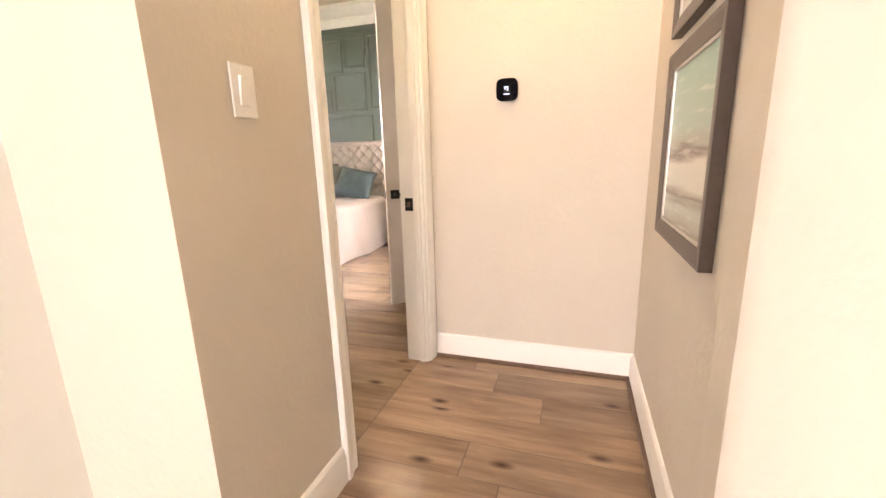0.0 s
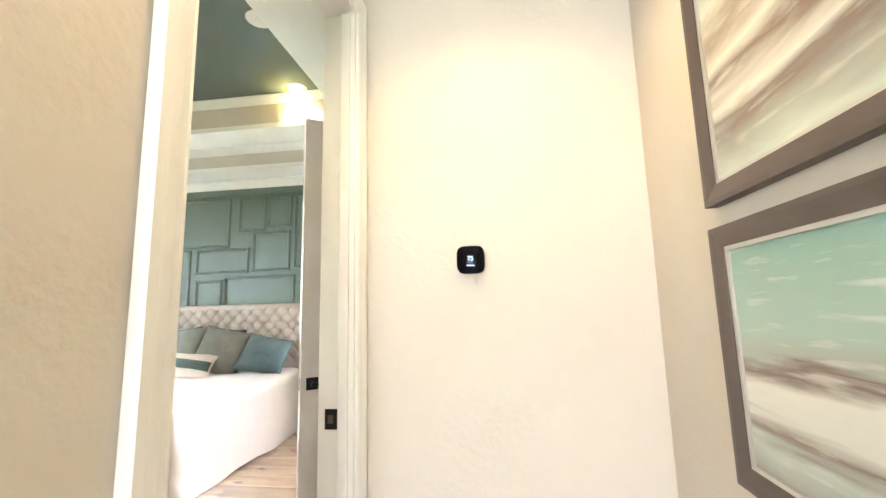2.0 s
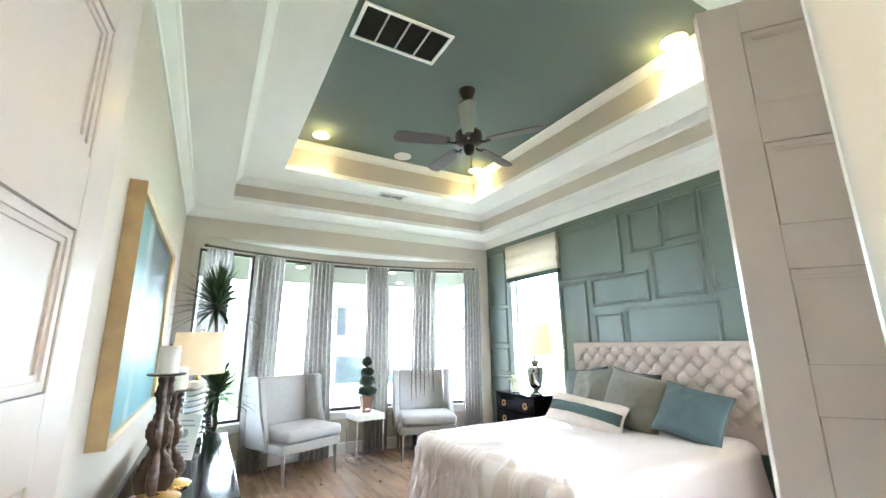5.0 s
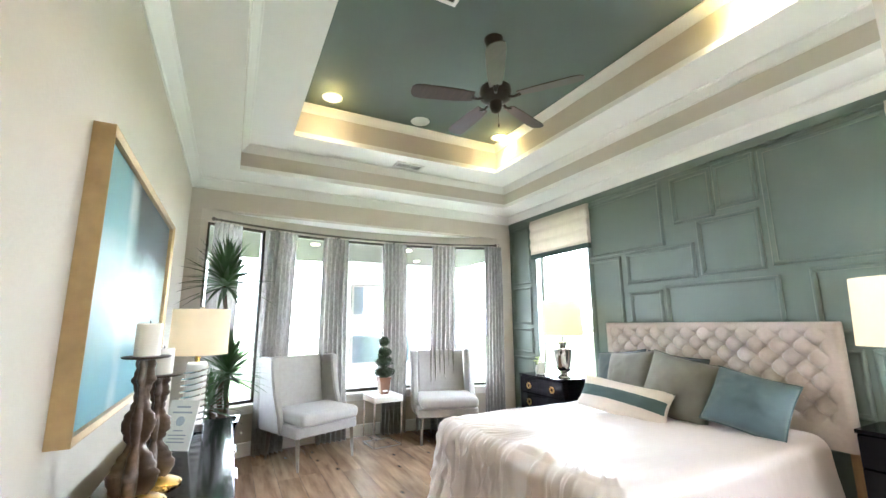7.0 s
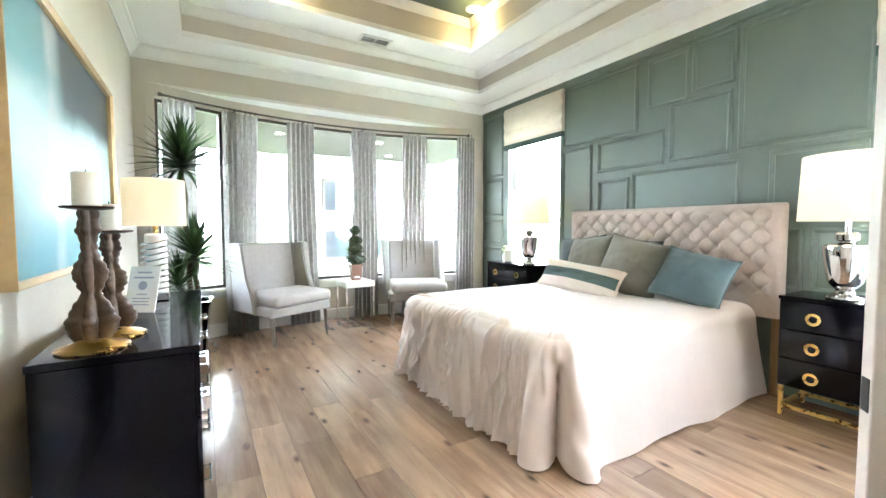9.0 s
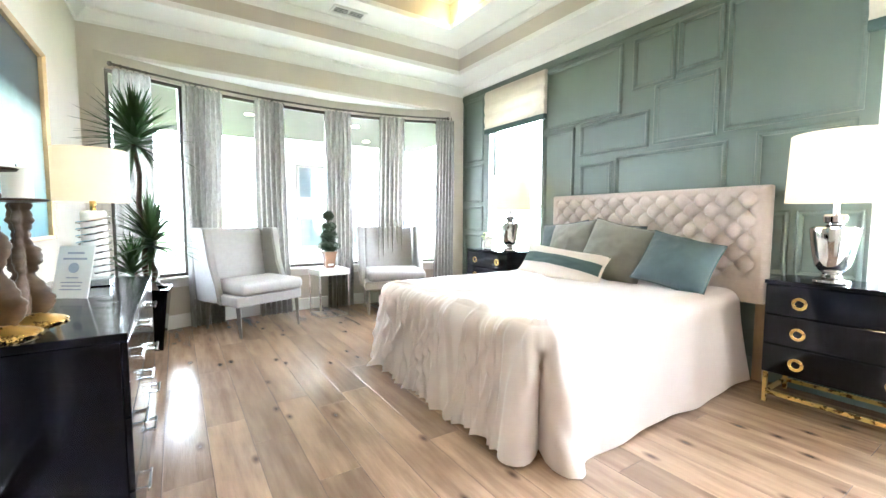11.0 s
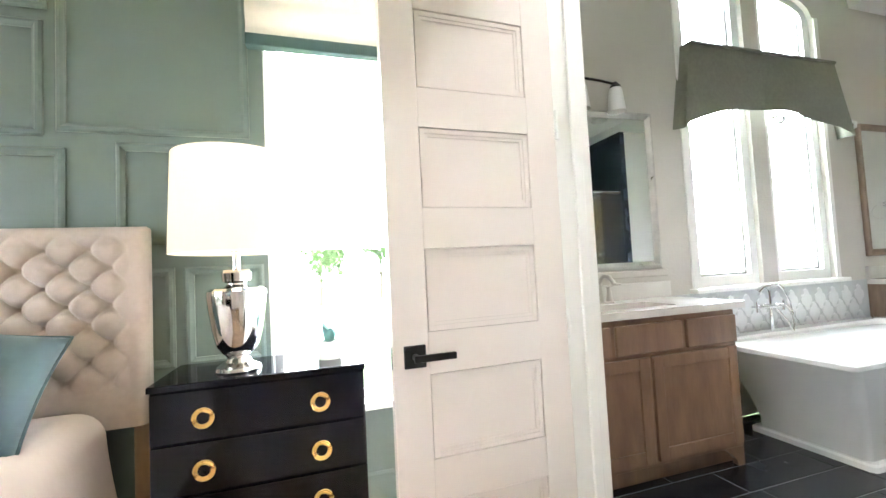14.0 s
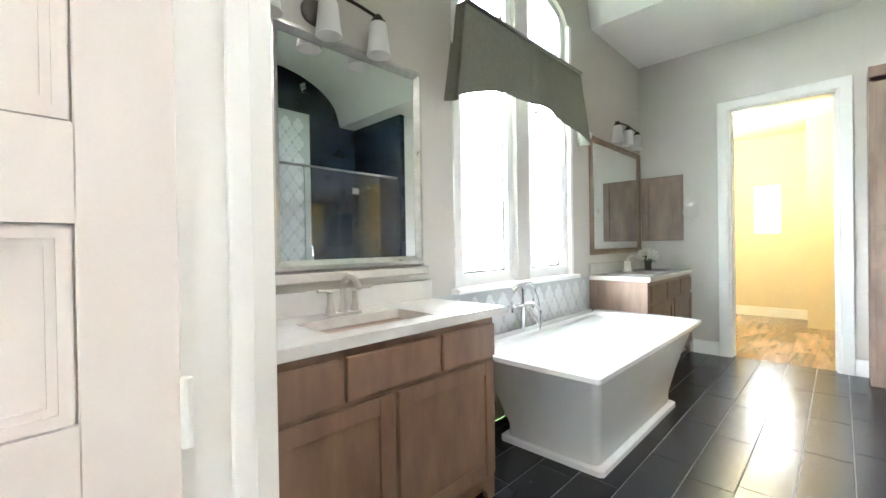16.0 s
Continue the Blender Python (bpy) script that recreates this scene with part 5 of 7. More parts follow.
SEA = painting_material("seascape_paint", [(0.0, (0.30, 0.29, 0.25)), (0.12, (0.45, 0.50, 0.45)), (0.20, (0.20, 0.15, 0.12)), (0.27, (0.62, 0.62, 0.57)), (0.40, (0.66, 0.64, 0.58)), (0.46, (0.16, 0.11, 0.09)), (0.50, (0.34, 0.36, 0.31)), (0.60, (0.34, 0.44, 0.38)), (1.0, (0.22, 0.36, 0.31))], (1.0, 3.0, 9.0), 0.26, 0.45, (0.70, 0.68, 0.62))
SURF = painting_material("surf_paint", [(0.0, (0.50, 0.55, 0.48)), (0.25, (0.20, 0.15, 0.12)), (0.34, (0.66, 0.64, 0.57)), (0.50, (0.20, 0.14, 0.10)), (0.60, (0.66, 0.64, 0.56)), (0.72, (0.30, 0.24, 0.18)), (0.85, (0.55, 0.57, 0.50)), (1.0, (0.40, 0.46, 0.40))], (1.0, 3.5, 6.0), 0.45, 0.45, (0.70, 0.68, 0.60))


def sea_haze_material():
    """Teal field with a pale glow across the middle, a dark bank above it and a pale upright streak."""
    m = bpy.data.materials.new("blue_abstract_paint")
    m.use_nodes = True
    N, L = m.node_tree.nodes, m.node_tree.links
    b = N["Principled BSDF"]
    b.inputs["Roughness"].default_value = 0.32
    tc = N.new("ShaderNodeTexCoord")
    warp = N.new("ShaderNodeTexNoise")
    warp.inputs["Scale"].default_value, warp.inputs["Detail"].default_value = 2.2, 8
    L.new(tc.outputs["Generated"], warp.inputs["Vector"])
    add = N.new("ShaderNodeVectorMath")
    add.operation = "MULTIPLY_ADD"
    add.inputs[1].default_value = (0.16, 0, 0.30)
    L.new(warp.outputs["Color"], add.inputs[0])
    L.new(tc.outputs["Generated"], add.inputs[2])
    sp = N.new("ShaderNodeSeparateXYZ")
    L.new(add.outputs[0], sp.inputs[0])

    def ramp(src, stops):
        r = N.new("ShaderNodeValToRGB")
        el = r.color_ramp.elements
        el[0].position, el[0].color = stops[0][0], (*stops[0][1], 1)
        el[1].position, el[1].color = stops[-1][0], (*stops[-1][1], 1)
        for p, c in stops[1:-1]:
            el.new(p).color = (*c, 1)
        L.new(src, r.inputs[0])
        return r.outputs[0]

    def mixed(fac, c1, c2):
        x = N.new("ShaderNodeMixRGB")
        L.new(fac, x.inputs[0])
        L.new(c1, x.inputs[1])
        x.inputs[2].default_value = (*c2, 1)
        return x.outputs[0]

    def times(p, q):
        x = N.new("ShaderNodeMath")
        x.operation = "MULTIPLY"
        L.new(p, x.inputs[0])
        L.new(q, x.inputs[1])
        return x.outputs[0]

    O, I = (0, 0, 0), (1, 1, 1)
    col = ramp(sp.outputs["Z"], [(0.12, (0.06, 0.22, 0.28)), (0.36, (0.17, 0.36, 0.42)), (0.58, (0.42, 0.58, 0.60)), (0.74, (0.50, 0.64, 0.65)), (0.90, (0.16, 0.34, 0.36)), (1.0, (0.13, 0.28, 0.30))])
    bank = times(ramp(sp.outputs["X"], [(0.40, O), (0.50, I)]), ramp(sp.outputs["Z"], [(0.74, O), (0.86, I)]))
    col = mixed(bank, col, (0.022, 0.036, 0.042))
    streak = times(ramp(sp.outputs["X"], [(0.36, O), (0.40, (0.8, 0.8, 0.8)), (0.44, (0.7, 0.7, 0.7)), (0.49, O)]), ramp(warp.outputs["Fac"], [(0.38, O), (0.58, I)]))
    col = mixed(streak, col, (0.50, 0.52, 0.48))
    L.new(col, b.inputs["Base Color"])
    return m


BLUE = sea_haze_material()
FRAMEBROWN = mat("taupe_wood_frame", (0.085, 0.06, 0.05), 0.42, vary=0.2, scale=10, stretch=(1, 4, 4))
FRAMESILVER = mat("silver_fillet", (0.55, 0.53, 0.49), 0.35, metal=0.8)
FRAMEGOLD = mat("champagne_gold_frame", (0.50, 0.35, 0.17), 0.42, metal=0.55, vary=0.2, scale=12)


def picture(name, w, h, depth, fw, frame_mat, art, label, fillet=True):
    """Hangs in its own xz plane with its back at y = 0, facing -y."""
    t = thing(name, (0, 0, 0), label, "painting")
    prof = [(0, 0), (0, depth), (-fw * 0.25, depth), (-fw, depth * 0.8), (-fw, 0)]
    sw = Matrix(((1, 0, 0, 0), (0, 0, -1, 0), (0, 1, 0, 0), (0, 0, 0, 1)))
    part("frame", moved(sweep([(o, u) for o, u in prof], [(-w / 2, -h / 2), (-w / 2, h / 2), (w / 2, h / 2), (w / 2, -h / 2)], True), sw), frame_mat, t)
    i = fw - 0.001
    if fillet:
        part("fillet", moved(sweep([(0, 0.004), (0, depth * 0.72), (-0.010, depth * 0.66), (-0.010, 0.004)], [(-w / 2 + i, -h / 2 + i), (-w / 2 + i, h / 2 - i), (w / 2 - i, h / 2 - i), (w / 2 - i, -h / 2 + i)], True), sw), FRAMESILVER, t)
        i += 0.009
    part("canvas", box(-w / 2 + i, w / 2 - i, -depth * 0.5, -0.002, -h / 2 + i, h / 2 - i), art, t)
    return t


picture("painting", 1.74, 1.06, 0.065, 0.020, FRAMEGOLD, BLUE, "large blue abstract painting in a gold floater frame", False).matrix_world = pose(-4.09, Y0 + 0.002, 1.535, 0, 0, 180)
picture("painting", 0.585, 0.585, 0.03, 0.048, FRAMEBROWN, SEA, "framed green and brown seascape print in the hall").matrix_world = pose(-0.122, 2.74, 1.148, 0, 0, -90)
picture("painting", 0.585, 0.585, 0.03, 0.048, FRAMEBROWN, SURF, "framed surf print hung above the other picture").matrix_world = pose(-0.122, 2.74, 1.788, 0, 0, -90)

# ceiling fan
fan = thing("ceiling_fan", (-3.855, 4.63, Z2), "dark bronze five-blade ceiling fan at rest", "ceiling fan")
part("canopy", turned([(0, 0), (0.075, 0), (0.075, -0.015), (0.055, -0.06), (0.028, -0.095), (0.016, -0.10), (0, -0.10)], 32), FANBROWN, fan, smooth=30)
part("downrod", tube([(0, 0, -0.09), (0, 0, -0.38)], 0.013, 14), FANBROWN, fan, smooth=True)
part("motor", turned([(0, -0.36), (0.035, -0.365), (0.055, -0.39), (0.10, -0.40), (0.118, -0.42), (0.122, -0.46), (0.112, -0.50), (0.075, -0.525), (0.05, -0.53), (0.048, -0.57), (0.036, -0.60), (0.015, -0.615), (0, -0.617)], 40), FANBROWN, fan, smooth=30)
part("pull_chain", tube([(0.03, 0, -0.60), (0.03, 0, -0.72)], 0.002, 6), FANBROWN, fan)
part("chain_knob", turned([(0, -0.745), (0.007, -0.735), (0.006, -0.72), (0, -0.715)], 10, (0.03, 0, 0)), FANBROWN, fan)
for i in range(5):
    a = 38 + 72 * i
    bm = bmesh.new()
    add_tube(bm, [(0.09, 0, -0.50), (0.14, 0, -0.515), (0.19, 0.012, -0.505)], [0.012, 0.010, 0.007], 8)
    add_tube(bm, [(0.09, 0, -0.50), (0.14, 0, -0.515), (0.19, -0.012, -0.505)], [0.012, 0.010, 0.007], 8)
    arm = part("blade_arm", moved(bm, pose(0, 0, 0, 0, 0, a)), FANBROWN, fan)
    bm = bmesh.new()
    ol = [(0.17, -0.045), (0.30, -0.060), (0.56, -0.068), (0.615, -0.058), (0.635, -0.03), (0.64, 0.0), (0.635, 0.03), (0.615, 0.058), (0.56, 0.068), (0.30, 0.060), (0.17, 0.045)]
    f = bm.faces.new([bm.verts.new((x, y, 0)) for x, y in ol])
    r = bmesh.ops.extrude_face_region(bm, geom=[f])
    bmesh.ops.translate(bm, vec=(0, 0, 0.007), verts=[v for v in r["geom"] if isinstance(v, bmesh.types.BMVert)])
    bmesh.ops.recalc_face_normals(bm, faces=bm.faces)
    part("blade", moved(bm, pose(0, 0, 0, 0, 0, a) @ pose(0, 0, -0.50, 12, 0, 0)), FANBLADE, fan)

# lights, speakers and vents in the ceilings
def recessed(at, label):
    t = thing("recessed_light", at, label, "ceiling light", "recessed ceiling lights")
    part("trim_ring", turned([(0.062, -0.001), (0.095, -0.001), (0.095, -0.006), (0.085, -0.010), (0.066, -0.008), (0.062, -0.001)], 40), PLASTIC, t, smooth=30)
    part("lens", turned([(0, -0.004), (0.062, -0.004), (0.062, -0.0015), (0, -0.0015)], 32), BULBGLOW, t, "glowing warm lens")


for lx in (-5.24, -2.61):
    for ly in (3.695, 5.635):
        recessed((lx, ly, Z2), "glowing round recessed light in the green ceiling")
recessed((-0.66, 2.80, 2.75), "glowing round recessed light in the hall ceiling")
for sx in (-5.30, -2.42):
    t = thing("ceiling_speaker", (sx, 4.65, Z2), "round white flush ceiling speaker", "speaker", "ceiling speakers")
    part("grille", turned([(0, -0.006), (0.095, -0.006), (0.102, -0.003), (0.102, -0.0005), (0, -0.0005)], 40), PLASTIC, t, smooth=30)


def vent(at, w, d, bars, label, slats=10):
    t = thing("ceiling_vent", at, label, "air vent")
    # Near-black sheet stands in for the shade inside the duct.
    part("backing", box(-w / 2 + 0.01, w / 2 - 0.01, -d / 2 + 0.01, d / 2 - 0.01, -0.003, -0.001), DUCTSHADE, t)
    bm = bmesh.new()
    f = 0.025
    add_box(bm, -w / 2, w / 2, -d / 2, -d / 2 + f, -0.014, -0.0005, 0.002, 1)
    add_box(bm, -w / 2, w / 2, d / 2 - f, d / 2, -0.014, -0.0005, 0.002, 1)
    add_box(bm, -w / 2, -w / 2 + f, -d / 2 + f, d / 2 - f, -0.014, -0.0005, 0.002, 1)
    add_box(bm, w / 2 - f, w / 2, -d / 2 + f, d / 2 - f, -0.014, -0.0005, 0.002, 1)
    part("frame", bm, PLASTIC, t)
    for i in range(1, bars):
        y = -d / 2 + f + (d - 2 * f) * i / bars
        part("bar", box(-w / 2 + f, w / 2 - f, y - 0.006, y + 0.006, -0.012, -0.003), PLASTIC, t)
    for i in range(slats):
        x = -w / 2 + f + (w - 2 * f) * (i + 0.5) / slats
        # The larger grille's slats carry the same painted duct shade.
        part("slat", moved(box(-0.008, 0.008, -d / 2 + f, d / 2 - f, -0.0008, 0.0008), pose(x, 0, -0.007, 0, 50, 0)), DUCTSHADE if bars > 2 else PLASTIC, t)


vent((-3.514, 3.862, Z2), 0.35, 0.665, 4, "white framed return air grille with four dark bays", 14)
vent((-5.745, 4.70, Z1), 0.17, 0.34, 2, "small white ceiling register", 4)

# ---- hall things ----
SCREEN = mat("black_glass", (0.004, 0.004, 0.006), 0.16)
SCREEN.node_tree.nodes["Principled BSDF"].inputs["Specular IOR Level"].default_value = 0.12
th = thing("thermostat", (-0.768, 3.479, 1.441), "rounded black glass thermostat on the beige wall", "thermostat")
sw = Matrix(((1, 0, 0, 0), (0, 0, -1, 0), (0, 1, 0, 0), (0, 0, 0, 1)))


def squircle(w, h, depth, dome, n=40, p=4.0):
    bm = bmesh.new()
    rings = []
    for f, d in ((1.0, 0.0), (1.0, depth * 0.75), (0.96, depth * 0.92), (0.85, depth), (0.65, depth + dome * 0.5), (0.42, depth + dome * 0.82), (0.2, depth + dome * 0.96), (0.05, depth + dome)):
        rings.append([bm.verts.new((w / 2 * f * abs(math.cos(a)) ** (2 / p) * math.copysign(1, math.cos(a)), h / 2 * f * abs(math.sin(a)) ** (2 / p) * math.copysign(1, math.sin(a)), d)) for a in (2 * math.pi * i / n for i in range(n))])
    for a, b in zip(rings, rings[1:]):
        for i in range(n):
            bm.faces.new((a[i], a[(i + 1) % n], b[(i + 1) % n], b[i]))
    bm.faces.new(rings[-1])
    bm.faces.new(rings[0])
    bmesh.ops.recalc_face_normals(bm, faces=bm.faces)
    return moved(bm, sw)


part("backplate", squircle(0.102, 0.102, 0.006, 0), PLASTIC, th)
part("body", moved(squircle(0.104, 0.104, 0.022, 0.010), pose(0, -0.006, 0)), SCREEN, th, smooth=40)
GLOWTXT = mat("pale_blue_digits", (0.3, 0.4, 0.6), 0.5, emit=(0.55, 0.65, 1.0), power=1.2)


def words(name, text, size, material, parent, m):
    c = bpy.data.curves.new(name, "FONT")
    c.body, c.size, c.extrude, c.align_x, c.align_y = text, size, 0.0003, "CENTER", "CENTER"
    tmp = bpy.data.objects.new(name, c)
    me = bpy.data.meshes.new_from_object(tmp)
    bpy.data.objects.remove(tmp)
    me.materials.append(material)
    o = new(name, me)
    o.parent = parent
    o.matrix_basis = m
    return o


words("digits", "75", 0.024, GLOWTXT, th, pose(0, -0.0384, 0.002, 90, 0, 0))
part("status_line", box(-0.014, 0.014, -0.0372, -0.0362, -0.024, -0.021), GLOWTXT, th)
swt = thing("light_switch", (-1.189, 2.214, 1.30), "white single rocker light switch on the beige wall", "light switch")
part("plate", box(0, 0.006, -0.037, 0.037, -0.06, 0.06, 0.0025), PLASTIC, swt)
part("rocker", moved(box(0.0, 0.007, -0.017, 0.017, -0.033, 0.033, 0.002), pose(0.005, 0, 0, 0, 5, 0)), PLASTIC, swt)
for z in (-0.05, 0.05):
    part("screw", moved(turned([(0, 0), (0.003, 0), (0.0025, 0.001), (0, 0.0012)], 10), pose(0.006, 0, z, 0, 90, 0)), PLASTIC, swt)

# ---- bath things ----
CABWOOD = mat("brown_alder_cabinet", (0.225, 0.135, 0.085), 0.42, vary=0.35, scale=4, bump=0.08, bscale=40, stretch=(2.5, 2.5, 0.6), col2=(0.14, 0.08, 0.05))
GREYCAB = mat("weathered_alder_cabinet", (0.25, 0.175, 0.125), 0.45, vary=0.35, scale=4, bump=0.08, bscale=40, stretch=(2.5, 2.5, 0.6), col2=(0.15, 0.10, 0.07))
QUARTZ = mat("white_quartz", (0.72, 0.70, 0.66), 0.18, vary=0.10, scale=3, col2=(0.60, 0.58, 0.55), coat=0.2)
PORCELAIN = mat("white_porcelain", (0.82, 0.82, 0.81), 0.12, vary=0.02, coat=0.5)
MIRROR = mat("mirror_silver", (0.86, 0.88, 0.88), 0.0, metal=1.0)
SILVERFRAME = mat("brushed_silver_frame", (0.52, 0.50, 0.47), 0.30, metal=0.85, vary=0.2, scale=14)
OLIVE = mat("olive_grey_linen", (0.205, 0.205, 0.165), 0.9, vary=0.15, scale=40, bump=0.2, bscale=220)
FROST = mat("frosted_white_glass", (0.82, 0.81, 0.78), 0.35, vary=0.04, translucent=0.5)
NAVYTILE = mat("dark_navy_tile", (0.010, 0.014, 0.022), 0.22, vary=0.3, scale=3, rnd=0.3)
WHITETILE = mat("white_arabesque_tile", (0.72, 0.73, 0.73), 0.15, vary=0.06, scale=12, rnd=0.05)
TILEGROUT = mat("grey_tile_grout", (0.50, 0.52, 0.52), 0.9, vary=0.1)


def shaker(parent, name, x0, x1, z0, z1, y, wood, m=None, st=0.06, t=0.019):
    """A framed cabinet door: the panel, with its stiles and rails as pieces under it."""
    m = m or Matrix()
    d = part(name, moved(box(x0 + st - 0.004, x1 - st + 0.004, y - t * 0.45, y, z0 + st - 0.004, z1 - st + 0.004), m), wood, parent)
    for a, b in ((x0, x0 + st), (x1 - st, x1)):
        part("stile", moved(box(a, b, y - t, y, z0, z1, 0.003), m), wood, d)
    for a, b in ((z0, z0 + st), (z1 - st, z1)):
        part("rail", moved(box(x0 + st, x1 - st, y - t + 0.0015, y, a, b, 0.003), m), wood, d)
    return d


def vanity(x0, x1, front, drawers, doors, wood, label, sink, side):
    t = thing("vanity_cabinet", ((x0 + x1) / 2, BY, 0), label, "vanity", "bath vanities")
    c = (x0 + x1) / 2
    yf = front - BY
    body = bmesh.new()
    add_box(body, x0 - c, x1 - c, yf + 0.002, -0.002, 0.10, 0.828, 0.002, 1)
    add_box(body, x0 - c + 0.02, x1 - c - 0.02, yf + 0.06, -0.002, 0.0, 0.10)
    part("body", body, wood, t)
    for s, xx in ((1, x0 - c), (-1, x1 - c)):
        bm = bmesh.new()
        prof = [(0, 0), (0.045, 0), (0.055, 0.035), (0.09, 0.07), (0.14, 0.099), (0, 0.099)]
        a = [bm.verts.new((xx + s * p, yf + 0.004, z)) for p, z in prof]
        f = bm.faces.new(a)
        r = bmesh.ops.extrude_face_region(bm, geom=[f])
        bmesh.ops.translate(bm, vec=(0, 0.03, 0), verts=[v for v in r["geom"] if isinstance(v, bmesh.types.BMVert)])
        bmesh.ops.recalc_face_normals(bm, faces=bm.faces)
        part("foot_bracket", bm, wood, t)
    for a, b in drawers:
        part("drawer_front", box(a - c, b - c, yf - 0.018, yf, 0.655, 0.80, 0.005), wood, t)
    for a, b in doors:
        shaker(t, "door", a - c, b - c, 0.125, 0.635, yf, wood)
    ct = thing("countertop", (c, BY, 0.83), "white veined quartz vanity top with undermount basin", "countertop", "vanity tops")
    sx0, sx1, sy0, sy1 = sink[0] - c, sink[1] - c, sink[2] - BY, sink[3] - BY
    X_0, X_1, Y_0, Y_1 = x0 - c - 0.004, x1 - c + (0.065 if side > 0 else 0.004), yf - 0.02, -0.002
    bm = bmesh.new()
    add_box(bm, X_0, sx0, Y_0, Y_1, 0, 0.038)
    add_box(bm, sx1, X_1, Y_0, Y_1, 0, 0.038)
    add_box(bm, sx0, sx1, Y_0, sy0, 0, 0.038)
    add_box(bm, sx0, sx1, sy1, Y_1, 0, 0.038)
    bmesh.ops.remove_doubles(bm, verts=bm.verts, dist=0.0001)
    part("slab", bm, QUARTZ, ct)
    part("backsplash", box(X_0, X_1, -0.022, -0.002, 0.038, 0.14, 0.002), QUARTZ, ct)
    bm = bmesh.new()
    d = 0.10
    add_box(bm, sx0 - 0.012, sx0, sy0 - 0.012, sy1 + 0.012, -d, -0.001)
    add_box(bm, sx1, sx1 + 0.012, sy0 - 0.012, sy1 + 0.012, -d, -0.001)
    add_box(bm, sx0, sx1, sy0 - 0.012, sy0, -d, -0.001)
    add_box(bm, sx0, sx1, sy1, sy1 + 0.012, -d, -0.001)
    add_box(bm, sx0, sx1, sy0, sy1, -d - 0.01, -d + 0.004)
    bs = part("basin", bm, PORCELAIN, ct, "white rectangular basin")
    part("drain", turned([(0, -d + 0.004), (0.022, -d + 0.004), (0.024, -d + 0.007), (0, -d + 0.006)], 20, ((sx0 + sx1) / 2, (sy0 + sy1) / 2, 0)), CHROME, bs)
    fa = thing("faucet", ((sink[0] + sink[1]) / 2, sink[3] + 0.065, 0.868), "brushed nickel widespread faucet with two levers", "faucet", "vanity faucets")
    part("spout_base", turned([(0, 0), (0.026, 0), (0.026, 0.008), (0.018, 0.02), (0.014, 0.06), (0, 0.06)], 24), NICKEL, fa, smooth=30)
    part("spout", tube([(0, 0, 0.05), (0, 0, 0.11), (0, -0.012, 0.145), (0, -0.045, 0.165), (0, -0.085, 0.158), (0, -0.115, 0.132), (0, -0.122, 0.118)], [0.013, 0.013, 0.013, 0.013, 0.012, 0.012, 0.013], 14), NICKEL, fa, smooth=True)
    part("deck_plate", box(-0.08, 0.08, -0.026, 0.026, 0, 0.012, 0.005, 3), NICKEL, fa)
    for s in (-1, 1):
        h = part("handle", turned([(0, 0.01), (0.022, 0.01), (0.021, 0.02), (0.014, 0.05), (0.012, 0.085), (0.016, 0.098), (0, 0.10)], 20, (s * 0.06, 0, 0)), NICKEL, fa, smooth=30)
        part("lever", tube([(s * 0.06, 0, 0.096), (s * 0.09, -0.012, 0.108), (s * 0.13, -0.022, 0.110)], [0.008, 0.006, 0.007], 10), NICKEL, h, smooth=True)


vanity(-1.14, 0.06, 6.205, ((-1.11, -0.755), (-0.725, -0.32), (-0.285, 0.05)), ((-1.11, -0.54), (-0.515, 0.04)), CABWOOD, "brown alder vanity cabinet with shaker doors", (-0.74, -0.24, 6.28, 6.52), 1)
vanity(2.13, 3.44, 6.19, ((2.17, 2.57), (2.60, 3.00), (3.03, 3.42)), ((2.17, 2.78), (2.81, 3.42)), GREYCAB, "weathered alder vanity cabinet by the closet door", (2.52, 3.04, 6.28, 6.52), -1)


def framed_mirror(x0, x1, z0, z1, fw, fmat, label):
    t = thing("wall_mirror", ((x0 + x1) / 2, BY, (z0 + z1) / 2), label, "mirror", "bath mirrors")
    w, h = x1 - x0, z1 - z0
    prof = [(0, 0.001), (0, 0.018), (-fw * 0.15, 0.030), (-fw * 0.5, 0.034), (-fw * 0.8, 0.022), (-fw, 0.016), (-fw, 0.001)]
    part("frame", moved(sweep(prof, [(-w / 2, -h / 2), (-w / 2, h / 2), (w / 2, h / 2), (w / 2, -h / 2)], True), sw), fmat, t, smooth=20)
    part("glass", box(-w / 2 + fw - 0.004, w / 2 - fw + 0.004, -0.012, -0.004, -h / 2 + fw - 0.004, h / 2 - fw + 0.004), MIRROR, t, "silvered mirror glass")
    return t


framed_mirror(-0.765, 0.065, 1.055, 2.085, 0.048, SILVERFRAME, "large mirror in a brushed silver frame over the basin")
framed_mirror(2.15, 3.42, 1.05, 2.14, 0.055, GREYCAB, "wood framed mirror over the second vanity")
tagged(part("trim_mirror_ledge", box(-0.80, 0.10, BY - 0.035, BY - 0.001, 1.005, 1.048, 0.006), BATHWALL), "painted ledge below the bath mirror", "ledge", kind="structure")


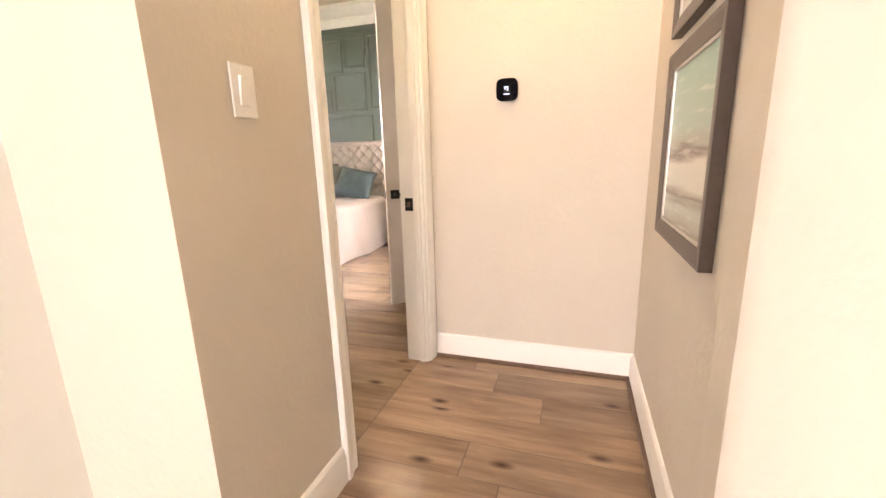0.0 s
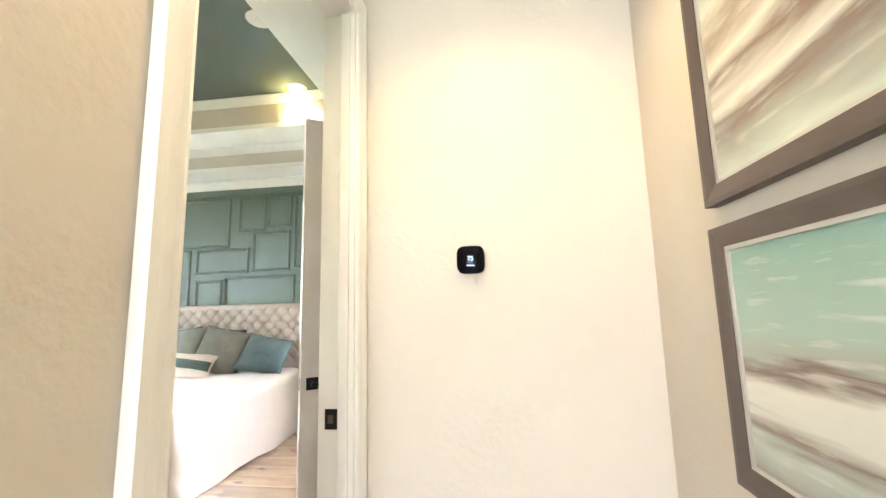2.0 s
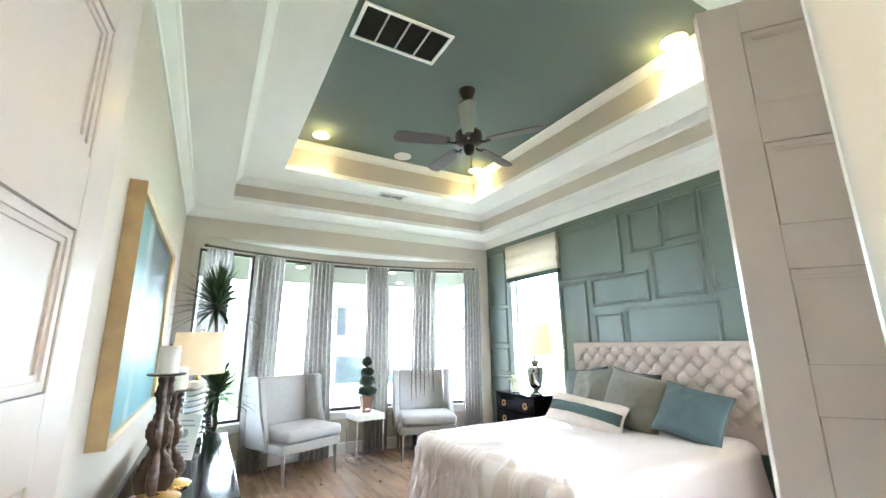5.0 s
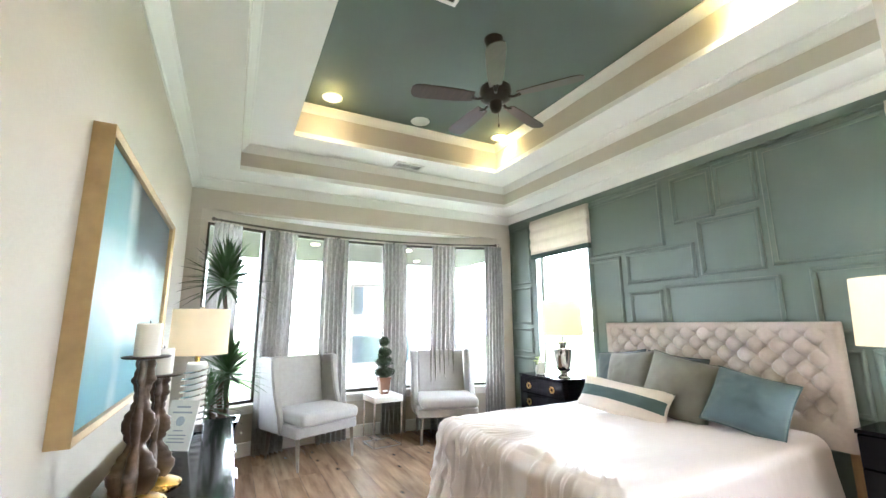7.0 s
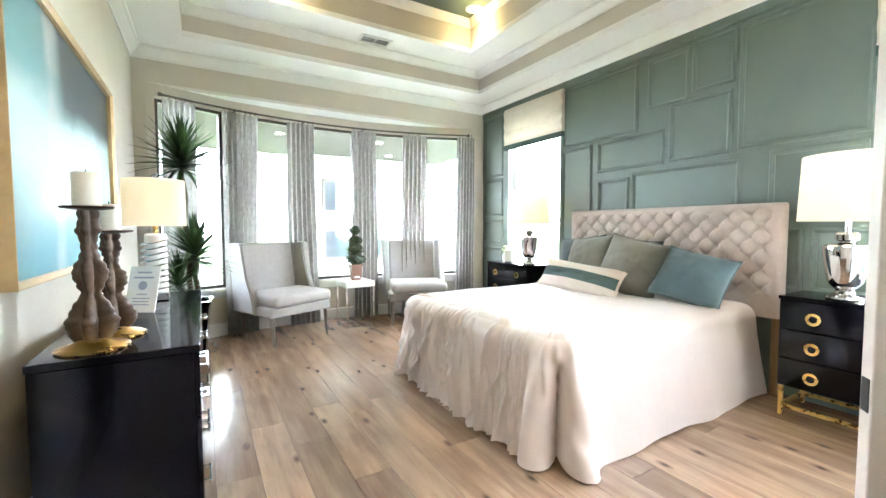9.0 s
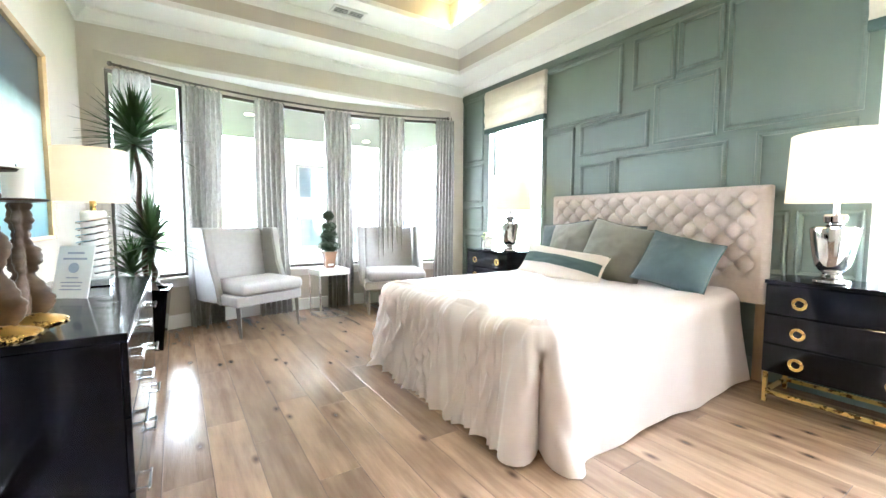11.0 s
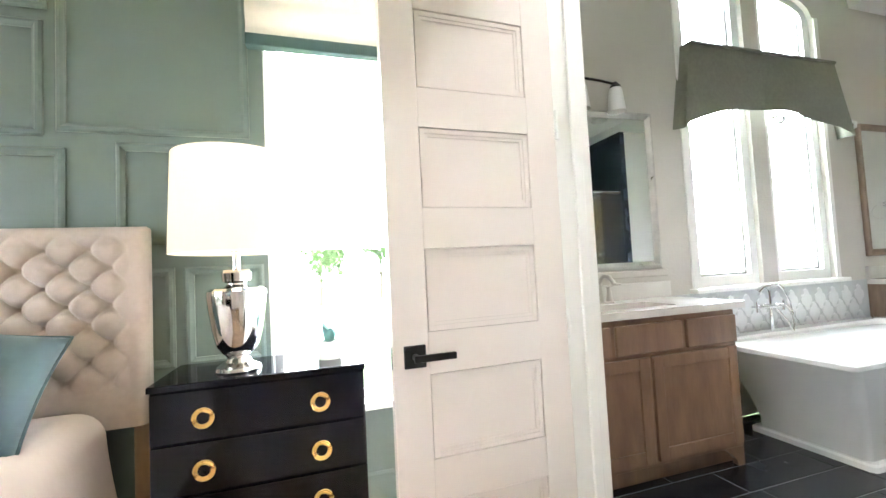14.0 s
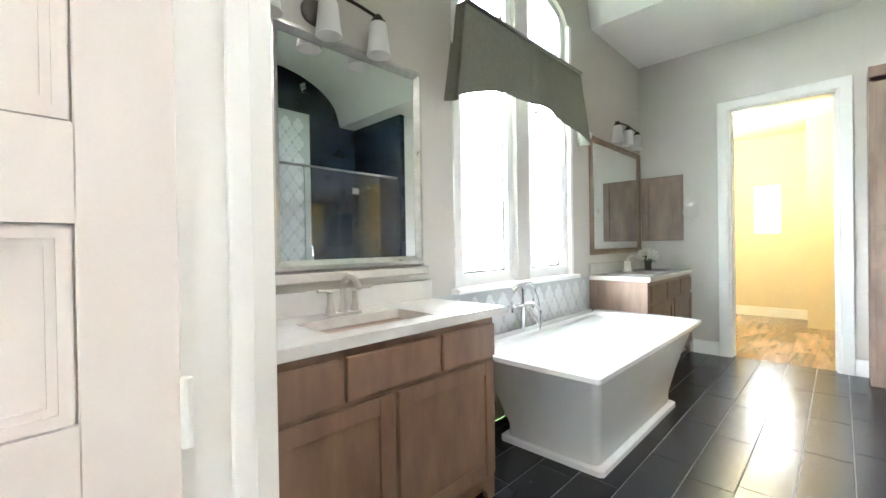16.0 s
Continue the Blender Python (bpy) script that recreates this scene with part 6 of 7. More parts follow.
def vanity_light(xc, z, label):
    t = thing("vanity_light", (xc, BY, z), label, "wall light", "vanity lights")
    part("backplate", moved(squircle(0.15, 0.11, 0.020, 0.004, 32, 2.5), pose(0, 0, -0.02)), BRONZE, t, smooth=40)
    part("bar", tube([(-0.30, -0.09, 0.03), (-0.15, -0.095, 0.045), (0, -0.10, 0.05), (0.15, -0.095, 0.045), (0.30, -0.09, 0.03)], 0.008, 10), FANBROWN, t, smooth=True)
    part("stem", tube([(0, -0.02, -0.02), (0, -0.06, 0.0), (0, -0.10, 0.05)], 0.008, 10), FANBROWN, t, smooth=True)
    for k in (-1, 0, 1):
        x, y = 0.26 * k, -0.095
        cap = part("socket_cap", turned([(0, 0.045), (0.012, 0.044), (0.030, 0.018), (0.034, 0.002), (0, 0.002)], 24, (x, y, 0)), FANBROWN, t, smooth=30)
        part("glass_shade", turned([(0.034, 0.004), (0.040, -0.01), (0.052, -0.12), (0.056, -0.145), (0.053, -0.145), (0.049, -0.12), (0.037, -0.012), (0.031, 0.002)], 28, (x, y, 0)), FROST, cap, "frosted white glass shade", smooth=30)


vanity_light(-0.53, 2.19, "bronze bar light with three frosted glass shades")
vanity_light(2.86, 2.29, "bronze three-shade light over the second mirror")

# valance
val = thing("window_valance", (1.10, BY, 2.58), "olive grey linen valance with a scalloped hem", "valance")


def valance_fn(u, v):
    a = 2 * u - 1
    x = a * (0.73 + 0.11 * v)
    hem = -0.43 - 0.16 * abs(a) ** 2.4
    y = -0.085 - 0.018 * math.sin(a * 9) * v - 0.03 * v * abs(a) ** 6 + 0.022 * v * math.exp(-(a / 0.03) ** 2)
    return (x, y, hem * v)


part("front", grid(90, 16, valance_fn), OLIVE, val, smooth=60)
for s in (-1, 1):
    part("return_panel", grid(8, 16, lambda u, v: (s * (0.73 + 0.11 * v - 0.05 * math.sin(u * 3.1) * v), -0.085 * (1 - u) - 0.002 - 0.03 * v * (1 - u), -0.59 * v)), OLIVE, val, smooth=60)
part("top_board", box(-0.725, 0.725, -0.104, -0.001, -0.018, -0.001), OLIVE, val)
for x in (0.10, 0.90):
    b = thing("valance_bracket", (1.12 + x, BY, 2.10), "white carved bracket below the valance", "bracket", "valance brackets")
    part("scroll", moved(tube([(0, -0.001, 0.03), (0, -0.06, 0.03), (0, -0.085, 0.01), (0, -0.08, -0.02), (0, -0.055, -0.03), (0, -0.04, -0.012)], 0.013, 10), pose(0, 0, 0)), WHITE, b, smooth=True)

# freestanding tub
tub = thing("bathtub", (1.14, 6.205, 0), "white freestanding tub with flared sides and flat rim", "bathtub")


def rrect(hx, hy, r, n=8):
    out = []
    for cx, cy, a0 in ((hx - r, hy - r, 0), (-hx + r, hy - r, 90), (-hx + r, -hy + r, 180), (hx - r, -hy + r, 270)):
        for i in range(n + 1):
            a = radians(a0 + 90 * i / n)
            out.append((cx + r * math.cos(a), cy + r * math.sin(a)))
    return out


def loft(levels):
    bm = bmesh.new()
    rings = [[bm.verts.new((x, y, z)) for x, y in rrect(hx, hy, r)] for hx, hy, r, z in levels]
    n = len(rings[0])
    for a, b in zip(rings, rings[1:]):
        for i in range(n):
            bm.faces.new((a[i], a[(i + 1) % n], b[(i + 1) % n], b[i]))
    bm.faces.new(rings[0])
    bm.faces.new(rings[-1])
    bmesh.ops.recalc_face_normals(bm, faces=bm.faces)
    return bm


part("shell", loft([(0.60, 0.275, 0.04, 0.035), (0.60, 0.275, 0.04, 0.10), (0.66, 0.305, 0.04, 0.25), (0.74, 0.345, 0.04, 0.42), (0.83, 0.385, 0.04, 0.555)]), PORCELAIN, tub, smooth=40)
part("plinth", loft([(0.625, 0.31, 0.03, 0.0), (0.625, 0.31, 0.03, 0.028), (0.61, 0.30, 0.03, 0.036)]), PORCELAIN, tub)
part("rim", loft([(0.88, 0.41, 0.03, 0.550), (0.90, 0.42, 0.03, 0.556), (0.90, 0.42, 0.03, 0.578), (0.89, 0.41, 0.03, 0.586), (0.80, 0.33, 0.10, 0.586), (0.785, 0.315, 0.10, 0.572), (0.66, 0.27, 0.10, 0.30), (0.58, 0.22, 0.12, 0.20)]), PORCELAIN, tub, "glossy white rim and basin", smooth=35)
# tub filler with hand shower
tf = thing("tub_filler", (0.86, 6.565, 0.586), "chrome tub filler with cross handles and hand shower", "tub faucet")
part("post", tube([(0, 0, 0), (0, 0, 0.17)], 0.012, 12), CHROME, tf, smooth=True)
part("valve_body", tube([(-0.09, 0, 0.17), (0.09, 0, 0.17)], 0.016, 14), CHROME, tf, smooth=True)
part("spout", tube([(0, 0, 0.17), (0, -0.05, 0.185), (0, -0.10, 0.18), (0, -0.13, 0.145), (0, -0.13, 0.125)], 0.012, 12), CHROME, tf, smooth=True)
for s in (-1, 1):
    h = part("cross_handle", tube([(s * 0.085, 0, 0.17), (s * 0.125, 0, 0.17)], 0.010, 10), CHROME, tf, smooth=True)
    part("cross_bar", tube([(s * 0.125, 0, 0.135), (s * 0.125, 0, 0.205)], 0.006, 8), CHROME, h)
    part("cross_bar", tube([(s * 0.125, -0.035, 0.17), (s * 0.125, 0.035, 0.17)], 0.006, 8), CHROME, h)
part("cradle", tube([(0, 0, 0.17), (0, 0.0, 0.27), (-0.03, 0, 0.30), (0.03, 0, 0.30)], 0.007, 8), CHROME, tf, smooth=True)
part("hand_shower", tube([(-0.12, 0, 0.27), (-0.06, -0.005, 0.305), (0.05, 0, 0.315), (0.09, 0, 0.31), (0.12, -0.01, 0.28)], [0.022, 0.012, 0.010, 0.011, 0.010], 12), CHROME, tf, smooth=True)
part("hose", tube([(0.12, -0.01, 0.28), (0.15, -0.03, 0.18), (0.12, -0.06, 0.05), (0.06, -0.09, 0.005), (0.03, -0.09, 0.06), (0.02, -0.03, 0.15)], 0.006, 8), CHROME, tf, smooth=True)


# arabesque tile behind the tub
def lantern(s):
    bm = bmesh.new()
    pts = []
    for i in range(32):
        a = 2 * math.pi * i / 32
        c, d = math.cos(a), math.sin(a)
        k = 1 / (abs(c) + abs(d))
        k *= 1 + 0.10 * math.cos(8 * a + math.pi)
        pts.append((s * k * c, s * 1.35 * k * d))
    lo = [bm.verts.new((x, 0, z)) for x, z in pts]
    hi = [bm.verts.new((x * 0.95, -0.004, z * 0.95)) for x, z in pts]
    for i in range(32):
        bm.faces.new((lo[i], lo[(i + 1) % 32], hi[(i + 1) % 32], hi[i]))
    bm.faces.new(hi)
    bmesh.ops.recalc_face_normals(bm, faces=bm.faces)
    me = bpy.data.meshes.new("tile")
    bm.to_mesh(me)
    bm.free()
    me.materials.append(WHITETILE)
    return me


def tiled(name, x0, x1, z0, z1, y, face, label, s=0.075):
    t = tagged(part(name, box(x0, x1, *sorted((y, y + 0.006 * face)), z0, z1), TILEGROUT), label, "tile panel", kind="structure")
    me = lantern(s * 0.93)
    dx, dz = 2 * s, 2 * s * 1.35
    for j in range(int((z1 - z0) / dz * 2) + 1):
        for i in range(int((x1 - x0) / dx) + 1):
            x, z = x0 + s + i * dx + (s if j % 2 else 0), z0 + s * 1.35 + j * dz / 2
            if x + s * 0.95 < x1 and z + s * 1.28 < z1:
                o = new("tile", me)
                o.parent = t
                o.matrix_basis = pose(x, y + 0.006 * face, z, 0, 0, 0 if face < 0 else 180)
    return t


tiled("wall_tub_tile", 0.13, 2.12, 0.45, WSILL - 0.032, BY - 0.001, -1, "white arabesque tile splash behind the tub")

# far wall: recessed wood cabinet, towel ring, tall linen cabinet
mc = thing("medicine_cabinet", (BX, 6.46, 1.525), "weathered wood wall cabinet door with a raised panel", "wall cabinet")
shaker(mc, "door", -0.20, 0.20, -0.34, 0.34, 0.0, GREYCAB, pose(-0.019, 0, 0, 0, 0, -90), 0.07)
part("face_frame", box(-0.018, -0.001, -0.21, 0.21, -0.35, 0.35, 0.002), GREYCAB, mc)
tr = thing("towel_ring", (BX, 6.17, 1.55), "brushed nickel towel ring on the greige wall", "towel ring")
part("mount", box(-0.05, -0.001, -0.022, 0.022, -0.022, 0.022, 0.004), NICKEL, tr)
part("ring", tube([(-0.045, 0.075 * math.sin(a), -0.075 + 0.075 * math.cos(a)) for a in (2 * math.pi * i / 32 for i in range(33))], 0.005, 8), NICKEL, tr, smooth=True)
lc = thing("linen_cabinet", (3.345, 4.53, 0), "tall weathered wood linen cabinet with a crown", "cabinet")
part("body", box(-0.16, 0.12, -0.36, 0.36, 0.0, 2.42, 0.003, 1), GREYCAB, lc)
for z0, z1 in ((0.12, 0.92), (0.97, 1.22), (1.27, 2.36)):
    shaker(lc, "door" if z1 - z0 > 0.4 else "drawer_front", -0.33, 0.33, z0, z1, 0.0, GREYCAB, pose(-0.161, 0, 0, 0, 0, -90))
part("crown", sweep([(0, 2.38), (-0.02, 2.38), (-0.03, 2.43), (-0.075, 2.48), (-0.085, 2.50), (0, 2.50)], [(0.12, -0.36), (-0.16, -0.36), (-0.16, 0.36), (0.12, 0.36)]), GREYCAB, lc)
vb = thing("flower_vase", (3.12, 6.50, 0.868), "white hydrangea in a small dark glass vase", "vase")
part("vase", turned([(0, 0), (0.03, 0), (0.034, 0.02), (0.03, 0.06), (0.04, 0.10), (0.036, 0.10), (0.026, 0.06), (0, 0.01)], 24), mat("smoky_glass", (0.10, 0.10, 0.08), 0.1), vb, smooth=30)
WHITEPETAL = mat("white_petal", (0.78, 0.78, 0.68), 0.8, vary=0.15, scale=30)
rng = random.Random(31)
bm = bmesh.new()
for i in range(260):
    a, b = rng.uniform(0, 6.283), math.asin(rng.uniform(-0.5, 1))
    n = Vector((math.cos(a) * math.cos(b) * 0.12, math.sin(a) * math.cos(b) * 0.10, math.sin(b) * 0.075)) * rng.uniform(0.8, 1.05)
    m = Matrix.Translation(Vector((0, 0, 0.15)) + n) @ Euler((rng.uniform(0, 6), rng.uniform(0, 6), 0)).to_matrix().to_4x4()
    bm.faces.new([bm.verts.new(m @ Vector(c)) for c in ((-0.016, 0, 0), (0, -0.012, 0.004), (0.016, 0, 0), (0, 0.012, 0.004))])
part("blooms", bm, WHITEPETAL, vb)
bm = bmesh.new()
for i in range(14):
    bl = blade_bm(0.13, 0.05, 0.3, 5)
    moved(bl, pose(0, 0, 0.10, 0, -rng.uniform(-5, 40), i * 26))
    me = bpy.data.meshes.new("c")
    bl.to_mesh(me)
    bl.free()
    bm.from_mesh(me)
    bpy.data.meshes.remove(me)
part("leaves", bm, LEAF, vb)
sp = thing("soap_bottle", (-1.0, 6.55, 0.868), "small pink soap bottle with a clear pump", "soap dispenser")
part("bottle", turned([(0, 0), (0.028, 0), (0.030, 0.006), (0.030, 0.10), (0.012, 0.118), (0.012, 0.13), (0, 0.13)], 24), mat("pink_soap", (0.55, 0.22, 0.17), 0.15), sp, smooth=30)
part("pump", tube([(0, 0, 0.13), (0, 0, 0.165), (0, -0.035, 0.165)], 0.005, 8), CHROME, sp)

# shower seen in the mirror
wall("wall_shower", NAVYTILE, "dark navy tiled shower walls up to the vault", ("x", 2.30, 2.40, 0.12, BX, 0, 4.2), ("y", 0.02, 0.12, 2.30, 3.60, 0, 4.2), ("y", 2.52, 2.60, 2.40, 3.60, 0, 4.2))
wall("wall_bath_pier", BATHWALL, "greige wall end beside the shower", ("y", 0.12, 0.30, 3.48, 3.60, 0, 3.2), ("y", 2.60, BX, 3.5, 3.60, 0, 4.2))
tiled("wall_shower_accent", 0.92, 1.70, 0.05, 3.22, 2.401, 1, "white arabesque accent strip in the dark shower", 0.10)
SHOWERGLASS = mat("shower_glass", (1, 1, 1), 0.0, trans=1.0)
sg = thing("shower_screen", (0, 3.55, 0), "frameless glass shower screen with chrome header", "shower screen")
for a, b in ((0.31, 1.00), (1.01, 1.745), (1.76, 2.51)):
    g = part("glass_panel", box(a, b, -0.004, 0.004, 0.02, 2.16), SHOWERGLASS, sg)
    g.visible_shadow = False
part("header_rail", box(0.305, 2.515, -0.014, 0.014, 2.16, 2.19, 0.003), CHROME, sg)
part("door_handle", tube([(1.08, 0.005, 0.95), (1.08, 0.05, 0.95), (1.08, 0.05, 1.17), (1.08, 0.005, 1.17)], 0.009, 10), CHROME, sg)
for z in (0.35, 1.88):
    part("hinge", box(1.705, 1.80, -0.012, 0.012, z, z + 0.08, 0.002), CHROME, sg)
sh = thing("shower_fixture", (2.52, 3.0, 2.13), "chrome shower arm and rose on dark tile", "shower")
part("arm", tube([(0, 0, 0), (-0.06, 0, 0.02), (-0.13, 0, -0.02)], 0.009, 10), CHROME, sh, smooth=True)
part("head", turned([(0, 0), (0.012, 0), (0.045, -0.03), (0.045, -0.04), (0, -0.04)], 24, (-0.14, 0, -0.02)), CHROME, sh, smooth=30)
sv = thing("shower_valve", (2.52, 3.0, 1.22), "chrome shower valve trim", "shower valve")
part("plate", moved(turned([(0, 0), (0.07, 0), (0.068, 0.008), (0, 0.012)], 28), pose(0, 0, 0, 0, -90, 0)), CHROME, sv, smooth=30)
part("lever", tube([(-0.01, 0, 0), (-0.05, 0, 0), (-0.06, -0.06, 0.0)], 0.009, 10), CHROME, sv)

# closet things
RODBROWN = mat("dark_closet_rod", (0.05, 0.035, 0.03), 0.4, metal=0.4)
for z in (1.02, 2.05):
    cr = thing("closet_rod", (6.1, 5.0, z), "dark closet hanging rod with white shelf", "closet rod", "closet rods")
    part("rod", tube([(-0.6, 0.0, 0), (-0.6, -1.25, 0)], 0.016, 12), RODBROWN, cr, smooth=True)
    part("shelf", box(-0.75, -0.30, -1.25, 0.05, 0.045, 0.065), PLASTIC, cr)
    part("bracket", box(-0.62, -0.58, -0.02, 0.0, -0.25, 0.045), PLASTIC, cr)
    cl = thing("closet_rod", (4.6, 6.95, z - 0.02 if z < 2 else 1.75), "metal closet hanging rod by the wall", "closet rod", "closet rods")
    part("rod", tube([(-0.6, -0.28, 0), (1.0, -0.28, 0)], 0.014, 12), NICKEL, cl, smooth=True)
    part("bracket", box(0.98, 1.02, -0.30, 0.04, -0.02, 0.04), PLASTIC, cl)
wall("wall_closet_partition", CLOSETWALL, "cream closet wall end", ("y", 5.75, 5.96, 4.80, 5.37, 0, 2.75))
gl = thing("closet_light", (5.0, 6.0, 2.75), "glowing round closet ceiling light", "ceiling light")
part("base", turned([(0, 0), (0.15, 0), (0.15, -0.02), (0, -0.02)], 32), PLASTIC, gl)
part("dome", turned([(0.14, -0.02), (0.13, -0.06), (0.08, -0.095), (0, -0.11)], 32), mat("glowing_dome", (0.9, 0.85, 0.7), 0.5, emit=(1.0, 0.85, 0.5), power=9), gl, smooth=40)

# ---- outside the windows ----
SIDING = mat("white_stucco", (0.78, 0.78, 0.76), 0.9, vary=0.08, scale=3, bump=0.2, bscale=60)
PATIO = mat("grey_patio_concrete", (0.42, 0.40, 0.38), 0.9, vary=0.2, scale=4, bump=0.2, bscale=60)
DARKGLASS = mat("dark_window_glass", (0.03, 0.04, 0.05), 0.08, vary=0.4, scale=2, coat=0.5)
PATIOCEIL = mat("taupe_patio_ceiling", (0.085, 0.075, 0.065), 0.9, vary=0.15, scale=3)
hs = thing("house_wing", (-10.6, 6.02, -0.3), "white stucco house wing across the patio", "house")
part("wall", box(-0.3, 0.0, -1.12, 2.4, 0, 3.2), SIDING, hs)
for z0, z1 in ((0.78, 1.48), (1.82, 2.55)):
    w = part("window", box(0.0, 0.03, -0.70, 0.75, z0, z1, 0.006), BRONZE, hs)
    for a, b in ((-0.64, -0.02), (0.06, 0.69)):
        part("pane", box(0.031, 0.036, a, b, z0 + 0.06, z1 - 0.06), DARKGLASS, w)
part("gutter", box(0.0, 0.12, -1.12, 2.4, 3.02, 3.14), SIDING, hs)
pr = thing("patio_roof", (-9.0, 5.9, 2.75), "flat taupe ceiling of the covered patio", "patio cover")
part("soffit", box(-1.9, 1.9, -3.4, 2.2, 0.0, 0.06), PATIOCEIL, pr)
part("fascia", box(-1.9, 1.9, -3.52, -3.41, -0.12, 0.10), SIDING, pr)
for x, y in ((0.3, 0.0), (-0.9, 0.7), (0.2, -1.7)):
    part("downlight", turned([(0, -0.004), (0.07, -0.004), (0.07, -0.0005), (0, -0.0005)], 24, (x, y, 0)), BULBGLOW, pr)
part("post", box(-1.85, -1.65, -3.40, -3.20, -3.05, -0.001), SIDING, pr)
tagged(part("pavement_patio", box(-10.5, -6.98, 2.3, 8.2, -0.30, -0.14), PATIO), "grey concrete patio slab outside the bay", "patio", kind="structure")
HAZE = mat("bright_haze", (0.9, 0.95, 1.0), 1.0, emit=(0.94, 0.98, 1.0), power=34)
tagged(part("backdrop", box(-52.2, -52.0, -60, 60, -0.3, 40), HAZE), "pale bright hazy sky behind the garden", "sky", kind="structure")
HAZE_NORTH = mat("bright_north_haze", (0.9, 0.95, 1.0), 1.0, emit=(0.94, 0.98, 1.0), power=30)
tagged(part("backdrop_north", box(-60, 60, 52.0, 52.2, -0.3, 110), HAZE_NORTH), "pale bright hazy sky beyond the lawn", "sky", kind="structure")
tagged(part("backdrop_closet", box(52, 52.2, -40, 52, -0.3, 40), HAZE), "pale bright haze outside the closet", "sky", kind="structure")
TREELEAF = mat("garden_leaf", (0.07, 0.12, 0.03), 0.8, vary=0.5, scale=3)


def tree(x, y, h, seed):
    rng = random.Random(seed)
    t = thing("tree", (x, y, -0.3), "small leafy garden tree on the lawn", "tree", "garden trees")
    part("trunk", tube([(0, 0, 0), (0.05, 0.02, h * 0.3), (0.0, 0.08, h * 0.6)], [0.12, 0.09, 0.05], 8), BARK, t, smooth=True)
    for i in range(4):
        a = i * 1.6 + rng.uniform(-0.3, 0.3)
        part("limb", tube([(0.03, 0.03, h * 0.35), (0.5 * math.cos(a), 0.5 * math.sin(a), h * 0.55), (0.9 * math.cos(a), 0.9 * math.sin(a), h * 0.72)], [0.05, 0.035, 0.015], 6), BARK, t)
    bm = bmesh.new()
    blobs = [(Vector((rng.uniform(-1, 1), rng.uniform(-1, 1), h * rng.uniform(0.48, 0.92))), rng.uniform(0.4, 0.75)) for _ in range(13)]
    for i in range(2600):
        c, r = rng.choice(blobs)
        d = Vector((rng.gauss(0, 1), rng.gauss(0, 1), rng.gauss(0, 0.8))).normalized() * r * rng.uniform(0.5, 1.05)
        m = Matrix.Translation(c + d) @ Euler((rng.uniform(0, 6), rng.uniform(0, 6), 0)).to_matrix().to_4x4()
        s = rng.uniform(0.05, 0.10)
        bm.faces.new([bm.verts.new(m @ Vector(q)) for q in ((-s, 0, 0), (0, -s * 0.5, 0.01), (s, 0, 0), (0, s * 0.5, 0.01))])
    part("crown", bm, TREELEAF, t)


tree(-2.0, 24.0, 3.0, 3)
tree(1.2, 27.0, 3.4, 4)
tree(-22.0, 17.0, 3.6, 5)

for rx, ry in ((-0.55, 5.1), (2.75, 5.0)):
    recessed((rx, ry, BZ), "round recessed light in the white bath ceiling")
# ---- floors in pieces ----


def plank_mesh(length, width, name="plank"):
    bm = bmesh.new()
    add_box(bm, -length / 2, length / 2, -width / 2, width / 2, -0.012, 0.0)
    top = [e for e in bm.edges if all(v.co.z > -0.001 for v in e.verts)]
    bmesh.ops.bevel(bm, geom=top, offset=0.0014, segments=1, affect="EDGES")
    me = bpy.data.meshes.new(name)
    bm.to_mesh(me)
    bm.free()
    return me


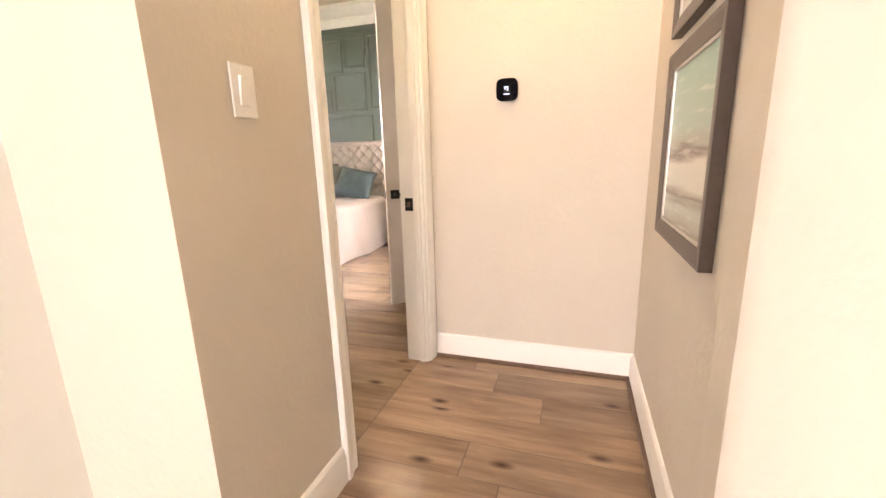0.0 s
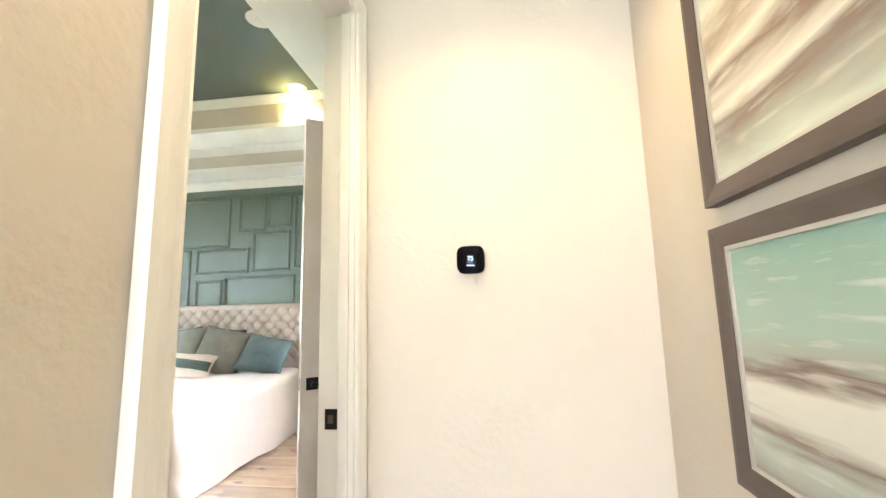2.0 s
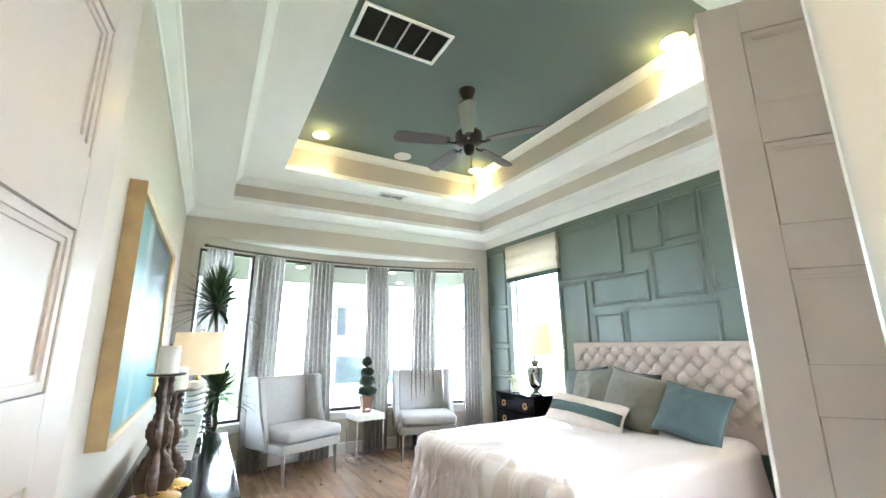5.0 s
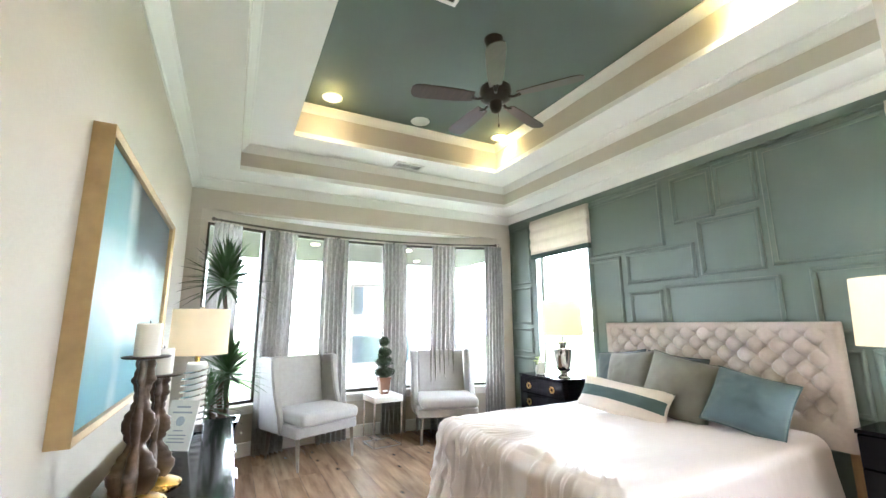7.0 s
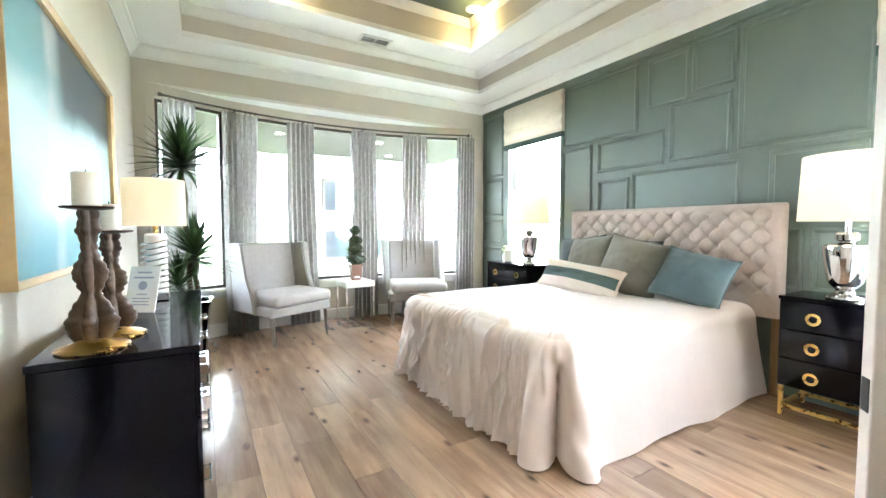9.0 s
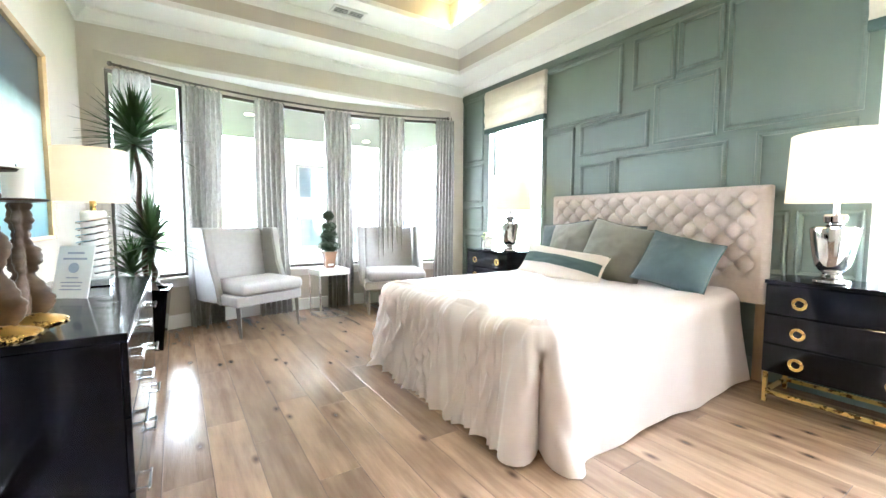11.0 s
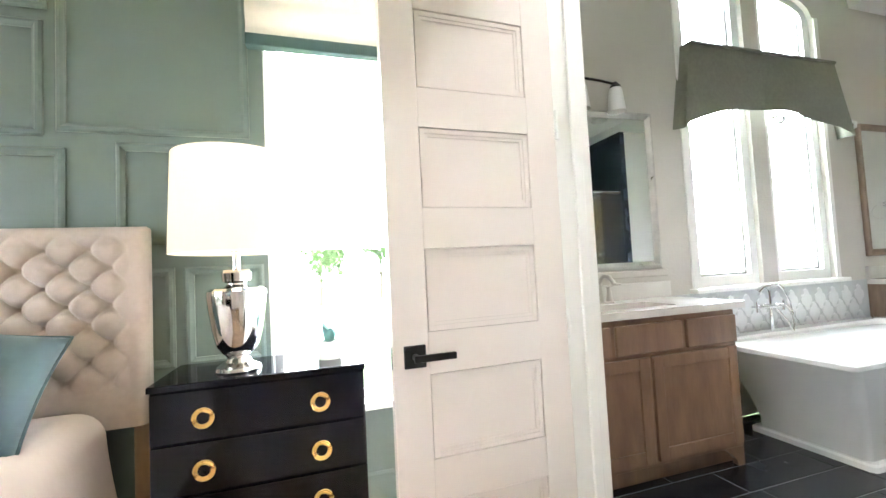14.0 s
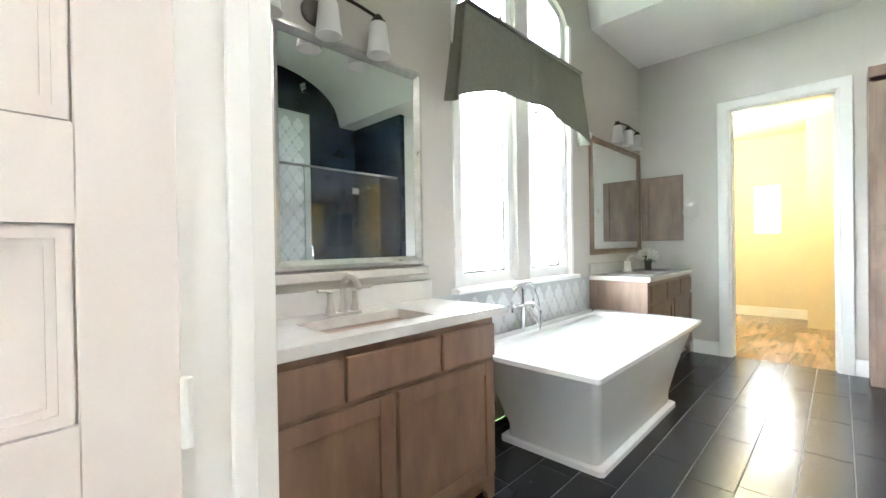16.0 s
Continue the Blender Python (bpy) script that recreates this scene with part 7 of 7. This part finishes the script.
def lay(parent, name, material, x0, x1, y0, y1, width, lengths, gap, seed):
    """Rows of boards along x with staggered joints."""
    rng = random.Random(seed)
    cache = {}
    y = y0
    while y < y1 - 0.01:
        w = min(width, y1 - y)
        x = x0
        first = rng.uniform(0.3, 1.0)
        while x < x1 - 0.01:
            ln = rng.choice(lengths) * (first if x == x0 else 1)
            ln = round(min(ln, x1 - x), 3)
            if x1 - (x + ln) < 0.15:
                ln = round(x1 - x, 3)
            key = (ln, round(w, 3))
            if key not in cache:
                cache[key] = plank_mesh(ln - gap, w - gap, name)
                cache[key].materials.append(material)
            ob = new(name, cache[key])
            ob.location = (x + ln / 2, y + w / 2, 0)
            ob.parent = parent
            x += ln
        y += w


floor = tagged(part("floor", box(X0 - 0.6, X1 + 0.06, Y0 - 0.12, Y1, -0.10, -0.0015), SUBFLOOR), "wide knotty hickory plank floor with a satin finish", "floor", kind="structure")
lay(floor, "plank", PLANK, X0 - 0.5, X1 + 0.06, Y0, Y1, 0.19, (0.9, 1.2, 1.5, 1.9), 0.0022, 3)
floor_h = tagged(part("floor_hall", box(X1 + 0.06, 2.32, -4.12, 3.48, -0.10, -0.0015), SUBFLOOR), "warm brown knotty plank floor in the hall", "floor", kind="structure")
lay(floor_h, "plank", PLANK, X1 + 0.06, -0.12, 1.655, 3.48, 0.19, (0.8, 1.1, 1.5), 0.0022, 5)
lay(floor_h, "plank", PLANK, -1.55, 2.2, -1.195, 1.655, 0.19, (1.4, 1.9), 0.0022, 6)
floor_b = tagged(part("floor_bath", box(X1 + 0.06, BX + 0.06, 2.0, BY, -0.10, -0.0025), GROUT), "dark charcoal plank tile floor with pale joints", "floor", kind="structure")
lay(floor_b, "tile", TILE, X1 + 0.06, BX + 0.06, 3.61, BY, 0.20, (0.61,), 0.005, 8)
floor_c = tagged(part("floor_closet", box(BX + 0.06, 6.62, 3.6, 7.12, -0.10, -0.0015), SUBFLOOR), "light brown plank floor in the closet", "floor", kind="structure")
lay(floor_c, "plank", PLANK, BX + 0.06, 6.5, 3.72, 7.0, 0.19, (1.2, 1.6), 0.0022, 9)
GRASS = mat("lawn_grass", (0.10, 0.17, 0.035), 0.9, vary=0.4, scale=6, bump=0.5, bscale=90)
tagged(part("ground", box(-400, 400, -400, 400, -0.40, -0.30), GRASS), "green mown lawn outside the windows", "ground", kind="structure")
